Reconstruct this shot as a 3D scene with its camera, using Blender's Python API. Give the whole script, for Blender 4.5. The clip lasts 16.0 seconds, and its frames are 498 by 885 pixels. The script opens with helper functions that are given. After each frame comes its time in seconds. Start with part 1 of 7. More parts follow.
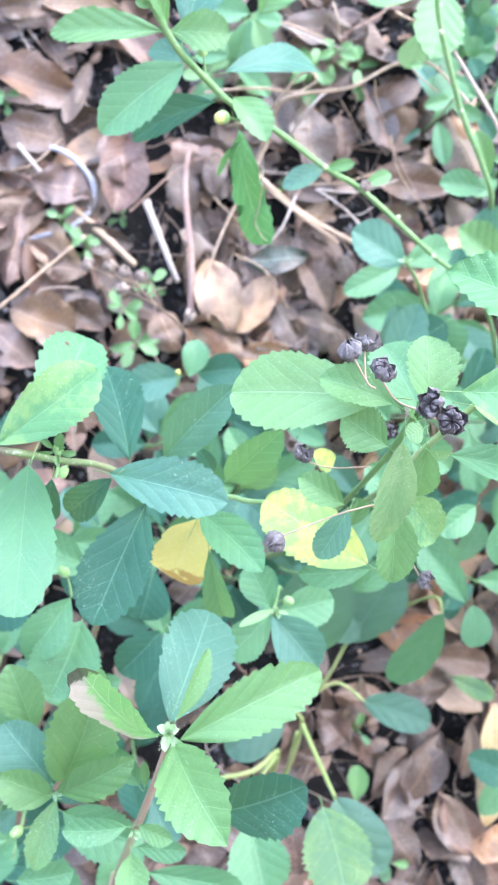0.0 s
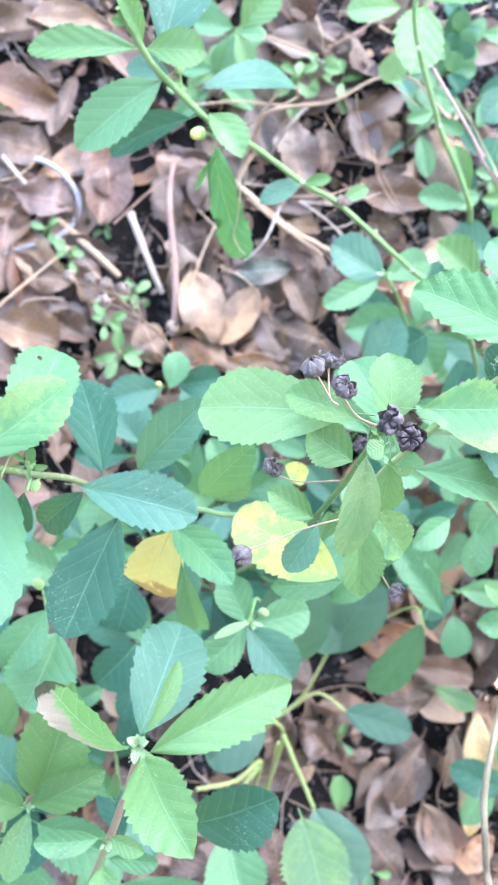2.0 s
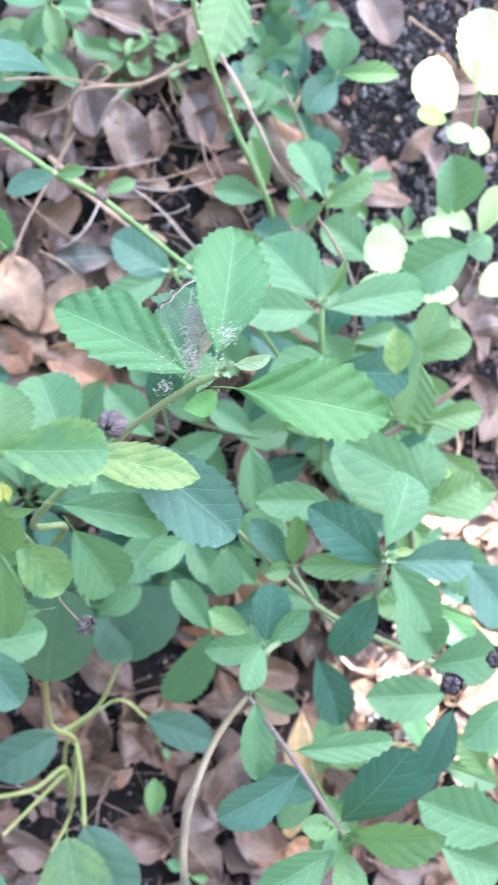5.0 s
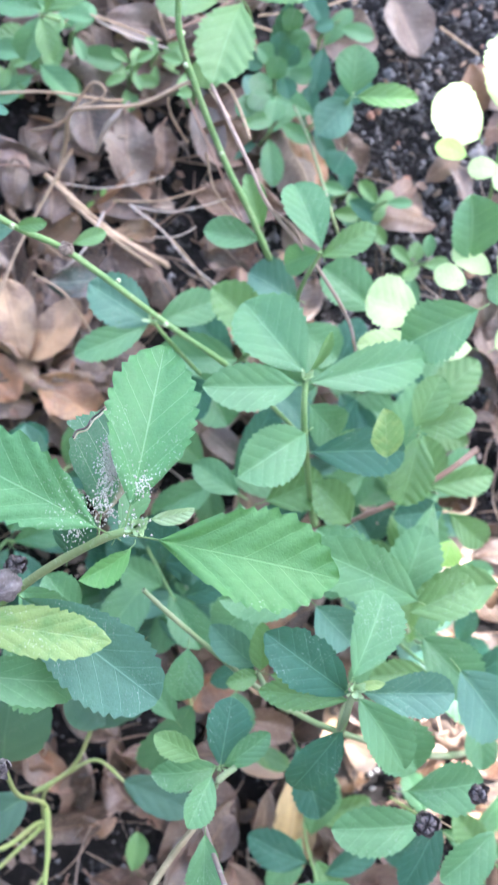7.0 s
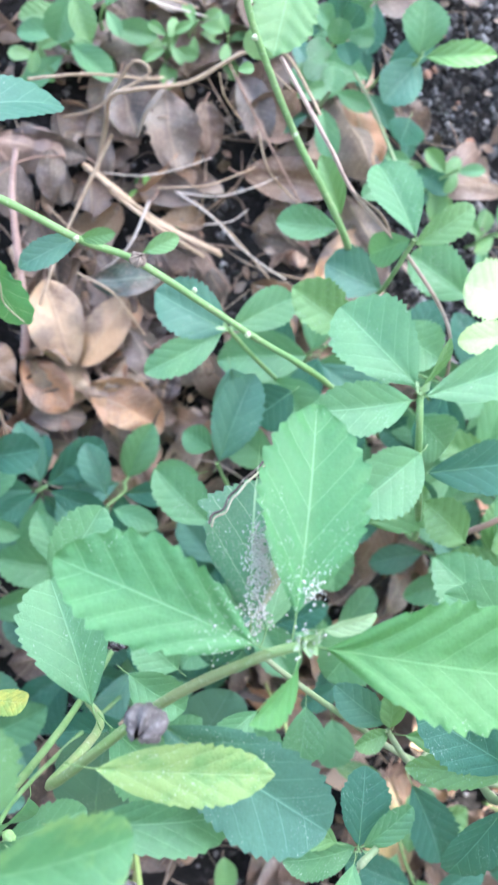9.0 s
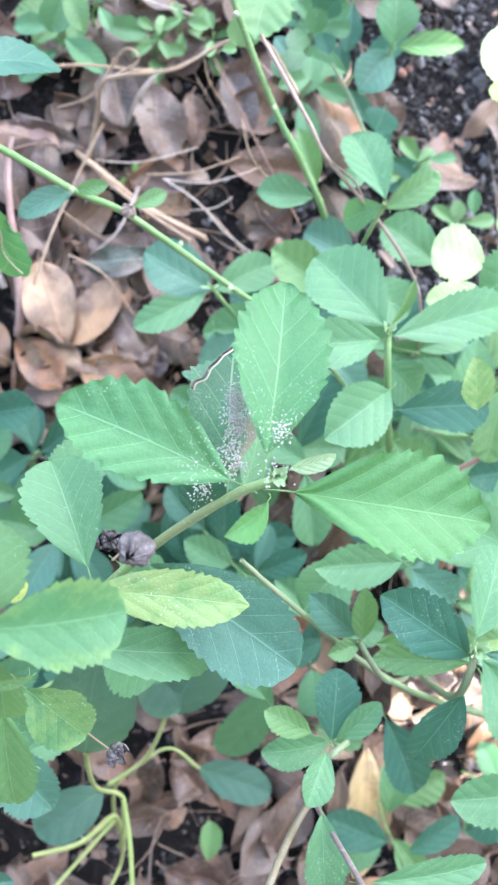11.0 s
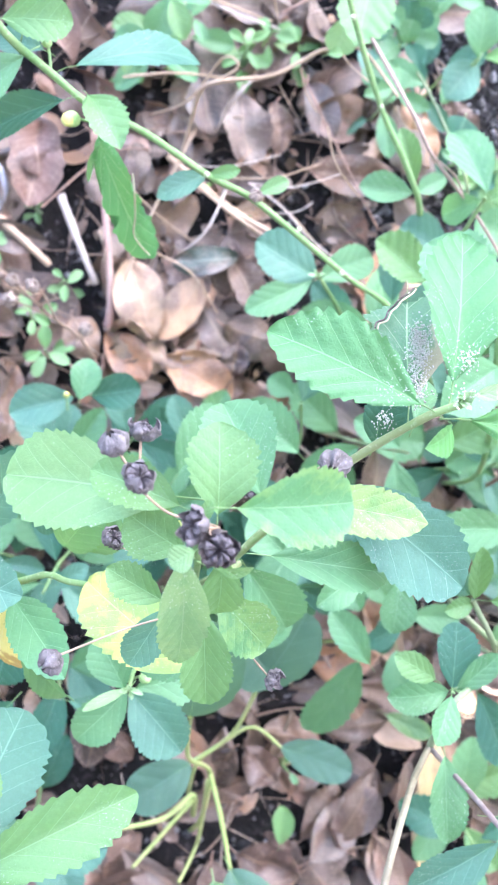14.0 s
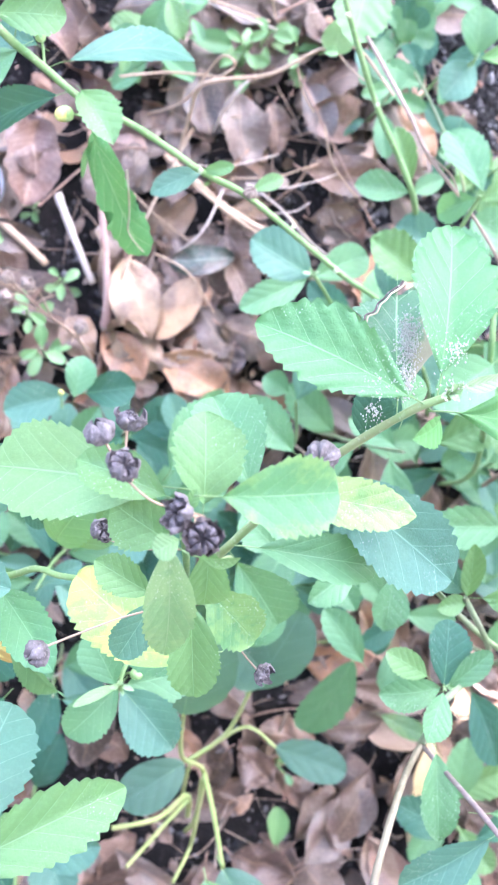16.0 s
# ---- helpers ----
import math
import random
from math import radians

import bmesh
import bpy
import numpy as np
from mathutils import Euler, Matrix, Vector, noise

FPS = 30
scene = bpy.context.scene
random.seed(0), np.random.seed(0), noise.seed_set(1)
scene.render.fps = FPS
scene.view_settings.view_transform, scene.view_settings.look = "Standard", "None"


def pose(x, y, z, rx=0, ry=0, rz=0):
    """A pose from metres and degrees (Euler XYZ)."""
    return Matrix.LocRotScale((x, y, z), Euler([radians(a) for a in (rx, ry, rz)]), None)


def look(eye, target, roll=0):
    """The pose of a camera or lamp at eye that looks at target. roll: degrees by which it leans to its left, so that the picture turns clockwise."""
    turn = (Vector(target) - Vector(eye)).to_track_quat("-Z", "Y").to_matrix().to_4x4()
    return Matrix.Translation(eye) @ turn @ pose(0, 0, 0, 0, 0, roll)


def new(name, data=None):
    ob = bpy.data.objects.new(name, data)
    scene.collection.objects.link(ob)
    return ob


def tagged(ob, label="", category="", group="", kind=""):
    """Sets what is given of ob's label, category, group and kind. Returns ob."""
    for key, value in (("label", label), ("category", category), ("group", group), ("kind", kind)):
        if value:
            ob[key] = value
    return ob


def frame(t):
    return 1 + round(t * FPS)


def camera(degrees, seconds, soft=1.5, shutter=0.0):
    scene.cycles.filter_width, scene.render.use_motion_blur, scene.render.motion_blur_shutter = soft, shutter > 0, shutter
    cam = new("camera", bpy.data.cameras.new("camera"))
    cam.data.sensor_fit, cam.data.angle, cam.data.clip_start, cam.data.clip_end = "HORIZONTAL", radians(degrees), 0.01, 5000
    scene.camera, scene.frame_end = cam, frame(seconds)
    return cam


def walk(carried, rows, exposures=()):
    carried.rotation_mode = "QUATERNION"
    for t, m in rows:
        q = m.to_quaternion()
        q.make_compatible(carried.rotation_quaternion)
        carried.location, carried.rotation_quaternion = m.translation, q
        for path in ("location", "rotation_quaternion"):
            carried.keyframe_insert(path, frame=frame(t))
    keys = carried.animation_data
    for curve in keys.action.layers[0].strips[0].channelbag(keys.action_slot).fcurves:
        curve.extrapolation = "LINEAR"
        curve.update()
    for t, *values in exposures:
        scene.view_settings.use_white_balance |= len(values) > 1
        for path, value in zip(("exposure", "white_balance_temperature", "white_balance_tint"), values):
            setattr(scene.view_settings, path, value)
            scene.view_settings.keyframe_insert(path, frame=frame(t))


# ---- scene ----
cam = camera(29.2, 16.0, 1.9, 0.3)
cam.data.dof.use_dof, cam.data.dof.focus_distance, cam.data.dof.aperture_fstop = True, 0.240, 42.0
METRES, EYE, TILT, LEAN, TURN = 0.38, 0.695, -87.7, -9.0, 0.0
ROWS = [
    (0.0, 0.0, 0.0, 0.0, 0.0, 0.0, 0.0),
    (0.5, -0.0013, -0.0052, 0.0021, -0.12, 0.13, 0.03),
    (1.0, -0.0015, -0.0085, 0.0054, -0.28, 0.25, 0.09),
    (1.5, 0.0067, -0.0121, 0.0041, -0.35, 0.42, 0.17),
    (2.0, 0.0201, -0.0077, 0.0053, -0.35, 0.47, -0.08),
    (2.5, 0.0301, -0.0258, 0.0253, -0.66, 0.58, -0.54),
    (3.0, 0.0463, -0.0316, 0.0274, -1.19, 0.58, -0.38),
    (3.5, 0.0346, -0.0245, 0.0345, -1.67, -0.05, 0.25),
    (4.0, 0.0925, -0.0143, 0.0119, -2.2, -0.89, 0.49),
    (4.5, 0.1709, 0.0314, 0.0372, -3.12, -1.05, -0.34),
    (5.0, 0.2368, 0.0442, 0.0504, -4.05, -1.12, -1.26),
    (5.2, 0.2667, 0.0565, 0.0624, -3.91, -1.27, -2.02),
    (7.3, 0.3070, 0.1907, 0.1904, -1.22, -2.86, -3.2),
    (7.5, 0.2909, 0.2207, 0.2086, -1.13, -2.98, -2.94),
    (8.0, 0.2674, 0.2577, 0.2357, -0.43, -3.66, -1.25),
    (8.5, 0.2529, 0.2745, 0.2346, -0.18, -4.46, -0.58),
    (9.0, 0.2363, 0.2736, 0.2177, -0.33, -4.92, 0.26),
    (9.2, 0.2478, 0.2724, 0.1965, 0.0, -4.45, 0.42),
    (11.3, 0.2328, 0.1860, 0.1321, -1.32, -3.09, 0.13),
    (11.5, 0.2174, 0.1783, 0.1293, -1.43, -2.89, -0.07),
    (12.0, 0.2045, 0.1542, 0.1209, -1.4, -2.51, -0.28),
    (12.5, 0.1827, 0.1402, 0.1114, -1.25, -2.22, -0.9),
    (13.0, 0.1456, 0.1254, 0.1007, -0.81, -1.98, -1.29),
    (13.5, 0.1313, 0.1344, 0.0867, -0.2, -1.7, -1.06),
    (14.0, 0.1398, 0.1373, 0.0767, 0.19, -1.58, -0.71),
    (14.5, 0.1412, 0.1374, 0.0755, 0.15, -1.66, -0.53),
    (15.0, 0.135, 0.1426, 0.0626, 0.17, -1.67, -0.24),
    (15.5, 0.1481, 0.1417, 0.0535, 0.34, -1.42, -0.17),
    (16.0, 0.1475, 0.1386, 0.069, 0.22, -1.33, -0.93),
]
walk(cam, [(t, pose(0, 0, EYE, TILT, LEAN, TURN) @ pose(METRES * x, METRES * y, METRES * z, 90 + pitch, roll, yaw)) for t, x, y, z, yaw, pitch, roll in ROWS],
     [(0.0, 3.28, 5820, 13), (3.5, 3.31, 5820, 14.5), (4.0, 3.26, 5820, 16), (5.0, 2.81, 5820, 17), (7.5, 2.65, 5820, 13.5), (8.0, 2.78, 5830, 12), (9.0, 2.84, 5850, 9), (11.5, 2.93, 5870, 14), (12.5, 3.14, 5870, 17.5), (14.0, 3.36, 5870, 18.5), (16.0, 3.41, 5840, 22.5)])

# ---- sky, sun ----
SUN_TO = Vector((0.30, 0.50, 0.80)).normalized()
world = bpy.data.worlds.new("sky")
scene.world = world
world.use_nodes = True
wn = world.node_tree.nodes
sky = wn.new("ShaderNodeTexSky")
sky.sky_type, sky.sun_disc = "NISHITA", False
sky.sun_elevation = math.asin(SUN_TO.z)
sky.sun_rotation = math.atan2(SUN_TO.x, SUN_TO.y)
sky.air_density, sky.dust_density, sky.ozone_density = 1.0, 3.0, 1.0
wn["Background"].inputs["Strength"].default_value = 0.15
world.node_tree.links.new(sky.outputs[0], wn["Background"].inputs[0])
sun_lamp = new("sun", bpy.data.lights.new("sun", "SUN"))
sun_lamp.data.energy, sun_lamp.data.angle, sun_lamp.data.color = 5.0, radians(0.5), (1.0, 0.93, 0.82)
sun_lamp.matrix_world = look(SUN_TO * 10, (0, 0, 0))


# ---- materials ----
class Graph:
    """A small wrapper to chain shader nodes."""

    def __init__(self, name):
        self.mat = bpy.data.materials.new(name)
        self.mat.use_nodes = True
        self.nodes, self.links = self.mat.node_tree.nodes, self.mat.node_tree.links
        self.bsdf = self.nodes["Principled BSDF"]
        self.out = self.nodes["Material Output"]

    def plug(self, value, socket):
        if hasattr(value, "links"):
            self.links.new(value, socket)
        else:
            socket.default_value = value

    def math(self, op, a, b=0.0, clamp=False):
        n = self.nodes.new("ShaderNodeMath")
        n.operation, n.use_clamp = op, clamp
        self.plug(a, n.inputs[0]), self.plug(b, n.inputs[1])
        return n.outputs[0]

    def noise(self, scale, detail=3.0, rough=0.55, where=None):
        n = self.nodes.new("ShaderNodeTexNoise")
        n.inputs["Scale"].default_value, n.inputs["Detail"].default_value, n.inputs["Roughness"].default_value = scale, detail, rough
        if where is not None:
            self.links.new(where, n.inputs["Vector"])
        return n.outputs["Fac"]

    def ramp(self, fac, stops):
        n = self.nodes.new("ShaderNodeValToRGB")
        e = n.color_ramp.elements
        while len(e) < len(stops):
            e.new(0.5)
        for k, (at, col) in zip(e, stops):
            k.position, k.color = at, (*col, 1.0)
        self.links.new(fac, n.inputs[0])
        return n.outputs[0]

    def mix(self, fac, a, b, how="MIX"):
        n = self.nodes.new("ShaderNodeMix")
        n.data_type, n.blend_type = "RGBA", how
        self.plug(fac, n.inputs[0])
        self.plug((*a, 1.0) if isinstance(a, tuple) else a, n.inputs[6])
        self.plug((*b, 1.0) if isinstance(b, tuple) else b, n.inputs[7])
        return n.outputs[2]

    def smooth(self, x, lo, hi, a=0.0, b=1.0):
        n = self.nodes.new("ShaderNodeMapRange")
        n.interpolation_type = "SMOOTHSTEP"
        self.plug(x, n.inputs[0])
        for k, v in zip((1, 2, 3, 4), (lo, hi, a, b)):
            n.inputs[k].default_value = v
        return n.outputs[0]

    def coords(self, which="Object"):
        return self.nodes.new("ShaderNodeTexCoord").outputs[which]

    def random(self):
        return self.nodes.new("ShaderNodeObjectInfo").outputs["Random"]

    def bump(self, height, strength, distance):
        n = self.nodes.new("ShaderNodeBump")
        n.inputs["Strength"].default_value, n.inputs["Distance"].default_value = strength, distance
        self.links.new(height, n.inputs["Height"])
        self.links.new(n.outputs[0], self.bsdf.inputs["Normal"])
        return n.outputs[0]

    def surface(self, color, rough=0.6, spec=0.4):
        self.plug(color if not isinstance(color, tuple) else (*color, 1.0), self.bsdf.inputs["Base Color"])
        self.plug(rough, self.bsdf.inputs["Roughness"])
        self.bsdf.inputs["Specular IOR Level"].default_value = spec


def blade_uv(g):
    """u from the base to the tip and |v| from the midrib to the margin, of a leaf blade."""
    s = g.nodes.new("ShaderNodeSeparateXYZ")
    g.links.new(g.coords("UV"), s.inputs[0])
    u = s.outputs[0]
    v = g.math("ABSOLUTE", g.math("SUBTRACT", g.math("MULTIPLY", s.outputs[1], 2.0), 1.0))
    return u, v, s.outputs[1]


def leaf_material(name, col, col2, vein=(0.58, 0.76, 0.42), side_veins=5.4, glow=(0.30, 0.55, 0.10), damage=None, specks=0.0, rough=0.45, patches=None, thick=False, gloss=0.55, rim=None, burn=(0.75, 0.40, 1.0, 1.26), char=None):
    g = Graph(name)
    u, v, vv = blade_uv(g)
    where = g.coords("Object")
    rnd = g.random()
    shifted = g.nodes.new("ShaderNodeVectorMath")
    shifted.operation = "ADD"
    g.links.new(where, shifted.inputs[0])
    g.links.new(rnd, shifted.inputs[1])
    where = shifted.outputs[0]
    big, fine = g.noise(70.0, 3.0, 0.6, where), g.noise(900.0, 2.0, 0.6, where)
    swell = g.math("POWER", g.math("MULTIPLY", g.math("MULTIPLY", u, g.math("SUBTRACT", 1.0, u)), 4.0), 0.75)
    reach = g.math("MULTIPLY", g.math("POWER", v, 0.85), swell)
    line = g.math("FRACT", g.math("MULTIPLY", g.math("SUBTRACT", u, g.math("MULTIPLY", reach, 0.40)), side_veins))
    dist = g.math("ABSOLUTE", g.math("SUBTRACT", line, 0.5))
    side = g.smooth(dist, 0.006, 0.026, 1.0, 0.0)
    side = g.math("MULTIPLY", side, g.smooth(v, 0.55, 1.0, 1.0, 0.25))
    mid = g.smooth(v, 0.006, 0.024, 1.0, 0.0)
    veins = g.math("MAXIMUM", g.math("MULTIPLY", side, 0.8), g.math("MULTIPLY", mid, 0.85))
    tone = g.math("ADD", g.math("MULTIPLY", g.smooth(big, 0.3, 0.7), 0.6), g.math("MULTIPLY", rnd, 0.4))
    base = g.mix(tone, col, col2)
    base = g.mix(g.math("MULTIPLY", g.smooth(fine, 0.45, 0.75), 0.22), base, tuple(min(1.0, c * 1.5) for c in col2))
    if patches:
        patch = g.smooth(g.math("ADD", g.math("ADD", g.math("MULTIPLY", g.noise(60.0, 2.0, 0.5, where), 0.55), g.math("MULTIPLY", g.noise(320.0, 3.0, 0.6, where), 0.45)), g.math("MULTIPLY", v, 0.08)), 0.47, 0.62)
        base = g.mix(patch, base, patches)
    base = g.mix(g.math("MULTIPLY", veins, 0.56), base, vein)
    dust = g.smooth(g.noise(2100.0, 1.0, 0.5, where), 0.67, 0.72)
    base = g.mix(g.math("MULTIPLY", g.math("MULTIPLY", dust, g.smooth(g.noise(60.0, 1.0, 0.5, where), 0.5, 0.65)), 0.6), base, (0.72, 0.78, 0.66))
    if specks:
        dots = g.smooth(g.noise(1500.0, 2.0, 0.6, where), 0.54 if thick else 0.60, 0.64 if thick else 0.68)
        zone = g.smooth(g.math("ADD", u, g.math("MULTIPLY", g.noise(120.0, 2.0, 0.5, where), 0.5)), 0.6 if thick else 0.35, 0.95 if thick else 0.75, 1.0, 0.0)
        base = g.mix(g.math("MULTIPLY", g.math("MULTIPLY", dots, zone), specks), base, (0.58, 0.53, 0.46) if thick else (0.80, 0.82, 0.74))
    if rim:
        dead = g.smooth(g.math("ADD", g.math("SUBTRACT", 1.0, vv), g.math("MULTIPLY", g.noise(160.0, 3.0, 0.6, where), 0.5)), 0.94, 1.06)
        base = g.mix(dead, base, rim)
    if damage:
        burnt = g.smooth(g.math("ADD", g.math("MULTIPLY", u, burn[0]), g.math("ADD", g.math("MULTIPLY", vv, burn[1]), g.math("MULTIPLY", g.noise(140.0, 4.0, 0.65, where), burn[2]))), burn[3], burn[3] + 0.14)
        base = g.mix(burnt, base, damage)
        if char:
            base = g.mix(g.smooth(g.math("ADD", u, g.math("MULTIPLY", g.noise(260.0, 3.0, 0.6, where), 0.16)), 1.010, 1.035), base, char)
    cells = g.nodes.new("ShaderNodeTexVoronoi")
    cells.feature = "DISTANCE_TO_EDGE"
    cells.inputs["Scale"].default_value = 1000.0
    g.links.new(where, cells.inputs["Vector"])
    net = g.smooth(cells.outputs["Distance"], 0.0, 0.22)
    base = g.mix(g.math("MULTIPLY", g.math("SUBTRACT", 1.0, net), 0.035), base, vein)
    g.surface(base, g.math("ADD", g.math("MULTIPLY", big, 0.2), rough - 0.08), gloss)
    puff = g.math("ADD", g.math("ADD", g.math("MULTIPLY", g.math("SUBTRACT", 1.0, veins), 0.35), g.math("MULTIPLY", g.smooth(dist, 0.0, 0.40), 0.32)), g.math("ADD", g.math("MULTIPLY", fine, 0.22), g.math("MULTIPLY", net, 0.10)))
    normal = g.bump(puff, 0.5, 0.0004)
    thin = g.nodes.new("ShaderNodeBsdfTranslucent")
    g.links.new(g.mix(0.55, base, glow), thin.inputs["Color"])
    g.links.new(normal, thin.inputs["Normal"])
    blend = g.nodes.new("ShaderNodeMixShader")
    blend.inputs[0].default_value = 0.30
    g.links.new(g.bsdf.outputs[0], blend.inputs[1])
    g.links.new(thin.outputs[0], blend.inputs[2])
    g.links.new(blend.outputs[0], g.out.inputs["Surface"])
    return g.mat


GREEN = {
    "light": leaf_material("fresh_leaf", (0.114, 0.246, 0.089), (0.148, 0.290, 0.106), vein=(0.27, 0.47, 0.22)),
    "wan": leaf_material("wan_leaf", (0.205, 0.370, 0.150), (0.250, 0.415, 0.178), vein=(0.42, 0.58, 0.34)),
    "mid": leaf_material("green_leaf", (0.084, 0.226, 0.106), (0.124, 0.286, 0.128), vein=(0.28, 0.52, 0.26)),
    # deep green in itself; on the undergrowth it also carries shade
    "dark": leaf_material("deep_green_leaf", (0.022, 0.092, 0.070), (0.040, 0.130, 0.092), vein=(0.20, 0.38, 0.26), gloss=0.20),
    "blue": leaf_material("blue_green_leaf", (0.066, 0.178, 0.136), (0.104, 0.240, 0.168), vein=(0.27, 0.50, 0.35), gloss=0.45),
    "pale": leaf_material("pale_leaf", (0.154, 0.308, 0.101), (0.187, 0.344, 0.114), vein=(0.42, 0.56, 0.27), patches=(0.290, 0.425, 0.145)),
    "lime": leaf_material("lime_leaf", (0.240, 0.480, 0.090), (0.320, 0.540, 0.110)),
    # paled well above the other leaves, so the colour itself carries strong sun
    "sunny": leaf_material("sun_paled_leaf", (0.420, 0.600, 0.260), (0.520, 0.670, 0.330)),
    "olive": leaf_material("olive_leaf", (0.175, 0.320, 0.140), (0.215, 0.370, 0.158), vein=(0.38, 0.48, 0.30), patches=(0.260, 0.400, 0.170), specks=0.3),
    "mottled": leaf_material("mottled_leaf", (0.080, 0.225, 0.088), (0.098, 0.258, 0.100), vein=(0.22, 0.40, 0.19), patches=(0.185, 0.335, 0.110)),
    "yellow": leaf_material("yellowed_leaf", (0.750, 0.650, 0.190), (0.800, 0.730, 0.270), vein=(0.80, 0.74, 0.36), glow=(0.85, 0.7, 0.2), damage=(0.42, 0.22, 0.06)),
    "lemon": leaf_material("half_yellow_leaf", (0.600, 0.620, 0.140), (0.680, 0.680, 0.190), vein=(0.70, 0.74, 0.36), glow=(0.7, 0.7, 0.15), patches=(0.34, 0.52, 0.15)),
    "dusty": leaf_material("dusted_leaf", (0.069, 0.222, 0.079), (0.093, 0.264, 0.094), vein=(0.30, 0.52, 0.27), specks=0.7),
    "crusted": leaf_material("crusted_leaf", (0.050, 0.160, 0.086), (0.070, 0.195, 0.100), specks=0.15, thick=True, rim=(0.34, 0.28, 0.21)),
    "scorched": leaf_material("scorched_leaf", (0.180, 0.420, 0.130), (0.240, 0.470, 0.160), damage=(0.46, 0.38, 0.31), specks=0.4, burn=(0.38, 0.85, 0.6, 1.06), char=(0.045, 0.036, 0.032)),
    "holed": leaf_material("eaten_leaf", (0.065, 0.260, 0.090), (0.103, 0.314, 0.106), specks=0.3),
    "round": leaf_material("dusky_round_leaf", (0.051, 0.138, 0.095), (0.080, 0.184, 0.117), vein=(0.14, 0.28, 0.20), side_veins=4.0, gloss=0.8),
    "rmid": leaf_material("soft_green_round_leaf", (0.066, 0.165, 0.076), (0.088, 0.196, 0.082), vein=(0.25, 0.38, 0.18), side_veins=4.0, patches=(0.118, 0.222, 0.074), specks=0.4),
    "soft": leaf_material("soft_green_leaf", (0.066, 0.190, 0.094), (0.090, 0.225, 0.106), vein=(0.16, 0.32, 0.17), side_veins=4.0),
    "downy": leaf_material("downy_shoot", (0.340, 0.520, 0.260), (0.460, 0.610, 0.360), vein=(0.58, 0.68, 0.48), specks=0.5),
    "tuft": leaf_material("glossy_seedling_leaf", (0.042, 0.152, 0.064), (0.065, 0.200, 0.078), vein=(0.18, 0.36, 0.18), gloss=0.9),
}
GREEN["keeled"] = leaf_material("bright_leaf", (0.076, 0.230, 0.066), (0.102, 0.275, 0.083), vein=(0.22, 0.44, 0.18))


def stem_material(name, a, b, hair=0.25):
    g = Graph(name)
    where = g.coords("Object")
    n1, n2 = g.noise(60.0, 3.0, 0.6, where), g.noise(700.0, 2.0, 0.6, where)
    base = g.mix(g.smooth(n1, 0.35, 0.65), a, b)
    base = g.mix(g.math("MULTIPLY", g.smooth(n2, 0.55, 0.75), hair), base, (0.62, 0.66, 0.52))
    g.surface(base, 0.6, 0.35)
    g.bump(n2, 0.4, 0.0004)
    return g.mat


STEM = {
    "dryrim": stem_material("dry_margin", (0.52, 0.48, 0.34), (0.40, 0.34, 0.22), 0.4),
    "char": stem_material("withered_margin", (0.05, 0.038, 0.032), (0.13, 0.10, 0.085), 0.9),
    "fuzzy": stem_material("fuzzy_olive_stem", (0.22, 0.33, 0.12), (0.27, 0.31, 0.14), 0.3),
    "green": stem_material("green_stem", (0.165, 0.305, 0.105), (0.225, 0.345, 0.135)),
    "olive": stem_material("olive_stem", (0.19, 0.28, 0.13), (0.26, 0.30, 0.17)),
    "pinkish": stem_material("pinkish_stem", (0.34, 0.22, 0.15), (0.30, 0.30, 0.16)),
    "tan": stem_material("woody_stem", (0.19, 0.165, 0.105), (0.26, 0.225, 0.15)),
    "mauve": stem_material("mauve_stem", (0.21, 0.155, 0.145), (0.27, 0.21, 0.19)),
    "brown": stem_material("dry_brown_stalk", (0.38, 0.26, 0.17), (0.46, 0.33, 0.23), 0.1),
    "umber": stem_material("dry_umber_stalk", (0.22, 0.150, 0.105), (0.31, 0.22, 0.155), 0.1),
    "rusty": stem_material("rusty_green_stem", (0.15, 0.21, 0.08), (0.21, 0.17, 0.10), 0.35),
    "ylw": stem_material("yellow_green_stalk", (0.30, 0.38, 0.12), (0.38, 0.41, 0.16), 0.1),
}


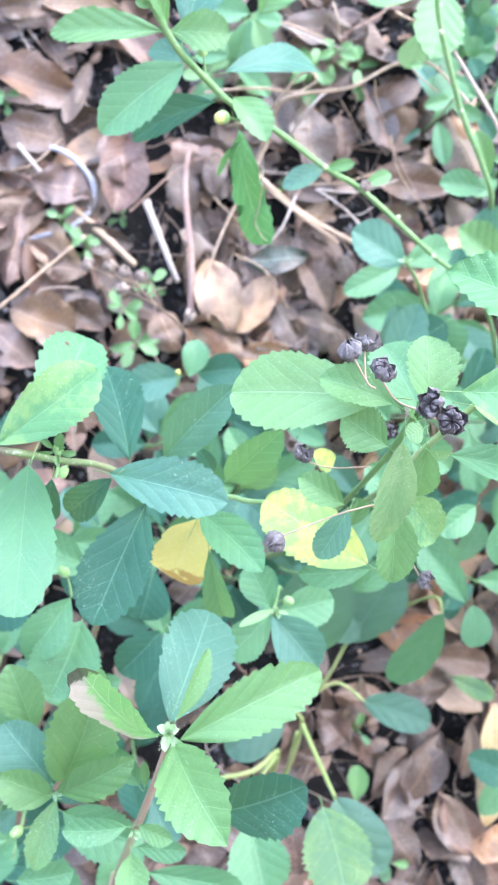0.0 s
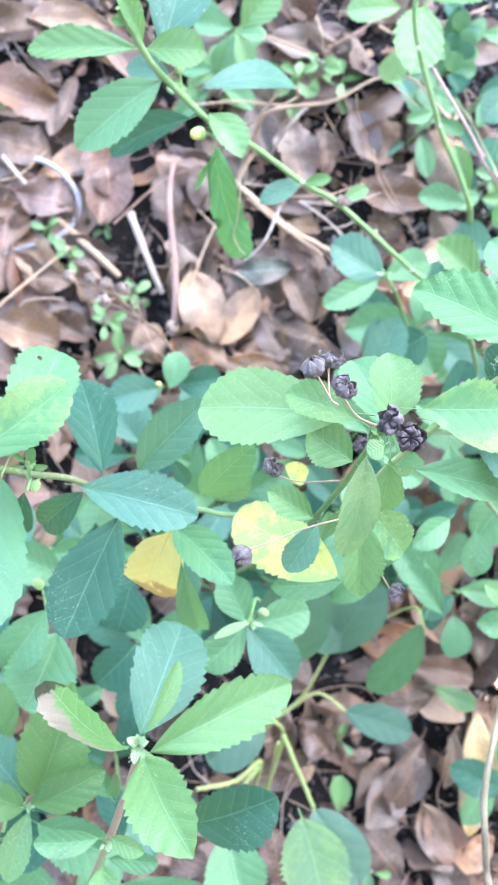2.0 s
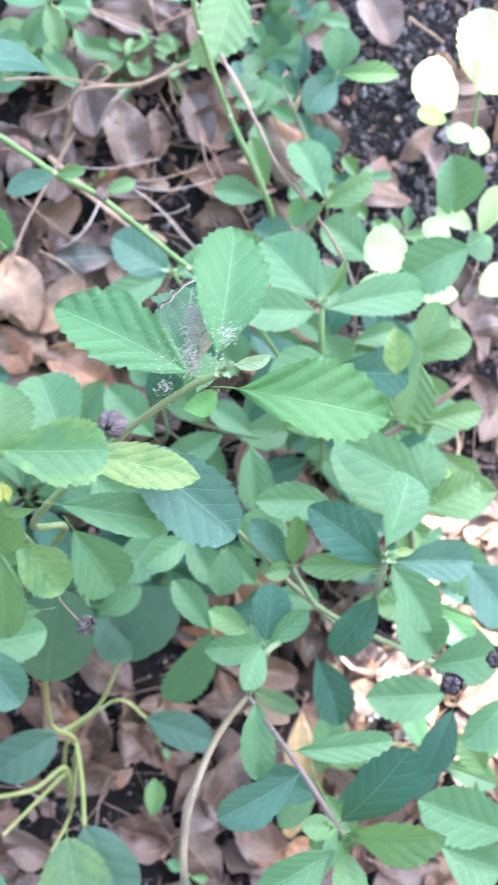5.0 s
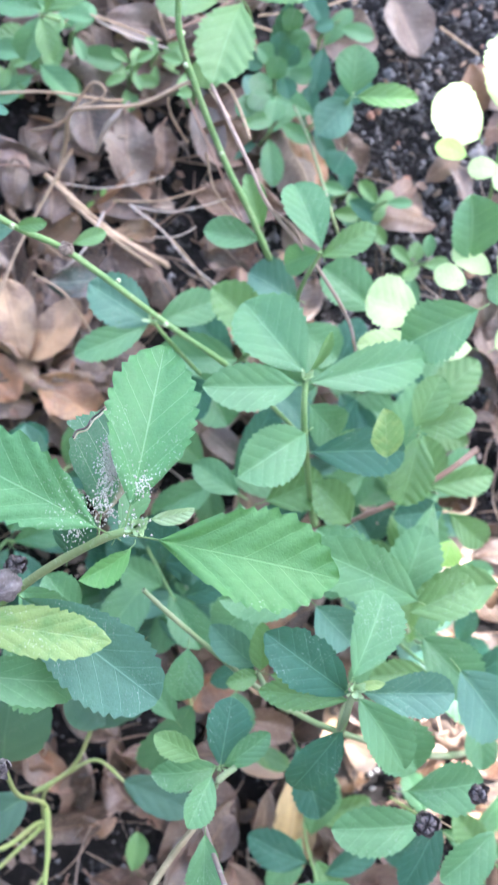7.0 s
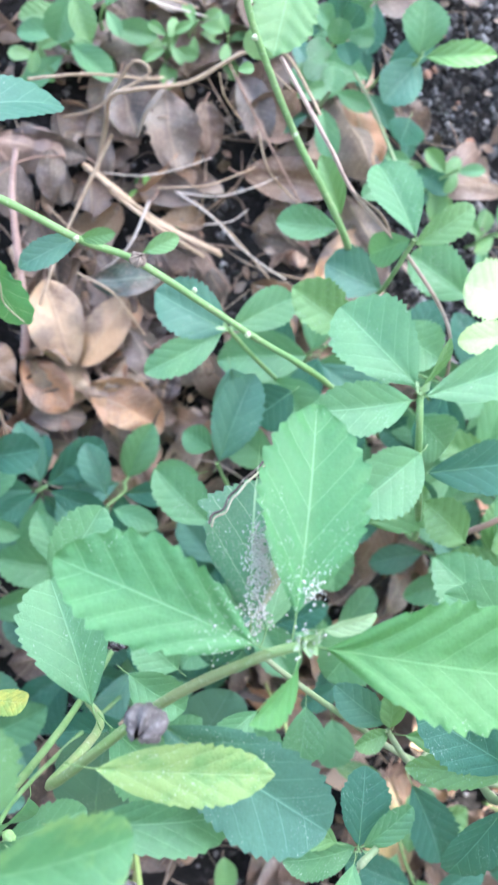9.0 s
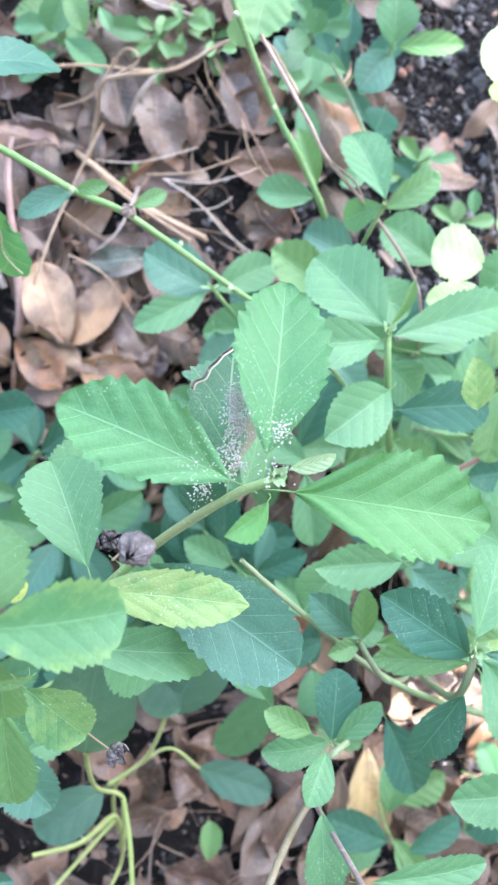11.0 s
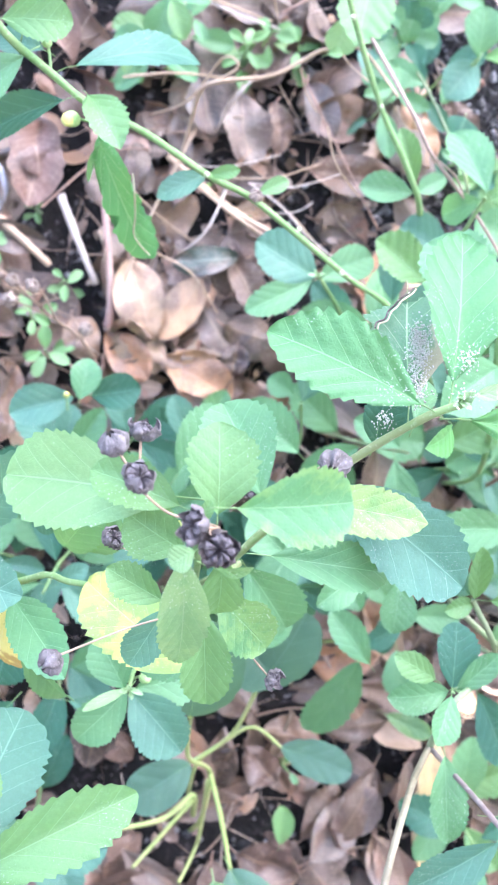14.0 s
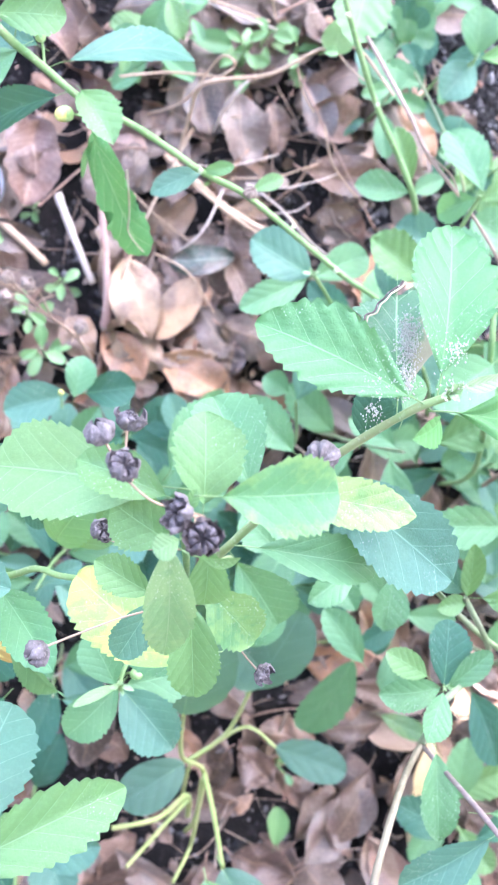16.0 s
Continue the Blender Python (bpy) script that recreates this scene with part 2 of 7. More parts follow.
def dry_leaf_material(name, stops, vein):
    g = Graph(name)
    u, v, _ = blade_uv(g)
    where, rnd = g.coords("Object"), g.random()
    isl = g.nodes.new("ShaderNodeNewGeometry").outputs["Random Per Island"]
    pick = g.math("FRACT", g.math("ADD", rnd, isl))
    base = g.ramp(pick, stops)
    shade = g.ramp(g.math("FRACT", g.math("MULTIPLY", pick, 7.3)), [(0.0, (0.26, 0.26, 0.27)), (0.30, (0.62, 0.63, 0.66)), (0.7, (1.02, 0.98, 0.92)), (1.0, (1.30, 1.24, 1.16))])
    base = g.mix(1.0, base, shade, "MULTIPLY")
    cast = g.ramp(g.math("FRACT", g.math("MULTIPLY", pick, 13.7)), [(0.0, (1.0, 1.0, 1.0)), (0.30, (0.86, 0.96, 1.06)), (0.60, (1.06, 1.0, 0.82)), (0.85, (1.08, 0.88, 0.80)), (1.0, (1.0, 1.0, 1.0))])
    base = g.mix(1.0, base, cast, "MULTIPLY")
    blot = g.noise(26.0, 2.0, 0.5, where)
    base = g.mix(g.math("MULTIPLY", g.smooth(blot, 0.54, 0.66), 0.5), base, (0.200, 0.185, 0.165))
    big, fine = g.noise(55.0, 4.0, 0.62, where), g.noise(500.0, 3.0, 0.6, where)
    base = g.mix(g.math("MULTIPLY", g.smooth(big, 0.42, 0.66), 0.62), base, (0.13, 0.078, 0.060))
    base = g.mix(g.math("MULTIPLY", g.smooth(fine, 0.52, 0.68), 0.25), base, (0.50, 0.39, 0.29))
    specks = g.noise(1600.0, 2.0, 0.6, where)
    base = g.mix(g.math("MULTIPLY", g.smooth(specks, 0.62, 0.70), 0.45), base, (0.07, 0.045, 0.04))
    mid = g.smooth(v, 0.02, 0.075, 1.0, 0.0)
    line = g.math("FRACT", g.math("MULTIPLY", g.math("SUBTRACT", u, g.math("MULTIPLY", v, 0.22)), 11.0))
    side = g.smooth(g.math("ABSOLUTE", g.math("SUBTRACT", line, 0.5)), 0.03, 0.10, 1.0, 0.0)
    lines = g.math("MAXIMUM", mid, g.math("MULTIPLY", side, 0.45))
    base = g.mix(g.math("MULTIPLY", lines, 0.5), base, vein)
    g.surface(base, g.math("ADD", 0.36, g.math("MULTIPLY", fine, 0.3)), 0.7)
    g.bsdf.inputs["Coat Weight"].default_value, g.bsdf.inputs["Coat Roughness"].default_value = 0.08, 0.35
    g.bump(g.math("ADD", g.math("ADD", g.math("MULTIPLY", lines, 0.6), g.math("MULTIPLY", fine, 0.8)), g.math("MULTIPLY", big, 1.2)), 0.6, 0.0008)
    return g.mat


DRY = {
    "tan": dry_leaf_material("tan_dry_leaf", [(0.0, (0.354, 0.226, 0.132)), (0.5, (0.410, 0.272, 0.165)), (1.0, (0.330, 0.190, 0.105))], (0.382, 0.268, 0.169)),
    "pink": dry_leaf_material("pinkish_dry_leaf", [(0.0, (0.368, 0.231, 0.169)), (0.6, (0.320, 0.204, 0.154)), (1.0, (0.396, 0.262, 0.184))], (0.375, 0.256, 0.179)),
    "mauve": dry_leaf_material("mauve_dry_leaf", [(0.0, (0.205, 0.149, 0.116)), (0.5, (0.270, 0.198, 0.150)), (1.0, (0.170, 0.121, 0.088))], (0.286, 0.204, 0.147)),
    "brown": dry_leaf_material("brown_dry_leaf", [(0.0, (0.116, 0.063, 0.037)), (0.5, (0.170, 0.103, 0.058)), (1.0, (0.082, 0.048, 0.029))], (0.232, 0.147, 0.089)),
    "cream": dry_leaf_material("cream_dry_leaf", [(0.0, (0.520, 0.430, 0.230)), (1.0, (0.480, 0.390, 0.210))], (0.450, 0.351, 0.200)),
    "teal": dry_leaf_material("weathered_leaf", [(0.0, (0.109, 0.178, 0.127)), (1.0, (0.137, 0.210, 0.147))], (0.218, 0.256, 0.190)),
    "mixed": dry_leaf_material("leaf_litter", [(0.0, (0.299, 0.204, 0.141)), (0.2, (0.191, 0.129, 0.094)), (0.4, (0.354, 0.243, 0.169)), (0.6, (0.102, 0.063, 0.043)), (0.8, (0.272, 0.192, 0.141)), (1.0, (0.151, 0.096, 0.069))], (0.299, 0.204, 0.137)),
}


def twig_material(name, a, b):
    g = Graph(name)
    where = g.coords("Object")
    n1, n2 = g.noise(40.0, 4.0, 0.6, where), g.noise(420.0, 3.0, 0.6, where)
    base = g.mix(g.smooth(n1, 0.35, 0.65), a, b)
    base = g.mix(g.math("MULTIPLY", g.smooth(n2, 0.5, 0.7), 0.4), base, tuple(c * 0.45 for c in a))
    g.surface(base, 0.72, 0.3)
    g.bump(n2, 0.6, 0.0006)
    return g.mat


TWIG = {
    "tan": twig_material("tan_twig", (0.42, 0.30, 0.20), (0.50, 0.37, 0.26)),
    "pale": twig_material("bleached_stick", (0.48, 0.40, 0.34), (0.58, 0.50, 0.44)),
    "brown": twig_material("brown_twig", (0.24, 0.15, 0.11), (0.33, 0.22, 0.17)),
    "pink": twig_material("reddish_twig", (0.36, 0.23, 0.19), (0.45, 0.31, 0.26)),
    "mauve": twig_material("mauve_twig", (0.36, 0.26, 0.21), (0.45, 0.34, 0.28)),
    "grey": twig_material("grey_cord", (0.34, 0.34, 0.37), (0.42, 0.42, 0.45)),
}


def soil_material():
    g = Graph("dark_soil")
    where = g.coords("Object")
    n1, n2, n3 = g.noise(9.0, 4.0, 0.6, where), g.noise(140.0, 5.0, 0.65, where), g.noise(700.0, 3.0, 0.7, where)
    base = g.ramp(n2, [(0.25, (0.007, 0.0065, 0.007)), (0.55, (0.019, 0.017, 0.017)), (0.8, (0.06, 0.054, 0.054))])
    base = g.mix(g.math("MULTIPLY", g.smooth(n1, 0.4, 0.7), 0.35), base, (0.034, 0.028, 0.026))
    g.surface(base, 0.9, 0.2)
    g.bump(g.math("ADD", n2, g.math("MULTIPLY", n3, 0.5)), 0.9, 0.004)
    return g.mat


def clod_material():
    g = Graph("soil_clods")
    where = g.coords("Object")
    isl = g.nodes.new("ShaderNodeNewGeometry").outputs["Random Per Island"]
    n = g.noise(500.0, 3.0, 0.6, where)
    base = g.ramp(isl, [(0.0, (0.018, 0.018, 0.019)), (0.55, (0.06, 0.056, 0.056)), (0.88, (0.17, 0.162, 0.165)), (1.0, (0.36, 0.35, 0.355))])
    base = g.mix(g.math("MULTIPLY", n, 0.4), base, (0.03, 0.026, 0.025))
    g.surface(base, 0.8, 0.35)
    g.bump(n, 0.6, 0.001)
    return g.mat


def capsule_material(name, a, b, lit):
    g = Graph(name)
    where = g.coords("Object")
    n1, n2 = g.noise(260.0, 3.0, 0.6, where), g.noise(1200.0, 2.0, 0.6, where)
    base = g.mix(g.smooth(n1, 0.35, 0.65), a, b)
    base = g.mix(g.math("MULTIPLY", g.smooth(n2, 0.5, 0.7), 0.35), base, lit)
    g.surface(base, 0.7, 0.3)
    g.bump(n2, 0.6, 0.0003)
    return g.mat


FRUIT = capsule_material("grey_dry_fruit", (0.060, 0.051, 0.053), (0.150, 0.132, 0.136), (0.32, 0.29, 0.30))
MEAL = capsule_material("mealy_grains", (0.62, 0.62, 0.55), (0.46, 0.42, 0.36), (0.78, 0.77, 0.72))
HUSK = capsule_material("weathered_husk", (0.050, 0.039, 0.036), (0.115, 0.093, 0.088), (0.25, 0.215, 0.205))
CALYX = capsule_material("papery_calyx", (0.10, 0.087, 0.083), (0.185, 0.163, 0.158), (0.34, 0.305, 0.295))
POD = capsule_material("dry_tan_pod", (0.19, 0.145, 0.115), (0.30, 0.235, 0.19), (0.44, 0.37, 0.31))
BUD = capsule_material("yellow_bud", (0.66, 0.62, 0.16), (0.50, 0.56, 0.20), (0.80, 0.76, 0.40))
SEPAL = capsule_material("green_sepal", (0.26, 0.44, 0.14), (0.34, 0.50, 0.20), (0.50, 0.60, 0.36))
SOIL, CLOD = soil_material(), clod_material()


# ---- builders ----
def mesh_from(name, verts, faces, material, uvs=None, smooth=True):
    me = bpy.data.meshes.new(name)
    me.from_pydata(verts, [], faces)
    me.materials.append(material)
    if uvs is not None:
        layer = me.uv_layers.new(name="UVMap")
        flat = np.empty(len(me.loops), dtype=np.int32)
        me.loops.foreach_get("vertex_index", flat)
        layer.data.foreach_set("uv", np.asarray(uvs, dtype=np.float32)[flat].ravel())
    if smooth:
        me.polygons.foreach_set("use_smooth", np.ones(len(me.polygons), dtype=bool))
    me.update()
    return me


def part(name, me, parent, matrix=None, label=""):
    ob = new(name, me)
    ob.parent = parent
    if matrix is not None:
        ob.matrix_basis = matrix
        ob.matrix_parent_inverse = world_of(parent).inverted()
    if label:
        ob["label"] = label
    return ob


def world_of(ob):
    m = ob.matrix_basis.copy()
    if ob.parent:
        m = world_of(ob.parent) @ ob.matrix_parent_inverse @ m
    return m


def outline(u, ea, eb):
    peak = ea / (ea + eb)
    return (u ** ea * (1 - u) ** eb) / (peak ** ea * (1 - peak) ** eb)


def blade(length, width, arch, fold, teeth, ea, eb, wave, seed, rows=56, cols=4, bites=0.0, twist=0.0, pleats=0.0, crumple=0.0, relief=0.013):
    """A leaf blade along +x with its face to +z: toothed margin, arched midrib, folded halves."""
    rng = random.Random(seed)
    ph = rng.uniform(0, 6.28)
    lop = rng.uniform(-0.05, 0.05)
    sway = rng.uniform(-0.02, 0.02)
    verts, uvs, faces = [], [], []
    nc = 2 * cols + 1
    for i in range(rows + 1):
        u = i / rows
        w = outline(min(max(u, 0.004), 0.996), ea, eb) * width / 2
        worn = 1.0
        if teeth:
            at = u * teeth + 0.25 * math.sin(u * 17 + ph)
            saw, depth = at % 1.0, 0.7 + 0.6 * (math.sin(int(at) * 12.9898 + ph) * 43758.5453 % 1.0)
            notch = saw / 0.12 if saw < 0.12 else ((1.0 - saw) / 0.88) ** 1.1
            worn = 1.0 - (0.050 + 0.105 * u + 0.03 * (relief > 0.015)) * depth * notch * min(1.0, max(0.0, (u - 0.22) / 0.15)) + 0.02
        for j in range(nc):
            v = (j - cols) / cols
            vv = math.copysign(abs(v) ** 0.85, v)
            side = 1 + (lop if v > 0 else -lop)
            edge = w * side * vv * (1 + (worn - 1) * abs(v) ** 3)
            if bites and abs(v) > 0.9:
                edge *= 1 - bites * max(0.0, noise.noise((u * 9, seed * 1.7, v)))
            y = edge + sway * length * math.sin(math.pi * u)
            z = arch * length * 4 * u * (1 - u) + fold * abs(edge)
            z += wave * width * math.sin(u * 9 + ph + (1.4 if v > 0 else 0)) * abs(v) ** 1.5
            if pleats:
                line = ((u - 0.40 * abs(vv) * (4 * u * (1 - u)) ** 0.75) * pleats) % 1.0
                z -= relief * width * min(1.0, length / 0.035) * (0.5 - 0.5 * math.cos(2 * math.pi * line)) * min(1.0, abs(v) * 4)
                z -= 0.022 * width * max(0.0, 1 - abs(v) * 5)
            if crumple:
                z += crumple * width * (noise.noise((u * 2.6, v * 1.3, seed * 1.31)) + 0.45 * noise.noise((u * 7, v * 3.1, seed * 2.1)))
                y += crumple * width * 0.22 * noise.noise((u * 3.4, v, seed * 0.7 + 9))
            a = twist * (u - 0.4)
            y, z = y * math.cos(a) - z * math.sin(a), y * math.sin(a) + z * math.cos(a)
            verts.append((u * length, y, z))
            uvs.append((u, v / 2 + 0.5))
    for i in range(rows):
        for j in range(nc - 1):
            a = i * nc + j
            faces.append((a, a + nc, a + nc + 1, a + 1))
    return verts, faces, uvs


def tube_data(points, radii, sides=7, fine=4):
    """A round tube along a smooth curve through the points."""
    pts = [Vector(p) for p in points]
    line, rad = [], []
    n = len(pts)
    for i in range(n - 1):
        p0, p1, p2, p3 = pts[max(i - 1, 0)], pts[i], pts[i + 1], pts[min(i + 2, n - 1)]
        for k in range(fine):
            t = k / fine
            line.append(0.5 * ((2 * p1) + (p2 - p0) * t + (2 * p0 - 5 * p1 + 4 * p2 - p3) * t * t + (3 * p1 - p0 - 3 * p2 + p3) * t ** 3))
            rad.append(radii[i] * (1 - t) + radii[i + 1] * t)
    line.append(pts[-1]), rad.append(radii[-1])
    verts, faces = [], []
    ref = Vector((0.31, 0.83, 0.46))
    for i, (p, r) in enumerate(zip(line, rad)):
        d = (line[min(i + 1, len(line) - 1)] - line[max(i - 1, 0)]).normalized()
        a = d.cross(ref).normalized()
        b = d.cross(a)
        for s in range(sides):
            an = 2 * math.pi * s / sides
            verts.append(p + (a * math.cos(an) + b * math.sin(an)) * r)
    for i in range(len(line) - 1):
        for s in range(sides):
            q = (s + 1) % sides
            faces.append((i * sides + s, i * sides + q, (i + 1) * sides + q, (i + 1) * sides + s))
    for start in (0, (len(line) - 1) * sides):
        faces.append(tuple(range(start, start + sides)))
    return [tuple(v) for v in verts], faces


def frame_along(base, tip, roll=0.0, toward=(0, 0, 1)):
    """A pose at base with +x to the tip and +z as near to `toward` as it can be, rolled round the midrib."""
    x = (Vector(tip) - Vector(base)).normalized()
    y = Vector(toward).cross(x).normalized()
    z = x.cross(y)
    m = Matrix((x, y, z)).transposed().to_4x4()
    m.translation = base
    return m @ Matrix.Rotation(radians(roll), 4, "X")


SHAPES = {  # teeth, base and tip exponents of the outline, fold, waviness
    "light": (13, 1.08, 0.66, 0.40, 0.024), "keeled": (12, 1.35, 0.82, 0.46, 0.024), "mid": (14, 1.02, 0.64, 0.34, 0.024), "dark": (14, 1.00, 0.62, 0.32, 0.022),
    "blue": (14, 1.00, 0.62, 0.32, 0.022), "mottled": (13, 1.00, 0.60, 0.20, 0.03), "wan": (14, 1.00, 0.56, 0.16, 0.030), "pale": (14, 0.95, 0.86, 0.14, 0.030), "lime": (11, 0.90, 0.54, 0.12, 0.02), "sunny": (11, 0.80, 0.52, 0.08, 0.03),
    "olive": (13, 0.85, 0.80, 0.22, 0.030), "yellow": (10, 0.62, 0.30, 0.08, 0.07), "lemon": (14, 0.70, 0.50, 0.08, 0.03),
    "dusty": (12, 1.22, 0.80, 0.32, 0.030), "scorched": (12, 0.90, 0.26, 0.30, 0.05), "holed": (12, 0.62, 0.22, 0.12, 0.11), "crusted": (9, 0.8, 0.42, 0.25, 0.06),
    "tuft": (8, 0.58, 0.40, 0.16, 0.03), "round": (0, 0.62, 0.46, 0.06, 0.015), "rmid": (12, 0.85, 0.50, 0.06, 0.02), "soft": (12, 0.72, 0.46, 0.05, 0.012), "downy": (7, 0.9, 0.7, 0.35, 0.03),
}
RIB = stem_material("pale_midrib", (0.20, 0.39, 0.14), (0.25, 0.44, 0.17), 0.1)
PLANTS = {}


def plant(key, name, foot, label, category="weed", group=""):
    ob = new(name)
    ob.location = foot
    ob.empty_display_size = 0.02
    PLANTS[key] = tagged(ob, label, category, group)
    return ob


def leaf(key, base, tip, width, tone, roll=0.0, arch=0.05, hole=None, cut=False):
    """A leaf of a plant: blade, with its midrib ridge and stalk as pieces of it."""
    base, tip = Vector(base), Vector(tip)
    seed = int(abs(base.x * 7919 + base.y * 4243 + tip.x * 3301 + tip.y * 1871) * 100) % 9973 + 1
    length = (tip - base).length
    teeth, ea, eb, fold, wave = SHAPES[tone]
    rng = random.Random(seed * 7 + 1)
    teeth = max(8, round(teeth * rng.uniform(0.9, 1.1))) if teeth else 0
    m = frame_along(base, tip, roll)
    bites = 0.8 if tone == "holed" else 0.35 if tone in ("holed", "scorched", "crusted") else 0.12 if rng.random() < 0.3 else 0.0
    rows, cols = (max(60, teeth * 6), 6) if length > 0.030 else (max(44, teeth * 4), 4)
    v, f, uv = blade(length, width, arch, fold * rng.uniform(0.6, 1.4), teeth, ea * rng.uniform(0.84, 1.06), eb * rng.uniform(0.88, 1.10), wave, seed, rows=rows, cols=cols, bites=bites, pleats=4.0 if tone in ("round", "rmid", "soft") else 5.4 if length > 0.026 and tone != "tuft" else 0.0,
                     relief=0.034 if tone in ("keeled", "dusty") else 0.028 if tone == "light" else 0.004 if tone in ("pale", "wan", "lemon", "olive", "yellow", "mottled") else 0.003 if length < 0.036 else 0.006, twist=0.35 if tone == "holed" else rng.uniform(-0.15, 0.15))
    if hole:  # a gap eaten through the blade, at u and v with two radii
        f = [q for q in f if math.hypot((sum(uv[k][0] for k in q) / 4 - hole[0]) / hole[2], (sum(uv[k][1] for k in q) / 4 - hole[1]) / hole[3]) > 1]
    if cut:  # the tip eaten away along a slant
        f = [q for q in f if sum(uv[k][0] - 0.30 * (1 - uv[k][1]) for k in q) / 4 < 0.56]
    ob = part("leaf", mesh_from("leaf", v, f, GREEN[tone], uv), PLANTS[key], m, LEAF_LABEL.get(tone, ""))
    mid = [v[i * rows // 12 * (2 * cols + 1) + cols] for i in range(12)]
    r = max(0.00012, min(0.00032, width * 0.008))
    tv, tf = tube_data([(x, y, z - r * 0.5) for x, y, z in mid], [r * (1 - 0.8 * i / 11) for i in range(12)], 5, 1)
    part("midrib", mesh_from("midrib", tv, tf, RIB), ob, m)
    back = 0.10 * length + 0.002
    tv, tf = tube_data([(0.0006, 0, 0), (-back * 0.5, 0, -back * 0.12), (-back, 0, -back * 0.45)], [r * 1.1, r * 1.1, r * 1.3], 5, 2)
    part("leaf_stalk", mesh_from("leaf_stalk", tv, tf, STEM["green"]), ob, m)
    return ob


LEAF_LABEL = {
    "yellow": "yellowed leaf with a browned tip", "lemon": "half-yellow fading leaf", "dusty": "green leaf dusted with white specks",
    "scorched": "leaf with a browned, eaten edge", "holed": "curled leaf with eaten edges", "pale": "pale yellow-green leaf", "wan": "faded pale green leaf",
    "dark": "deep green leaf", "keeled": "fresh green leaf folded along its midrib", "mottled": "green leaf mottled with yellow", "blue": "bluish green leaf", "olive": "dull olive leaf", "round": "rounded dusky green leaf",
}


def stem(key, tone, r0, r1, points, name="stem"):
    n = len(points)
    origin = world_of(PLANTS[key])
    radii = [r0 + (r1 - r0) * i / (n - 1) for i in range(n)]
    v, f = tube_data(points, radii, 8, 6)
    rng = random.Random(n * 13 + len(key))
    v = [tuple(origin.inverted() @ (Vector(p) + Vector((rng.uniform(-1, 1), rng.uniform(-1, 1), 0)) * r0 * 0.08)) for p in v]
    ob = new(name, mesh_from(name, v, f, STEM[tone]))
    ob.parent = PLANTS[key]
    return ob


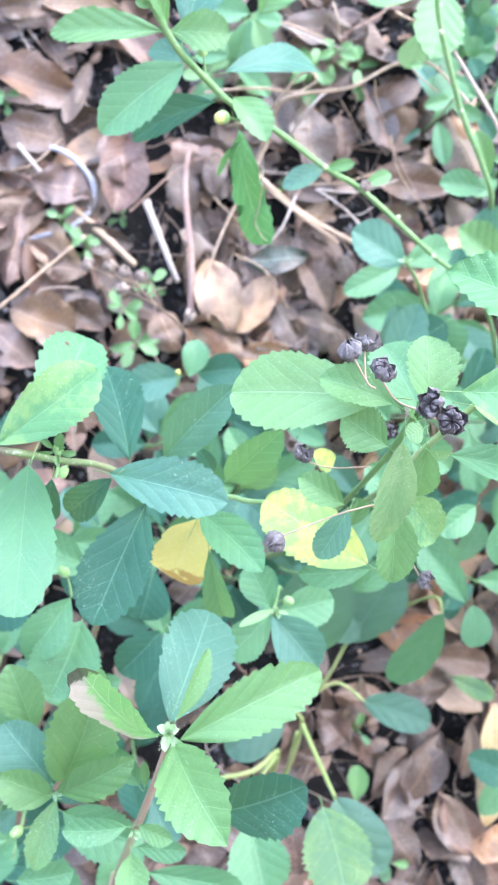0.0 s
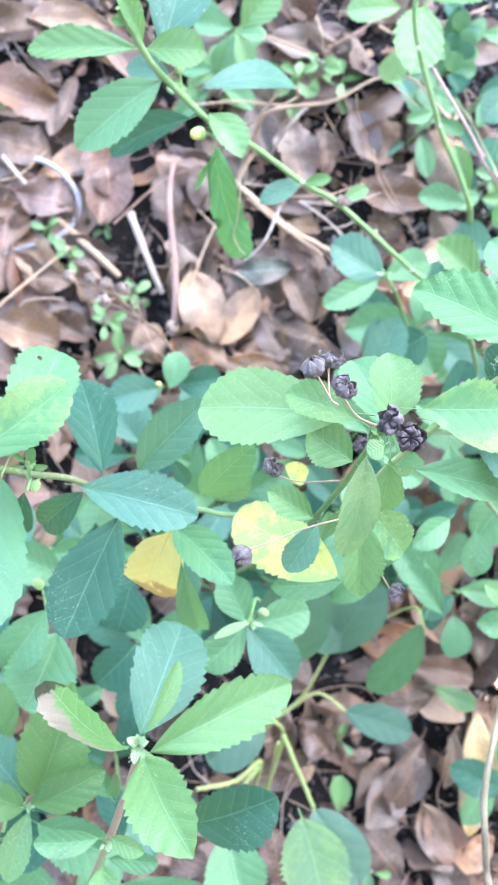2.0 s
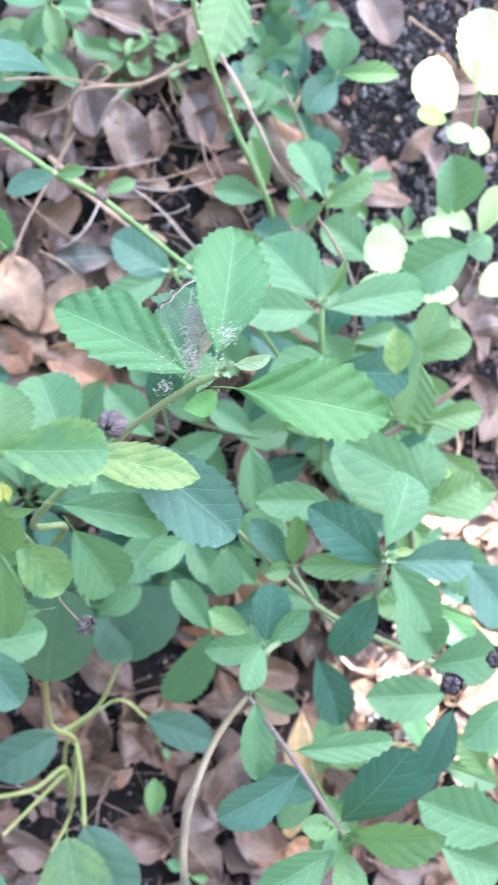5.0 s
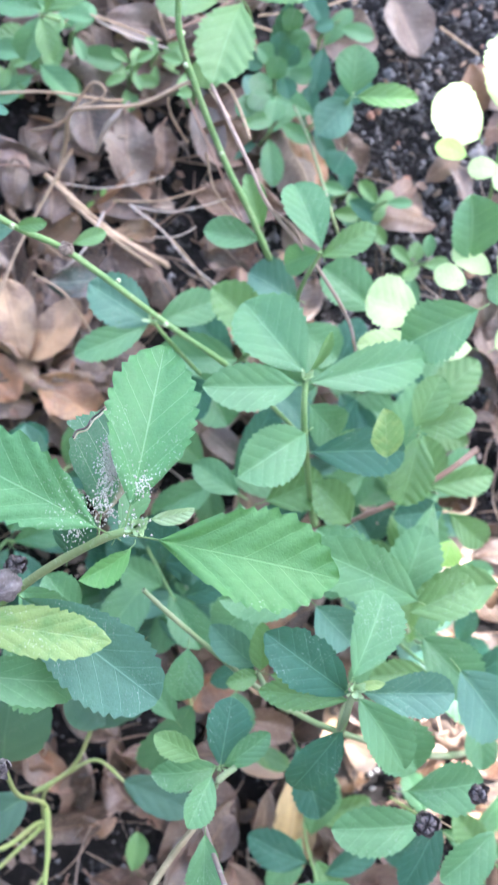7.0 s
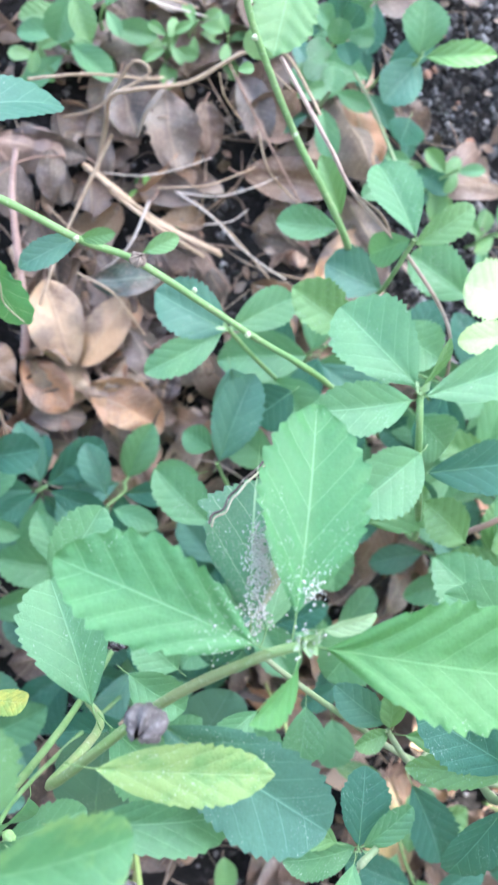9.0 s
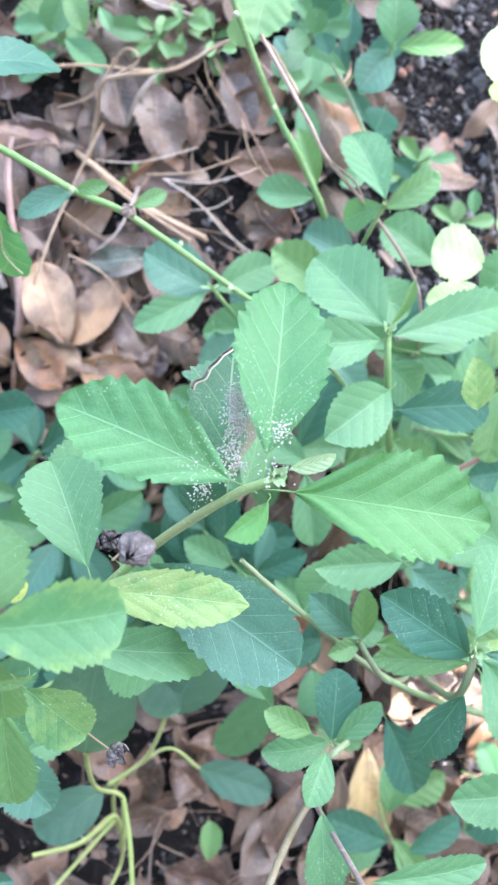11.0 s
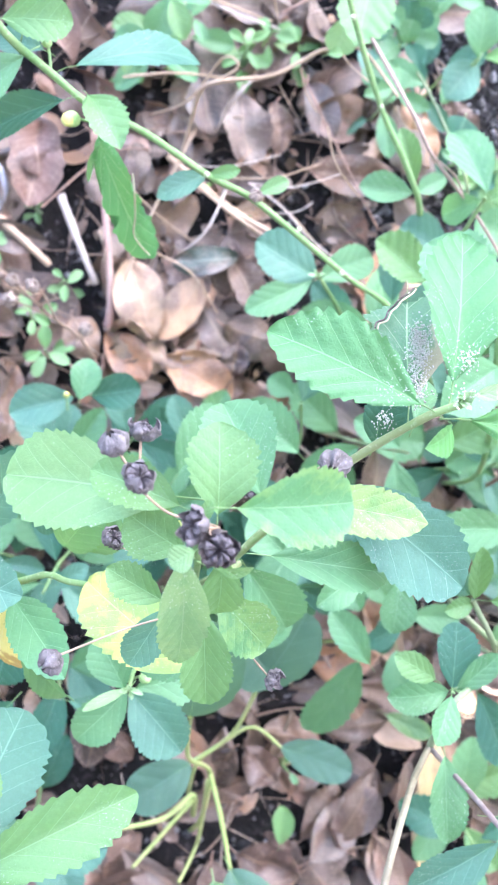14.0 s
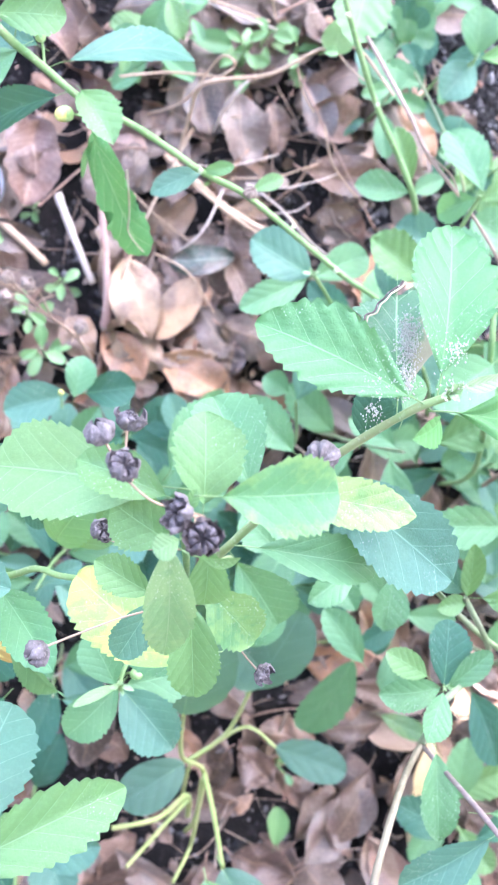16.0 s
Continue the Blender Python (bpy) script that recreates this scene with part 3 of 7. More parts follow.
def capsule(key, place, size, facing, stalk_from=None, split=True, seed=0):
    """A dried seed capsule on a thin stalk: a crumpled five-lobed papery cup, open over a ring of wedge-shaped seed cases or closed over them."""
    rng = random.Random(seed * 31 + int((place[0] + place[1] + 3) * 1e4))
    turn = Vector((rng.uniform(-0.2, 0.2), rng.uniform(-0.2, 0.2), 0))
    m = frame_along(Vector(place), Vector(place) + Vector(facing) + turn, rng.uniform(0, 90), (0.2, 0.9, 0.1))
    r = size / 2
    q0 = rng.uniform(0, 90)
    sideways = math.hypot(facing[0], facing[1]) > 0.55
    verts, faces, nr, ns = [], [], 14, 60
    lobes = [rng.uniform(0.35, 1.25) for _ in range(5)]
    flare = [rng.uniform(-0.15, 0.50) for _ in range(5)]
    for i in range(nr + 1):
        t = i / nr
        for s in range(ns):
            an = 2 * math.pi * s / ns
            which = int(an / (2 * math.pi) * 5 + 0.5) % 5
            lobe = (1 - abs(math.sin(an * 2.5))) ** 0.8 * lobes[which]
            th = t * (1.62 + 0.95 * lobe if split else 2.80 + 0.30 * lobe)
            dent = noise.noise((math.cos(an) * 1.9, math.sin(an) * 1.9, t * 2.6 + q0)) * 0.24 + noise.noise((math.cos(an) * 5, math.sin(an) * 5, t * 6 + q0)) * 0.16
            rr = r * (1 + dent + 0.09 * math.cos(an * 5) * min(1, t * 2) + 0.035 * math.cos(an * 15) * t)
            rad = rr * math.sin(min(th, 3.05))
            if split:
                rad *= 1 + flare[which] * max(0.0, t - 0.6) * 1.6
            x = -rr * 0.82 * math.cos(th)
            if not split:
                x += 0.42 * r * lobe * max(0.0, t - 0.72)
            verts.append((x, rad * math.cos(an), rad * math.sin(an)))
    for i in range(nr):
        for s in range(ns):
            q = (s + 1) % ns
            faces.append((i * ns + s, i * ns + q, (i + 1) * ns + q, (i + 1) * ns + s))
    ob = part("seed_capsule", mesh_from("seed_capsule", verts, faces, POD if key in ("W", "A") else CALYX if not split or sideways else HUSK), PLANTS[key], m, "dried dark open seed capsule" if split else "closed papery grey seed capsule")
    if split:
        n = rng.choice((8, 9, 10))
        for k in range(n):
            a = 2 * math.pi * k / n + rng.uniform(-0.13, 0.13)
            hw, hi, far = math.pi / n * rng.uniform(0.86, 1.02), rng.uniform(-0.14, 0.10), rng.uniform(0.84, 1.0)
            wv = [(-0.5 * r, 0, 0), (0.20 * r + hi * r * 0.5, 0.10 * r, rng.uniform(-0.05, 0.05) * r)]
            for rad, up, wid in ((0.34, 0.34, 0.75), (0.62, 0.36, 0.95), (0.86, 0.20, 1.0), (0.90, -0.30, 1.0)):
                for sgn in (-1, 0, 1):
                    c, s2 = math.cos(hw * wid * sgn), math.sin(hw * wid * sgn)
                    wv.append(((up + hi * 0.7 + (0.10 if sgn == 0 else 0) + rng.uniform(-0.05, 0.05)) * r, rad * far * r * c, (rad * far * s2 + rng.uniform(-0.03, 0.03)) * r))
            wf = [(1, 2, 3), (1, 3, 4), (0, 2, 1), (0, 1, 4)]
            for q in (2, 5, 8):
                wf += [(q, q + 3, q + 4, q + 1), (q + 1, q + 4, q + 5, q + 2)]
            wf += [(0, 11, 8, 5, 2), (0, 4, 7, 10, 13)]
            wm = m @ Matrix.Rotation(a, 4, "X") @ pose(rng.uniform(-0.26, -0.10) * r, rng.uniform(-0.04, 0.04) * r, rng.uniform(-0.04, 0.04) * r, rng.uniform(-5, 5), rng.uniform(-6, 6), rng.uniform(-5, 5))
            part("seed_case", mesh_from("seed_case", wv, wf, FRUIT, smooth=False), ob, wm)
    if stalk_from is not None:
        a, b = m.inverted() @ Vector(stalk_from), Vector((-r * 0.78, 0, 0))
        c = (a + b) / 2 + Vector((-0.003, 0, 0))
        tv, tf = tube_data([b, c, a], [0.0003, 0.00024, 0.0003], 6, 6)
        part("fruit_stalk", mesh_from("fruit_stalk", tv, tf, STEM["brown"]), ob, m)
    return ob


def crust(key, place, reach, n, seed):
    """Pale mealy grains that cling to a leaf base or growing tip."""
    rng = random.Random(seed)
    verts, faces = [], []
    for _ in range(n):
        c = Vector((rng.gauss(0, reach[0]), rng.gauss(0, reach[1]), rng.uniform(0, reach[2])))
        r, k = rng.uniform(0.00012, 0.00036), len(verts)
        for d in ((1, 0, 0), (-1, 0, 0), (0, 1, 0), (0, -1, 0), (0, 0, 1), (0, 0, -1)):
            verts.append(tuple(c + Vector(d) * r * rng.uniform(0.6, 1.2)))
        for a in (0, 1):
            for b in (2, 3):
                for e in (4, 5):
                    f = (k + a, k + b, k + e)
                    faces.append(f if (a + b + e) % 2 == 0 else f[::-1])
    return part("mealy_crust", mesh_from("mealy_crust", verts, faces, MEAL), PLANTS[key], Matrix.Translation(place), "pale grainy crust")


def bud(key, place, size, facing, mat=None):
    m = frame_along(Vector(place), Vector(place) + Vector(facing), 20, (0.2, 0.9, 0.1))
    verts, faces, nr, ns = [], [], 8, 14
    for i in range(nr + 1):
        th = math.pi * i / nr
        for s in range(ns):
            an = 2 * math.pi * s / ns
            rr = size / 2 * (1 + 0.05 * math.cos(5 * an)) * math.sin(th) ** 0.8
            verts.append((-size * 0.62 * math.cos(th), rr * math.cos(an), rr * math.sin(an)))
    for i in range(nr):
        for s in range(ns):
            q = (s + 1) % ns
            faces.append((i * ns + s, i * ns + q, (i + 1) * ns + q, (i + 1) * ns + s))
    ob = part("flower_bud", mesh_from("flower_bud", verts, faces, mat or BUD), PLANTS[key], m, "pale yellow flower bud" if mat is None else "small green flower bud")
    verts = [(x * 0.9 - size * 0.18, y * 1.12, z * 1.12) for x, y, z in verts[: ns * 6]]
    faces = [f for f in faces if max(f) < ns * 6]
    part("calyx", mesh_from("calyx", verts, faces, SEPAL), ob, m)
    tv, tf = tube_data([(-size * 0.6, 0, 0), (-size * 1.6, 0, -0.002), (-size * 2.6, 0, -0.005)], [0.0005, 0.0005, 0.0006], 6, 3)
    part("bud_stalk", mesh_from("bud_stalk", tv, tf, STEM["green"]), ob, m)
    return ob


def knot(key, place, r=0.0016):
    """A small pale leaf scar or node on a stem."""
    rng = random.Random(int(abs(place[0]) * 1e4))
    bm = bmesh.new()
    bmesh.ops.create_icosphere(bm, subdivisions=2, radius=r)
    for v in bm.verts:
        v.co *= 1 + rng.uniform(-0.25, 0.25)
    me = bpy.data.meshes.new("node")
    bm.to_mesh(me)
    bm.free()
    me.materials.append(NODE_MAT)
    return part("node", me, PLANTS[key], Matrix.Translation(place))


NODE_MAT = stem_material("pale_node", (0.50, 0.55, 0.36), (0.40, 0.50, 0.26), 0.6)


def dry_leaf(place, heading, length, width, tone, seed, tilt=0.0, roll=0.0, lift=0.0, label=""):
    """A fallen leaf: curled, creased, with a stalk."""
    rng = random.Random(seed)
    curl, fold = rng.uniform(-0.10, 0.17), rng.uniform(0.15, 0.85) * rng.choice((1, 1, -0.8))
    v, f, uv = blade(length, width, curl, fold, 0, rng.uniform(0.55, 0.85), rng.uniform(0.5, 0.8), rng.uniform(0.03, 0.10), seed, rows=22, cols=4, bites=rng.choice((0, 0, 0.3)), twist=rng.uniform(-1.0, 1.0), crumple=rng.uniform(0.08, 0.24))
    v = [(x - length / 2, y, z - curl * length * 0.5) for x, y, z in v]
    low = min(p[2] for p in v)
    ob = new("fallen_leaf", mesh_from("fallen_leaf", v, f, DRY[tone], uv))
    ob.matrix_world = pose(place[0], place[1], place[2] - low * 0.4 + lift, roll, tilt, heading)
    tv, tf = tube_data([(-length / 2 + 0.001, 0, -curl * length * 0.5), (-length * 0.56, 0.001, -curl * length * 0.5 - 0.001), (-length * 0.64, 0.003, -curl * length * 0.5 - 0.001)], [0.0006, 0.0006, 0.0008], 5, 3)
    st = new("leaf_stalk", mesh_from("leaf_stalk", tv, tf, TWIG["brown"]))
    st.parent = ob
    return tagged(ob, label or DRY_LABEL[tone], "fallen leaf", "fallen leaves on the ground")


DRY_LABEL = {
    "tan": "curled tan dry leaf lying in the leaf litter", "pink": "pinkish brown dry leaf lying in the litter", "mauve": "greyish mauve dry leaf lying in the litter",
    "brown": "dark brown crumpled dry leaf lying in the litter", "cream": "cream-coloured dry leaf lying in the litter", "teal": "weathered grey-green leaf lying in the litter",
    "mixed": "brown dry leaf lying in the leaf litter",
}


def twig(points, r0, r1, tone, label, name="twig", category="twig"):
    foot = Vector(points[-1])
    n = len(points)
    v, f = tube_data([Vector(p) - foot for p in points], [r0 + (r1 - r0) * i / (n - 1) for i in range(n)], 7, 7)
    rng = random.Random(int(abs(foot.x) * 1e5))
    v = [(x + rng.uniform(-1, 1) * r0 * 0.12, y + rng.uniform(-1, 1) * r0 * 0.12, z) for x, y, z in v]
    ob = new(name, mesh_from(name, v, f, TWIG[tone]))
    ob.location = foot
    return tagged(ob, label, category)


# ---- ground ----
def ground_height(x, y):
    return 0.006 * noise.noise((x * 9, y * 9, 0.3)) + 0.003 * noise.noise((x * 34, y * 34, 1.7)) - 0.012


def build_ground():
    """One sheet: a fine patch round the plants, growing coarse towards the horizon."""
    ticks = sorted({round(-0.5 + 0.0125 * i, 4) for i in range(105)})
    far = [1.2, 2.0, 4.0, 9.0, 25.0, 80.0, 300.0, 1500.0]
    xs = [-f for f in reversed(far)] + ticks + far
    verts, faces = [], []
    for y in xs:
        for x in xs:
            near = abs(x) < 0.9 and abs(y) < 0.9
            verts.append((x, y, ground_height(x, y) if near else -0.012))
    n = len(xs)
    for j in range(n - 1):
        for i in range(n - 1):
            faces.append((j * n + i, j * n + i + 1, (j + 1) * n + i + 1, (j + 1) * n + i))
    return tagged(new("ground", mesh_from("ground", verts, faces, SOIL)), "dark crumbly garden soil under leaf litter", "ground", kind="structure")


build_ground()


def build_unseen_wall():
    """An unseen plain wall, added behind the viewer to block light from the south."""
    g = Graph("unseen_wall_render")
    where = g.coords("Object")
    n1, n2 = g.noise(2.0, 4.0, 0.6, where), g.noise(60.0, 4.0, 0.6, where)
    g.surface(g.mix(g.math("MULTIPLY", n2, 0.5), g.mix(n1, (0.15, 0.14, 0.125), (0.22, 0.205, 0.185)), (0.10, 0.094, 0.086)), 0.85, 0.3)
    g.bump(n2, 0.5, 0.004)
    bm = bmesh.new()
    bmesh.ops.create_cube(bm, size=1.0, matrix=Matrix.Translation((0, -0.53, 1.2)) @ Matrix.Diagonal((7.0, 0.2, 2.5, 1)))
    bmesh.ops.bevel(bm, geom=bm.edges[:], offset=0.02, segments=2, affect="EDGES")
    me = bpy.data.meshes.new("unseen_wall")
    bm.to_mesh(me)
    bm.free()
    me.materials.append(g.mat)
    return tagged(new("unseen_wall", me), "unseen plain wall, added to shade the bed from behind", "wall", kind="structure")


build_unseen_wall()


def build_clods():
    rng = random.Random(5)
    verts, faces = [], []
    for _ in range(16000):
        x, y = (rng.uniform(0.25, 0.50), rng.uniform(0.10, 0.48)) if rng.random() < 0.45 else (rng.uniform(-0.18, 0.52), rng.uniform(-0.40, 0.46))
        r = rng.uniform(0.0008, 0.0034) * (1.8 if rng.random() < 0.12 else 1)
        z = ground_height(x, y) + r * 0.4
        k = len(verts)
        dirs = ((1, 0, 0), (-1, 0, 0), (0, 1, 0), (0, -1, 0), (0, 0, 1), (0, 0, -1))
        for d in dirs:
            s = r * rng.uniform(0.6, 1.2)
            verts.append((x + d[0] * s + rng.uniform(-.3, .3) * r, y + d[1] * s + rng.uniform(-.3, .3) * r, z + d[2] * s * 0.8))
        for a in (0, 1):
            for b in (2, 3):
                for c in (4, 5):
                    tri = (k + a, k + b, k + c)
                    faces.append(tri if (a + b + c) % 2 == 0 else tri[::-1])
    return tagged(new("soil_clods", mesh_from("soil_clods", verts, faces, CLOD, smooth=False)), "small dark soil clods and grit", "soil", kind="stuff")


build_clods()


def pebble(x, y, r, mat, seed):
    rng = random.Random(seed)
    bm = bmesh.new()
    bmesh.ops.create_icosphere(bm, subdivisions=2, radius=r)
    sx, sy, sz = rng.uniform(0.8, 1.3), rng.uniform(0.7, 1.1), rng.uniform(0.5, 0.8)
    for v in bm.verts:
        k = 1 + 0.35 * noise.noise(v.co / r * 0.9 + Vector((seed, 0, 0)))
        v.co = Vector((v.co.x * sx * k, v.co.y * sy * k, v.co.z * sz * k))
    me = bpy.data.meshes.new("pebble")
    bm.to_mesh(me)
    bm.free()
    me.materials.append(mat)
    me.polygons.foreach_set("use_smooth", np.ones(len(me.polygons), dtype=bool))
    ob = new("pebble", me)
    ob.matrix_world = pose(x, y, ground_height(x, y) + r * 0.35, 0, 0, rng.uniform(0, 360))
    return ob


def build_pebbles():
    rng = random.Random(15)
    kinds = [(twig_material("grey_stone", (0.20, 0.19, 0.19), (0.30, 0.29, 0.29)), "small grey pebble on the bare soil"),
             (twig_material("red_stone", (0.30, 0.16, 0.11), (0.38, 0.22, 0.16)), "small reddish pebble on the bare soil"),
             (twig_material("white_stone", (0.55, 0.54, 0.53), (0.70, 0.69, 0.68)), "small whitish pebble on the bare soil")]
    for i in range(34):
        mat, label = kinds[rng.choice((0, 0, 0, 1, 1, 2))]
        tagged(pebble(rng.uniform(0.27, 0.45), rng.uniform(0.12, 0.42), rng.uniform(0.0016, 0.0042), mat, i + 3), label, "pebble", "pebbles on the soil")


build_pebbles()

K_GAP = (0.058, -0.185)  # the thinly covered patch under the yellow-stalked weed


def build_litter():
    """Many overlapping dry leaves, too dense to count, that cover the soil below the single ones."""
    rng, thin = random.Random(21), random.Random(8)
    verts, faces, uvs = [], [], []
    made = 0
    while made < 1350:
        x, y = rng.uniform(-0.20, 0.52), rng.uniform(-0.42, 0.48)
        if x > 0.27 + 0.06 * noise.noise((y * 7, 3, 1)) and y > 0.14 and rng.random() < 0.9:
            continue
        if noise.noise((x * 13, y * 13, 5)) > 0.10 and rng.random() < 0.75:
            continue
        if math.hypot(x - K_GAP[0], y - K_GAP[1]) < 0.085 and rng.random() < 0.5:
            continue
        made += 1
        ln = rng.uniform(0.030, 0.060) if rng.random() < 0.55 else rng.uniform(0.010, 0.030)
        v, f, uv = blade(ln, ln * rng.uniform(0.4, 0.68), rng.uniform(-0.05, 0.1), rng.uniform(-0.5, 0.7), 0, rng.uniform(0.5, 0.9), rng.uniform(0.5, 0.8), rng.uniform(0.03, 0.1), made + 3000, rows=11, cols=3, bites=rng.choice((0, 0.3, 0.5)), twist=rng.uniform(-0.8, 0.8), crumple=rng.uniform(0.08, 0.24))
        if math.hypot(x - 0.190, y + 0.195) < 0.080 and thin.random() < 0.45:  # more bare soil beside the yellow stalks
            continue
        m = pose(x, y, ground_height(x, y) + rng.uniform(0.0, 0.018), rng.gauss(0, 32), rng.gauss(0, 28), rng.uniform(0, 360))
        k = len(verts)
        verts += [tuple(m @ Vector((p[0] - ln / 2, p[1], p[2]))) for p in v]
        uvs += uv
        faces += [tuple(q + k for q in fc) for fc in f]
    while made < 2450:  # a thinner cover further out
        x, y = rng.uniform(-0.95, 1.25), rng.uniform(-0.42, 1.15)
        if -0.19 < x < 0.51 and y < 0.47 or rng.random() < (x * x + y * y) / 2.2:
            continue
        made += 1
        ln = rng.uniform(0.02, 0.06)
        v, f, uv = blade(ln, ln * rng.uniform(0.4, 0.68), rng.uniform(-0.05, 0.1), rng.uniform(-0.4, 0.6), 0, rng.uniform(0.5, 0.9), rng.uniform(0.5, 0.8), 0.05, made + 3000, rows=6, cols=2, twist=rng.uniform(-0.8, 0.8), crumple=0.15)
        m = pose(x, y, (ground_height(x, y) if abs(x) < 0.9 and abs(y) < 0.9 else -0.012) + rng.uniform(0.0, 0.010), rng.gauss(0, 20), rng.gauss(0, 20), rng.uniform(0, 360))
        k = len(verts)
        verts += [tuple(m @ Vector((p[0] - ln / 2, p[1], p[2]))) for p in v]
        uvs += uv
        faces += [tuple(q + k for q in fc) for fc in f]
    return tagged(new("leaf_litter", mesh_from("leaf_litter", verts, faces, DRY["mixed"], uvs)), "brown overlapping dry leaf litter covering the soil", "leaf litter", kind="stuff")


build_litter()


def build_straw():
    """Thin stalks, root threads and bits of bark between the dry leaves."""
    rng = random.Random(31)
    verts, faces = [], []
    for _ in range(760):
        x, y = rng.uniform(-0.18, 0.48), rng.uniform(-0.40, 0.46)
        if x > 0.29 and y > 0.16 and rng.random() < 0.6:
            continue
        z = ground_height(x, y) + rng.uniform(0.004, 0.024)
        a, ln = rng.uniform(0, 6.28), rng.uniform(0.012, 0.075)
        r = rng.choice((0.00025, 0.0004, 0.0006, 0.0009))
        bow = rng.uniform(-0.35, 0.35) * ln
        d, s = Vector((math.cos(a), math.sin(a), 0)), Vector((-math.sin(a), math.cos(a), 0))
        p = Vector((x, y, z))
        v, f = tube_data([p, p + d * ln * 0.33 + s * bow * 0.7 + Vector((0, 0, rng.uniform(-0.002, 0.005))), p + d * ln * 0.7 + s * bow, p + d * ln + Vector((0, 0, rng.uniform(-0.006, 0.003)))], [r, r, r * 0.8, r * 0.5], 4, 3)
        k = len(verts)
        verts += v
        faces += [tuple(q + k for q in fc) for fc in f]
    g = Graph("straw")
    isl = g.nodes.new("ShaderNodeNewGeometry").outputs["Random Per Island"]
    g.surface(g.mix(g.math("MULTIPLY", g.noise(300.0, 3.0, 0.6, g.coords()), 0.5), g.ramp(isl, [(0.0, (0.46, 0.36, 0.27)), (0.4, (0.30, 0.21, 0.15)), (0.7, (0.16, 0.11, 0.08)), (1.0, (0.55, 0.46, 0.38))]), (0.14, 0.10, 0.08)), 0.75, 0.3)
    return tagged(new("straw", mesh_from("straw", verts, faces, g.mat)), "thin dry stalks and root threads in the litter", "straw", kind="stuff")


build_straw()


def build_crumbs():
    """Dark crumbs of rotted leaf scattered over the litter."""
    rng = random.Random(88)
    verts, faces, uvs = [], [], []
    for k in range(1500):
        x, y = rng.uniform(-0.18, 0.48), rng.uniform(-0.38, 0.45)
        ln = rng.uniform(0.003, 0.011)
        v, f, uv = blade(ln, ln * rng.uniform(0.4, 0.9), 0.05, rng.uniform(-0.3, 0.5), 0, rng.uniform(0.4, 0.9), rng.uniform(0.4, 0.9), 0.1, k + 9000, rows=4, cols=1, bites=0.5, crumple=0.25)
        m = pose(x, y, ground_height(x, y) + rng.uniform(0.004, 0.02), rng.gauss(0, 30), rng.gauss(0, 30), rng.uniform(0, 360))
        n = len(verts)
        verts += [tuple(m @ Vector(p)) for p in v]
        uvs += uv
        faces += [tuple(q + n for q in fc) for fc in f]
    return tagged(new("leaf_crumbs", mesh_from("leaf_crumbs", verts, faces, DRY["mixed"], uvs)), "crumbled bits of dry leaf over the litter", "leaf litter", kind="stuff")


build_crumbs()


def shoot(key, place, size, lean=(0, 0, 1), n=7, tone="downy"):
    """A growing tip: a tuft of tiny folded leaves and scales."""
    rng = random.Random(int((place[0] + place[1] + 2) * 1e4))
    for i in range(n):
        a = 2.4 * i + rng.uniform(-0.3, 0.3)
        out = Vector((math.cos(a), math.sin(a), 0)) * rng.uniform(0.3, 1.0) + Vector(lean) * rng.uniform(0.2, 1.6)
        ln = size * rng.uniform(0.35, 1.0)
        leaf(key, Vector(place) + out * ln * 0.15, Vector(place) + out.normalized() * ln, ln * rng.uniform(0.28, 0.5), tone, rng.uniform(-40, 40), 0.1)


def bush(name, foot, height, n, size, tones, seed, label, lean=(0, 0), spread=1.0):
    """A small weed: one stem and leaves set round it in a spiral, stalked and drooping a little."""
    key = f"{name}{seed}"
    rng = random.Random(seed)
    plant(key, name, foot, label)
    f = Vector(foot)
    top = f + Vector((lean[0], lean[1], height))
    stem(key, rng.choice(("green", "olive", "green")), 0.0007, 0.0012, [top, f + (top - f) * 0.6 + Vector((rng.uniform(-1, 1), rng.uniform(-1, 1), 0)) * 0.004, f + (top - f) * 0.3, f])
    a = rng.uniform(0, 6.28)
    for i in range(n):
        t = 1 - 0.75 * i / max(1, n - 1)
        a += 2.4 + rng.uniform(-0.3, 0.3)
        at = f + (top - f) * t
        ln = size * (0.55 + 0.45 * min(1.0, (1 - t) * 3 + 0.3)) * rng.uniform(0.8, 1.15)
        d = Vector((math.cos(a), math.sin(a), rng.uniform(-0.25, 0.35)))
        b = at + Vector((d.x, d.y, 0.1)) * 0.12 * size * spread
        leaf(key, b, b + d.normalized() * ln, ln * rng.uniform(0.48, 0.62), rng.choice(tones), rng.uniform(-12, 12), rng.uniform(0.02, 0.08))


# ---- weeds ----
plant("A", "sprawling_weed", (0.2968, 0.0588, -0.0140), "long sprawling green weed stem with toothed leaves")
stem("A", "green", 0.0014, 0.00124, [(0.0155, 0.1776, 0.3550), (0.0283, 0.1669, 0.3350), (0.0408, 0.1621, 0.3200), (0.0541, 0.1554, 0.3100), (0.0754, 0.1510, 0.2950), (0.1016, 0.1404, 0.2800), (0.1220, 0.1347, 0.2680), (0.1653, 0.1116, 0.2430), (0.1973, 0.0953, 0.2250), (0.2503, 0.0733, 0.1200), (0.2968, 0.0588, -0.0140)])
leaf("A", (0.0233, 0.1721, 0.3350), (-0.0198, 0.1776, 0.3150), 0.0158, "light", 6, 0.05)
leaf("A", (0.0331, 0.1646, 0.3250), (0.0003, 0.1375, 0.3180), 0.0212, "mid", 0, 0.05)
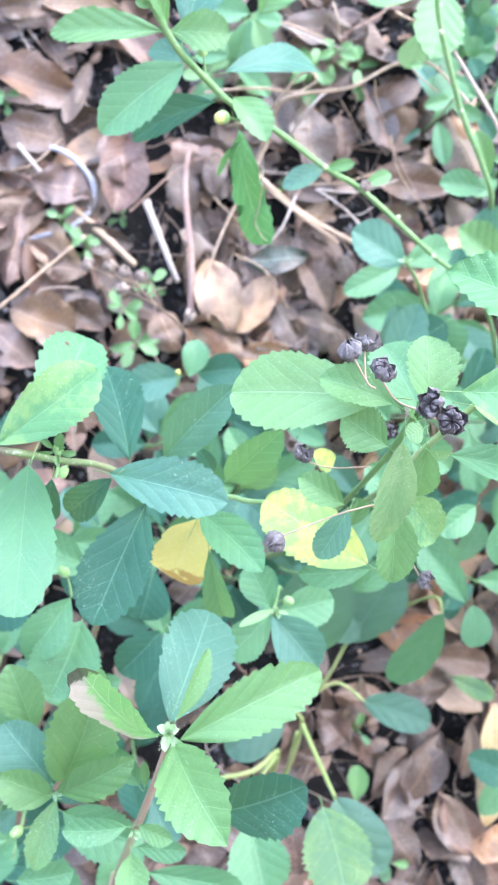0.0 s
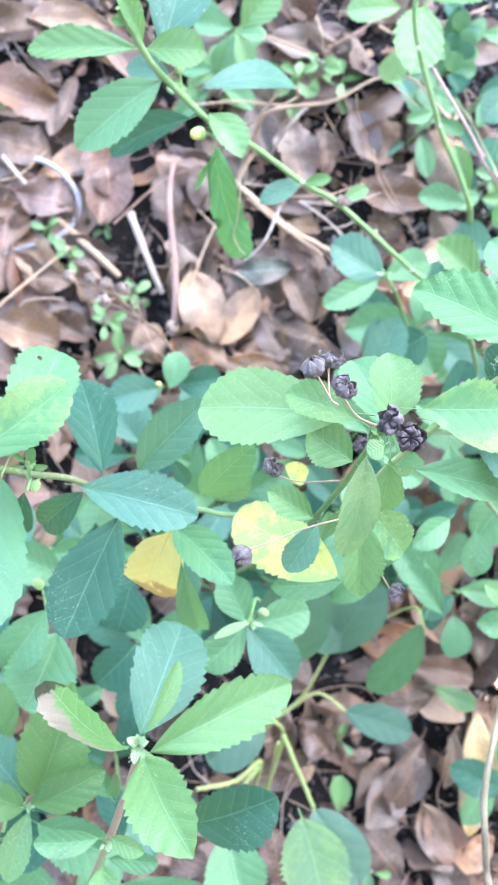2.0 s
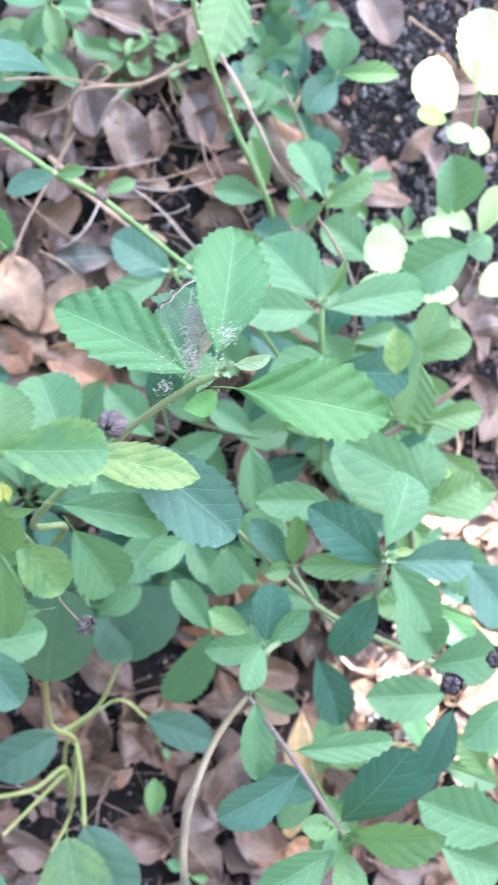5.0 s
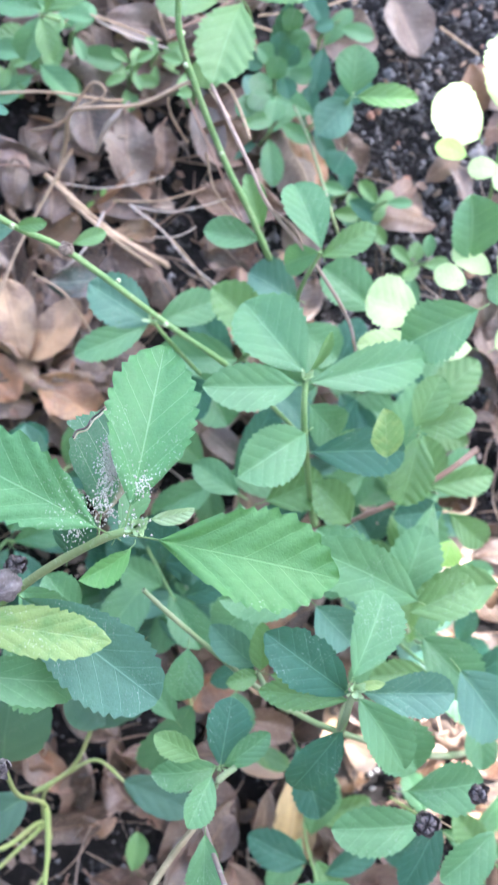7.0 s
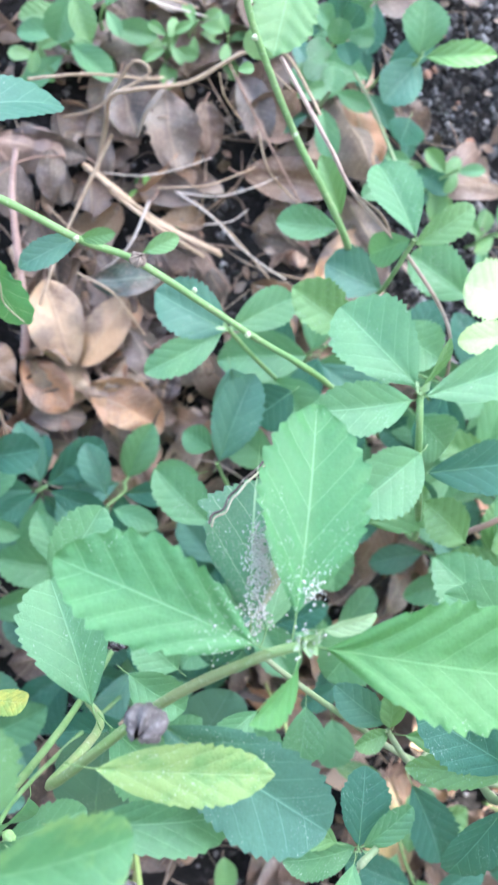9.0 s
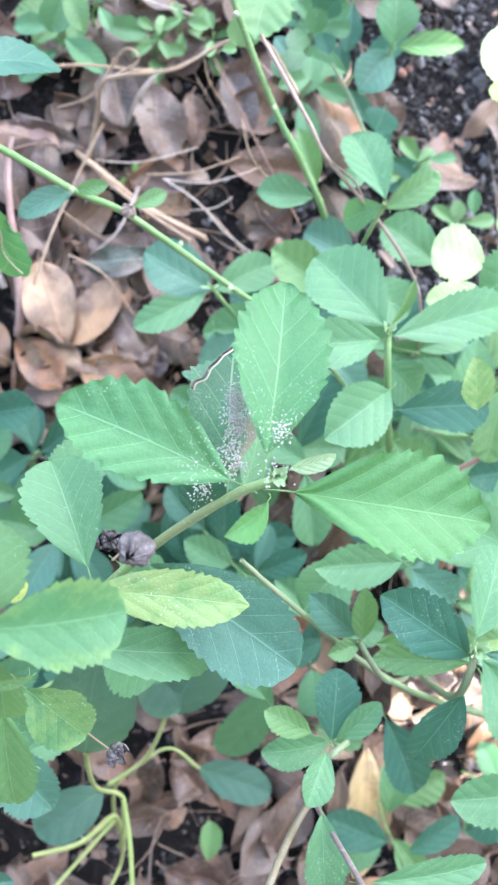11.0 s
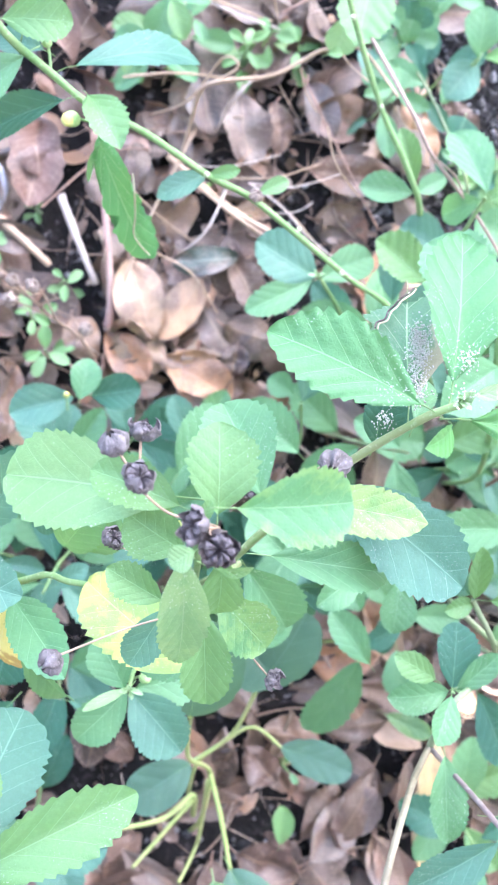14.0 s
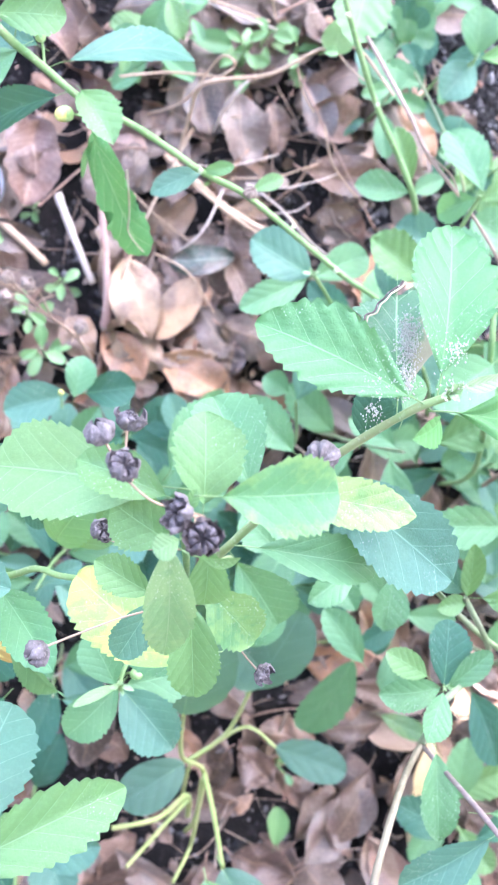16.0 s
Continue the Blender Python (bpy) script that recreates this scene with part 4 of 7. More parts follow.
leaf("A", (0.0460, 0.1540, 0.3150), (0.0141, 0.1474, 0.2850), 0.0166, "dark", 10, 0.05)
leaf("A", (0.0502, 0.1664, 0.3150), (0.0963, 0.1832, 0.2850), 0.0164, "blue", -15, 0.1)
leaf("A", (0.0541, 0.1576, 0.3120), (0.0657, 0.1349, 0.3250), 0.0155, "light", -10, 0.1)
leaf("A", (0.0580, 0.1474, 0.3000), (0.0790, 0.1150, 0.2400), 0.0170, "holed", 12, -0.05)
leaf("A", (0.0587, 0.1438, 0.3000), (0.0540, 0.1413, 0.2600), 0.0038, "mid", 0, 0)
leaf("A", (0.1015, 0.1428, 0.2750), (0.0808, 0.1309, 0.2800), 0.0102, "blue", 0, 0.08)
leaf("A", (0.1008, 0.1409, 0.2800), (0.1128, 0.1422, 0.2850), 0.0061, "light", 10, 0.05)
leaf("A", (0.1229, 0.1389, 0.2650), (0.1359, 0.1449, 0.2650), 0.0074, "light", 0, 0.05)
leaf("A", (0.0264, 0.1729, 0.3330), (0.0496, 0.1726, 0.3350), 0.0162, "light", 10, 0.07)
leaf("A", (0.0248, 0.1716, 0.3420), (0.0138, 0.1822, 0.3620), 0.0090, "light", 0, 0.03)
leaf("A", (0.0336, 0.1787, 0.3220), (0.0485, 0.2306, 0.3200), 0.0300, "blue", 0, 0.05)
leaf("A", (0.0362, 0.1969, 0.3120), (0.0208, 0.2278, 0.3100), 0.0220, "light", 0, 0.05)
leaf("A", (0.0383, 0.1751, 0.3050), (0.0208, 0.1848, 0.2900), 0.0128, "blue", 0, 0.05)
bud("A", (0.0484, 0.1463, 0.3180), 0.0050, (-0.8, -0.3, 0.4))
bud("A", (0.0402, 0.1715, 0.3220), 0.0033, (-0.3, 0.6, 0.6), SEPAL)
knot("A", (0.1422, 0.1269, 0.2560), 0.0011)
knot("A", (0.1640, 0.1114, 0.2450), 0.0011)
knot("A", (0.1215, 0.1360, 0.2700), 0.0011)
knot("A", (0.0998, 0.1405, 0.2820), 0.0011)
knot("A", (0.0537, 0.1548, 0.3130), 0.0011)
shoot("A", (0.0195, 0.1756, 0.3450), 0.008, (-0.2, 0.6, 0.6), 5, "light")
stem("A", "dryrim", 0.0004, 0.0003, [(0.0712, 0.1382, 0.2850), (0.0723, 0.1325, 0.2760), (0.0731, 0.1268, 0.2620), (0.0729, 0.1231, 0.2520), (0.0755, 0.1194, 0.2480), (0.0800, 0.1157, 0.2440)], "curled_margin")
capsule("A", (0.1206, 0.1349, 0.2760), 0.0058, (0.2, 0.3, 0.9), None, False, 9)

plant("B", "bright_weed", (0.0184, -0.2515, -0.0140), "upright weed with fresh bright green toothed leaves")
stem("B", "pinkish", 0.00112, 0.0018, [(0.0222, -0.0823, 0.3920), (0.0178, -0.1045, 0.3720), (0.0097, -0.1425, 0.3300), (0.0068, -0.1885, 0.2500), (0.0184, -0.2515, -0.0140)])
leaf("B", (0.0259, -0.0811, 0.3930), (0.0718, -0.0614, 0.3900), 0.0194, "light", -8, 0.06)
leaf("B", (0.0231, -0.0805, 0.3950), (0.0358, -0.1002, 0.4300), 0.0205, "light", 0, 0.05)
leaf("B", (0.0233, -0.0774, 0.3850), (0.0392, -0.0457, 0.3600), 0.0269, "blue", 0, 0.05)
leaf("B", (0.0243, -0.0746, 0.3950), (0.0347, -0.0526, 0.3930), 0.0078, "light", 30, 0.05)
leaf("B", (0.0194, -0.0786, 0.3950), (-0.0051, -0.0511, 0.4280), 0.0138, "scorched", -30, 0.1)
leaf("B", (0.0442, -0.1189, 0.3500), (0.0713, -0.1044, 0.3700), 0.0253, "dark", 0, 0.06)
leaf("B", (0.0107, -0.1178, 0.3620), (-0.0108, -0.1158, 0.3680), 0.0104, "mid", 0, 0.06)
leaf("B", (0.0143, -0.1160, 0.3660), (0.0255, -0.1197, 0.3720), 0.0076, "light", 0, 0.06)
leaf("B", (0.0141, -0.1291, 0.3500), (0.0316, -0.1298, 0.3550), 0.0087, "mid", 0, 0.06)
leaf("B", (0.0121, -0.1275, 0.3600), (0.0125, -0.1391, 0.3720), 0.0118, "light", 0, 0.06)
leaf("B", (0.0193, -0.1442, 0.3350), (0.0559, -0.1554, 0.3300), 0.0148, "mid", 0, 0.05)
leaf("B", (0.0718, -0.1615, 0.2400), (0.0782, -0.1932, 0.2500), 0.0305, "mid", 0, 0.05)
leaf("B", (0.0162, -0.1023, 0.3700), (0.0155, -0.0912, 0.3780), 0.0034, "light", 0, 0)
shoot("B", (0.0222, -0.0786, 0.3940), 0.0072, (0, 0.1, 0.8), 12, "downy")
shoot("B", (0.0126, -0.1188, 0.3620), 0.005, (0.3, -0.2, 0.8), 6, "downy")
crust("B", (0.0219, -0.0776, 0.3980), (0.002, 0.002, 0.003), 40, 6)

plant("c", "bushy_weed", (0.0122, -0.2196, -0.0140), "low bushy weed with crowded green toothed leaves")
stem("c", "pinkish", 0.00098, 0.0015, [(-0.0147, -0.1106, 0.3430), (-0.0102, -0.1093, 0.3300), (-0.0054, -0.1557, 0.2000), (0.0122, -0.2196, -0.0140)])
leaf("c", (-0.0137, -0.1115, 0.3440), (0.0122, -0.0896, 0.3800), 0.0146, "light", 0, 0.06)
leaf("c", (-0.0153, -0.1122, 0.3440), (-0.0342, -0.1016, 0.3500), 0.0151, "light", 0, 0.06)
leaf("c", (-0.0154, -0.1081, 0.3420), (-0.0329, -0.0867, 0.3400), 0.0198, "blue", 0, 0.06)
leaf("c", (-0.0123, -0.1092, 0.3400), (0.0017, -0.0593, 0.3900), 0.0243, "light", 0, 0.05)
leaf("c", (-0.0138, -0.1142, 0.3400), (-0.0209, -0.1371, 0.3450), 0.0121, "light", 10, 0.06)
leaf("c", (0.0147, -0.1048, 0.3600), (0.0063, -0.0902, 0.3650), 0.0077, "mid", 0, 0.06)
leaf("c", (-0.0122, -0.1273, 0.3150), (0.0153, -0.1386, 0.3200), 0.0217, "mid", 0, 0.05)
leaf("c", (-0.0043, -0.1389, 0.2900), (-0.0314, -0.1487, 0.2900), 0.0208, "dark", 0, 0.05)
leaf("c", (-0.0226, -0.0923, 0.3300), (-0.0316, -0.0669, 0.3350), 0.0170, "light", 0, 0.05)
leaf("c", (-0.0290, -0.1502, 0.3200), (-0.0081, -0.1484, 0.3200), 0.0149, "mid", 0, 0.05)
bud("c", (-0.0276, -0.1236, 0.3450), 0.0037, (-0.6, -0.3, 0.6), SEPAL)
shoot("c", (-0.0147, -0.1106, 0.3430), 0.0065, (0, 0, 1), 6, "downy")

plant("C", "blue_green_weed", (-0.0758, 0.0008, -0.0140), "weed with broad blue-green toothed leaves and yellow ones")
stem("C", "rusty", 0.00095, 0.0015, [(0.0249, -0.0105, 0.3600), (0.0049, 0.0036, 0.3830), (-0.0128, 0.0066, 0.3880), (-0.0295, 0.0093, 0.3950), (-0.0519, 0.0117, 0.3000), (-0.0758, 0.0008, -0.0140)])
stem("C", "green", 0.0009, 0.0012, [(0.0661, -0.0077, 0.3750), (0.0521, -0.0071, 0.3650), (0.0448, -0.0056, 0.3600), (0.0317, -0.0088, 0.3500), (0.0067, 0.0026, 0.3820)])
stem("C", "pinkish", 0.0012, 0.0018, [(0.0045, -0.0501, 0.2800), (-0.0017, -0.0796, 0.2000), (-0.0042, -0.1316, -0.0140)])
leaf("C", (0.0035, 0.0025, 0.3840), (0.0406, -0.0068, 0.3950), 0.0191, "blue", -6, 0.08)
leaf("C", (0.0109, 0.0072, 0.3650), (0.0025, 0.0420, 0.3400), 0.0195, "dark", 0, 0.06)
leaf("C", (0.0239, 0.0089, 0.3500), (0.0450, 0.0316, 0.3820), 0.0172, "blue", -12, 0.05)
leaf("C", (0.0169, -0.0074, 0.3620), (-0.0014, -0.0465, 0.3800), 0.0234, "dark", 8, 0.06)
leaf("C", (-0.0298, 0.0108, 0.4000), (-0.0002, 0.0344, 0.4000), 0.0192, "mottled", 0, 0.06)
leaf("C", (-0.0174, 0.0119, 0.4000), (-0.0042, 0.0488, 0.3680), 0.0224, "mid", 0, 0.05, hole=(0.8, 0.70, 0.016, 0.05))
leaf("C", (-0.0227, 0.0049, 0.3700), (-0.0235, -0.0393, 0.4100), 0.0217, "soft", 0, 0.05)
leaf("C", (0.0045, 0.0007, 0.3840), (-0.0098, -0.0110, 0.3550), 0.0125, "dark", 0, 0.05)
leaf("C", (-0.0145, 0.0007, 0.3800), (-0.0167, -0.0128, 0.3600), 0.0086, "dark", 0, 0.05)
leaf("C", (0.0349, -0.0109, 0.3650), (0.0519, -0.0286, 0.3950), 0.0150, "mid", -8, 0.05)
leaf("C", (0.0348, -0.0131, 0.3600), (0.0292, -0.0374, 0.3300), 0.0225, "yellow", 10, 0.05)
leaf("C", (0.0382, -0.0236, 0.3650), (0.0506, -0.0546, 0.3100), 0.0123, "mid", 30, 0.05)
leaf("C", (0.0494, -0.0000, 0.3300), (0.0612, 0.0169, 0.3800), 0.0151, "mid", 0, 0.05)
leaf("C", (0.0564, -0.0031, 0.3200), (0.0665, 0.0118, 0.3300), 0.0168, "light", 0, 0.05)
leaf("C", (0.0368, 0.0134, 0.3300), (0.0452, 0.0038, 0.3200), 0.0066, "dark", 0, 0.05)
leaf("C", (-0.0104, -0.0470, 0.3000), (-0.0274, -0.0714, 0.3000), 0.0191, "mid", 0, 0.05)
leaf("C", (-0.0060, -0.0580, 0.2900), (-0.0184, -0.0867, 0.3000), 0.0299, "mid", 0, 0.05)
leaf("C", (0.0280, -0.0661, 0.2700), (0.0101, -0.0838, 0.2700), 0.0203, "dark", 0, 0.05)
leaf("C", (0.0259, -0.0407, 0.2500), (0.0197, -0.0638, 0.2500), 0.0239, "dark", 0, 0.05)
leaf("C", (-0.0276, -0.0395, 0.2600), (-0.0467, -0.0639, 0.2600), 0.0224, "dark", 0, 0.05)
leaf("C", (-0.0057, -0.0390, 0.2400), (-0.0290, -0.0283, 0.2400), 0.0210, "mid", 0, 0.05)
bud("C", (-0.0124, -0.0337, 0.3300), 0.0036, (-0.5, 0.6, 0.5), SEPAL)
bud("C", (-0.0123, 0.0101, 0.3880), 0.0030, (-0.2, 0.8, 0.4), SEPAL)
bud("C", (-0.0109, 0.0025, 0.3820), 0.0030, (-0.2, -0.8, 0.4), SEPAL)
shoot("C", (-0.0128, 0.0092, 0.3880), 0.008, (0, 0.4, 0.6), 6, "light")

plant("W", "dry_stalk_weed", (0.0699, 0.0545, -0.0140), "small weed with a dry brown fruiting stalk")
stem("W", "umber", 0.0006, 0.0011, [(0.0028, 0.1293, 0.1520), (0.0099, 0.1237, 0.1480), (0.0191, 0.1155, 0.1430), (0.0336, 0.1035, 0.1350), (0.0487, 0.0934, 0.1250), (0.0579, 0.0808, 0.1100), (0.0623, 0.0629, 0.0900), (0.0699, 0.0545, -0.0140)])
stem("W", "umber", 0.0004, 0.0006, [(-0.0066, 0.1210, 0.1500), (0.0070, 0.1181, 0.1460), (0.0224, 0.1124, 0.1410)])
stem("W", "umber", 0.0004, 0.0006, [(0.0055, 0.1088, 0.1480), (0.0185, 0.1085, 0.1430), (0.0346, 0.1025, 0.1350)])
stem("W", "umber", 0.0004, 0.0006, [(0.0253, 0.1179, 0.1500), (0.0308, 0.1123, 0.1430), (0.0359, 0.1021, 0.1340)])
stem("W", "umber", 0.0004, 0.0006, [(0.0516, 0.0971, 0.1480), (0.0506, 0.0942, 0.1350), (0.0501, 0.0919, 0.1240)])
stem("W", "umber", 0.0004, 0.0006, [(0.0383, 0.1111, 0.1500), (0.0290, 0.1078, 0.1400), (0.0394, 0.0995, 0.1320)])
leaf("W", (0.0465, 0.0593, 0.1600), (0.0150, 0.0503, 0.1600), 0.0221, "blue", 0, 0.06)
leaf("W", (0.0554, 0.0604, 0.1600), (0.0805, 0.0641, 0.1600), 0.0198, "dark", 0, 0.06)
leaf("W", (0.0497, 0.0574, 0.1700), (0.0543, 0.0782, 0.1700), 0.0162, "mid", 0, 0.06)
capsule("W", (-0.0067, 0.1228, 0.1500), 0.0074, (-0.6, 0.4, 0.8), (0.0143, 0.1181, 0.1350), False, 0)
capsule("W", (0.0060, 0.1223, 0.1500), 0.0074, (-0.2, 0.4, 0.8), (0.0196, 0.1179, 0.1350), False, 1)
capsule("W", (0.0146, 0.1193, 0.1500), 0.0074, (0.1, 0.5, 0.8), (0.0231, 0.1167, 0.1350), False, 2)
capsule("W", (0.0134, 0.1092, 0.1500), 0.0074, (-0.4, -0.4, 0.8), (0.0226, 0.1125, 0.1350), False, 3)
capsule("W", (0.0246, 0.1167, 0.1500), 0.0074, (0.3, 0.3, 0.8), (0.0272, 0.1156, 0.1350), False, 4)
capsule("W", (0.0521, 0.0954, 0.1500), 0.0074, (0.5, 0.3, 0.8), (0.0472, 0.0888, 0.1350), False, 5)
bud("W", (0.0434, 0.0598, 0.1700), 0.0030, (0, 0.4, 0.9))

plant("Y", "shaded_weed", (0.1349, -0.0946, -0.0140), "shaded weed with soft blue-green leaves")
stem("Y", "green", 0.00075, 0.00105, [(0.0712, -0.0535, 0.3100), (0.0793, -0.0466, 0.2800), (0.1155, -0.0739, 0.1000), (0.1349, -0.0946, -0.0140)])
leaf("Y", (0.0712, -0.0528, 0.3100), (0.0556, -0.0573, 0.3200), 0.0042, "wan", 30, 0.1)
leaf("Y", (0.0714, -0.0555, 0.3000), (0.0533, -0.0730, 0.3000), 0.0174, "mid", 0, 0.05)
leaf("Y", (0.0723, -0.0560, 0.3000), (0.0916, -0.0788, 0.3000), 0.0217, "blue", 0, 0.05)
leaf("Y", (0.0700, -0.0523, 0.3100), (0.0607, -0.0339, 0.3100), 0.0161, "mid", 0, 0.05)
leaf("Y", (0.0743, -0.0549, 0.3000), (0.1010, -0.0508, 0.2900), 0.0192, "mid", 0, 0.05)
bud("Y", (0.0775, -0.0490, 0.3100), 0.0035, (0.6, -0.2, 0.7), SEPAL)
shoot("Y", (0.0717, -0.0530, 0.3100), 0.0075, (0, 0, 1), 7, "downy")

plant("D", "fruiting_weed", (0.1217, -0.0579, -0.0140), "weed with pale leaves and dried dark seed capsules")
stem("D", "green", 0.0009, 0.0014, [(0.0793, 0.0164, 0.4620), (0.0843, 0.0063, 0.4200), (0.0956, -0.0160, 0.3000), (0.1140, -0.0459, 0.1000), (0.1217, -0.0579, -0.0140)])
leaf("D", (0.0750, 0.0223, 0.4500), (0.0383, 0.0258, 0.4200), 0.0226, "wan", 0, 0.05)
leaf("D", (0.0770, 0.0203, 0.4520), (0.0584, 0.0276, 0.4460), 0.0118, "light", 12, 0.06)
leaf("D", (0.0775, 0.0100, 0.4590), (0.0789, -0.0177, 0.4287), 0.0122, "olive", 0, 0.06)
leaf("D", (0.0850, -0.0062, 0.4280), (0.0871, -0.0304, 0.4180), 0.0132, "light", 0, 0.05)
leaf("D", (0.0861, -0.0267, 0.3950), (0.0571, -0.0064, 0.3700), 0.0225, "lemon", 0, 0.05)
leaf("D", (0.0784, 0.0128, 0.4720), (0.0735, 0.0105, 0.4740), 0.0056, "wan", 0, 0.05)
leaf("D", (0.0861, 0.0101, 0.4520), (0.0868, -0.0044, 0.4400), 0.01, "light", 0, 0.05)
leaf("D", (0.1169, 0.0240, 0.4280), (0.1507, -0.0014, 0.4240), 0.0220, "blue", 0, 0.05)
leaf("D", (0.1003, 0.0075, 0.4320), (0.1329, 0.0018, 0.4200), 0.0124, "mid", -10, 0.05)
leaf("D", (0.0844, 0.0188, 0.4580), (0.0846, 0.0379, 0.4570), 0.0168, "light", 10, 0.06)
leaf("D", (0.1036, 0.0196, 0.4000), (0.0944, 0.0455, 0.3860), 0.0210, "mid", 0, 0.05)
leaf("D", (0.0895, -0.0039, 0.4200), (0.1030, -0.0181, 0.4120), 0.015, "mottled", 0, 0.05)
leaf("D", (0.0831, 0.0083, 0.4600), (0.0934, 0.0070, 0.4500), 0.0040, "light", 40, 0.1)
leaf("D", (0.0773, -0.0091, 0.4050), (0.0686, -0.0243, 0.4000), 0.0108, "blue", 0, 0.05)
leaf("D", (0.0872, -0.0166, 0.3600), (0.0820, -0.0055, 0.4000), 0.0113, "mid", 0, 0.05)
leaf("D", (0.0971, -0.0317, 0.3600), (0.0718, -0.0338, 0.3550), 0.0112, "mid", 0, 0.05)
leaf("D", (0.0773, -0.0077, 0.4000), (0.0624, 0.0012, 0.4000), 0.0111, "light", 0, 0.05)
leaf("D", (0.0791, 0.0095, 0.4400), (0.0663, 0.0182, 0.4400), 0.014, "light", 0, 0.05)
leaf("D", (0.0764, 0.0105, 0.3600), (0.0862, 0.0056, 0.3500), 0.0082, "lemon", 0, 0.05)
leaf("D", (0.1131, 0.0147, 0.3600), (0.1276, 0.0041, 0.3600), 0.0141, "mid", 0, 0.05)
leaf("D", (0.0855, 0.0213, 0.4780), (0.1097, 0.0221, 0.4700), 0.0166, "mottled", 6, 0.06)
leaf("D", (0.1044, 0.0211, 0.4400), (0.1380, 0.0152, 0.4340), 0.0124, "pale", 0, 0.05)
capsule("D", (0.0819, 0.0140, 0.4820), 0.0068, (0.15, -0.2, 1), (0.0824, 0.0172, 0.4650), True, 0)
capsule("D", (0.0771, 0.0182, 0.4800), 0.0064, (-0.8, 0.15, 0.6), (0.0824, 0.0172, 0.4650), True, 1)
capsule("D", (0.0678, 0.0268, 0.4750), 0.0064, (0.45, 0.5, 0.7), (0.0824, 0.0172, 0.4650), True, 2)
capsule("D", (0.0633, 0.0330, 0.4610), 0.0061, (-0.5, 0.8, 0.5), (0.0698, 0.0236, 0.4600), False, 3)
capsule("D", (0.0693, 0.0362, 0.4550), 0.0061, (0.15, 0.95, 0.25), (0.0698, 0.0236, 0.4600), True, 4)
capsule("D", (0.0643, 0.0089, 0.3980), 0.0063, (0.4, 0.45, 0.7), (0.0845, 0.0045, 0.4050), True, 5)
capsule("D", (0.0499, -0.0169, 0.4280), 0.0063, (-0.8, -0.5, 0.4), (0.0800, -0.0068, 0.4260), False, 6)
capsule("D", (0.1113, -0.0338, 0.3800), 0.0059, (0.55, -0.4, 0.6), (0.1002, -0.0178, 0.4000), True, 7)
shoot("D", (0.0801, 0.0163, 0.4600), 0.007, (0, 0, 1), 7, "light")

plant("P", "dusted_weed", (0.1044, -0.0616, -0.0140), "weed tip with large leaves dusted with white specks")
stem("P", "fuzzy", 0.00092, 0.0015, [(0.1415, 0.0432, 0.4460), (0.1334, 0.0396, 0.4400), (0.1169, 0.0263, 0.4220), (0.0940, 0.0005, 0.3950), (0.1056, -0.0051, 0.3400), (0.1004, -0.0264, 0.2400), (0.1010, -0.0491, 0.1000), (0.1044, -0.0616, -0.0140)])
leaf("P", (0.1400, 0.0481, 0.4440), (0.1470, 0.0858, 0.4311), 0.0222, "dusty", 0, 0.05)
leaf("P", (0.1329, 0.0430, 0.4440), (0.0975, 0.0593, 0.4400), 0.0205, "dusty", 6, 0.06)
leaf("P", (0.1469, 0.0400, 0.4370), (0.1904, 0.0327, 0.4414), 0.0246, "keeled", -14, 0.05)
leaf("P", (0.1342, 0.0452, 0.4300), (0.1395, 0.0800, 0.4120), 0.024, "crusted", -12, 0.05, cut=True)
leaf("P", (0.1412, 0.0385, 0.4400), (0.1292, 0.0330, 0.4560), 0.0072, "keeled", -20, 0.06)
leaf("P", (0.1448, 0.0455, 0.4450), (0.1543, 0.0482, 0.4460), 0.0046, "downy", 30, 0.05)
leaf("P", (0.1271, 0.0341, 0.4250), (0.1290, 0.0460, 0.4280), 0.011, "dark", 0, 0.05)
crust("P", (0.1352, 0.0603, 0.4325), (0.0011, 0.0014, 0.0012), 75, 21)
crust("P", (0.1356, 0.0554, 0.4325), (0.0011, 0.0014, 0.0012), 75, 22)
crust("P", (0.1348, 0.0506, 0.4325), (0.0011, 0.0014, 0.0012), 75, 23)
crust("P", (0.1354, 0.0463, 0.4325), (0.0011, 0.0014, 0.0012), 75, 24)
crust("P", (0.1282, 0.0402, 0.4285), (0.0013, 0.0018, 0.0015), 90, 7)
leaf("P", (0.1390, 0.0398, 0.4200), (0.1445, 0.0520, 0.4100), 0.0083, "mid", 0, 0.05)
capsule("P", (0.1131, 0.0291, 0.4410), 0.0075, (-0.2, -0.3, 0.6), (0.1087, 0.0254, 0.4300), False, 0)
capsule("P", (0.1109, 0.0191, 0.3406), 0.0068, (0, 0, 1), None, True, 1)
shoot("P", (0.1412, 0.0437, 0.4450), 0.0062, (0.3, 0.1, 0.8), 12, "downy")
crust("P", (0.1355, 0.0565, 0.4330), (0.0015, 0.0032, 0.002), 620, 1)
crust("P", (0.1326, 0.0470, 0.4400), (0.0018, 0.0022, 0.002), 120, 5)
crust("P", (0.1422, 0.0533, 0.4470), (0.0011, 0.0015, 0.002), 80, 2)
crust("P", (0.1405, 0.0450, 0.4480), (0.002, 0.0014, 0.003), 40, 3)
crust("P", (0.1271, 0.0468, 0.4430), (0.0045, 0.0014, 0.0015), 35, 4)
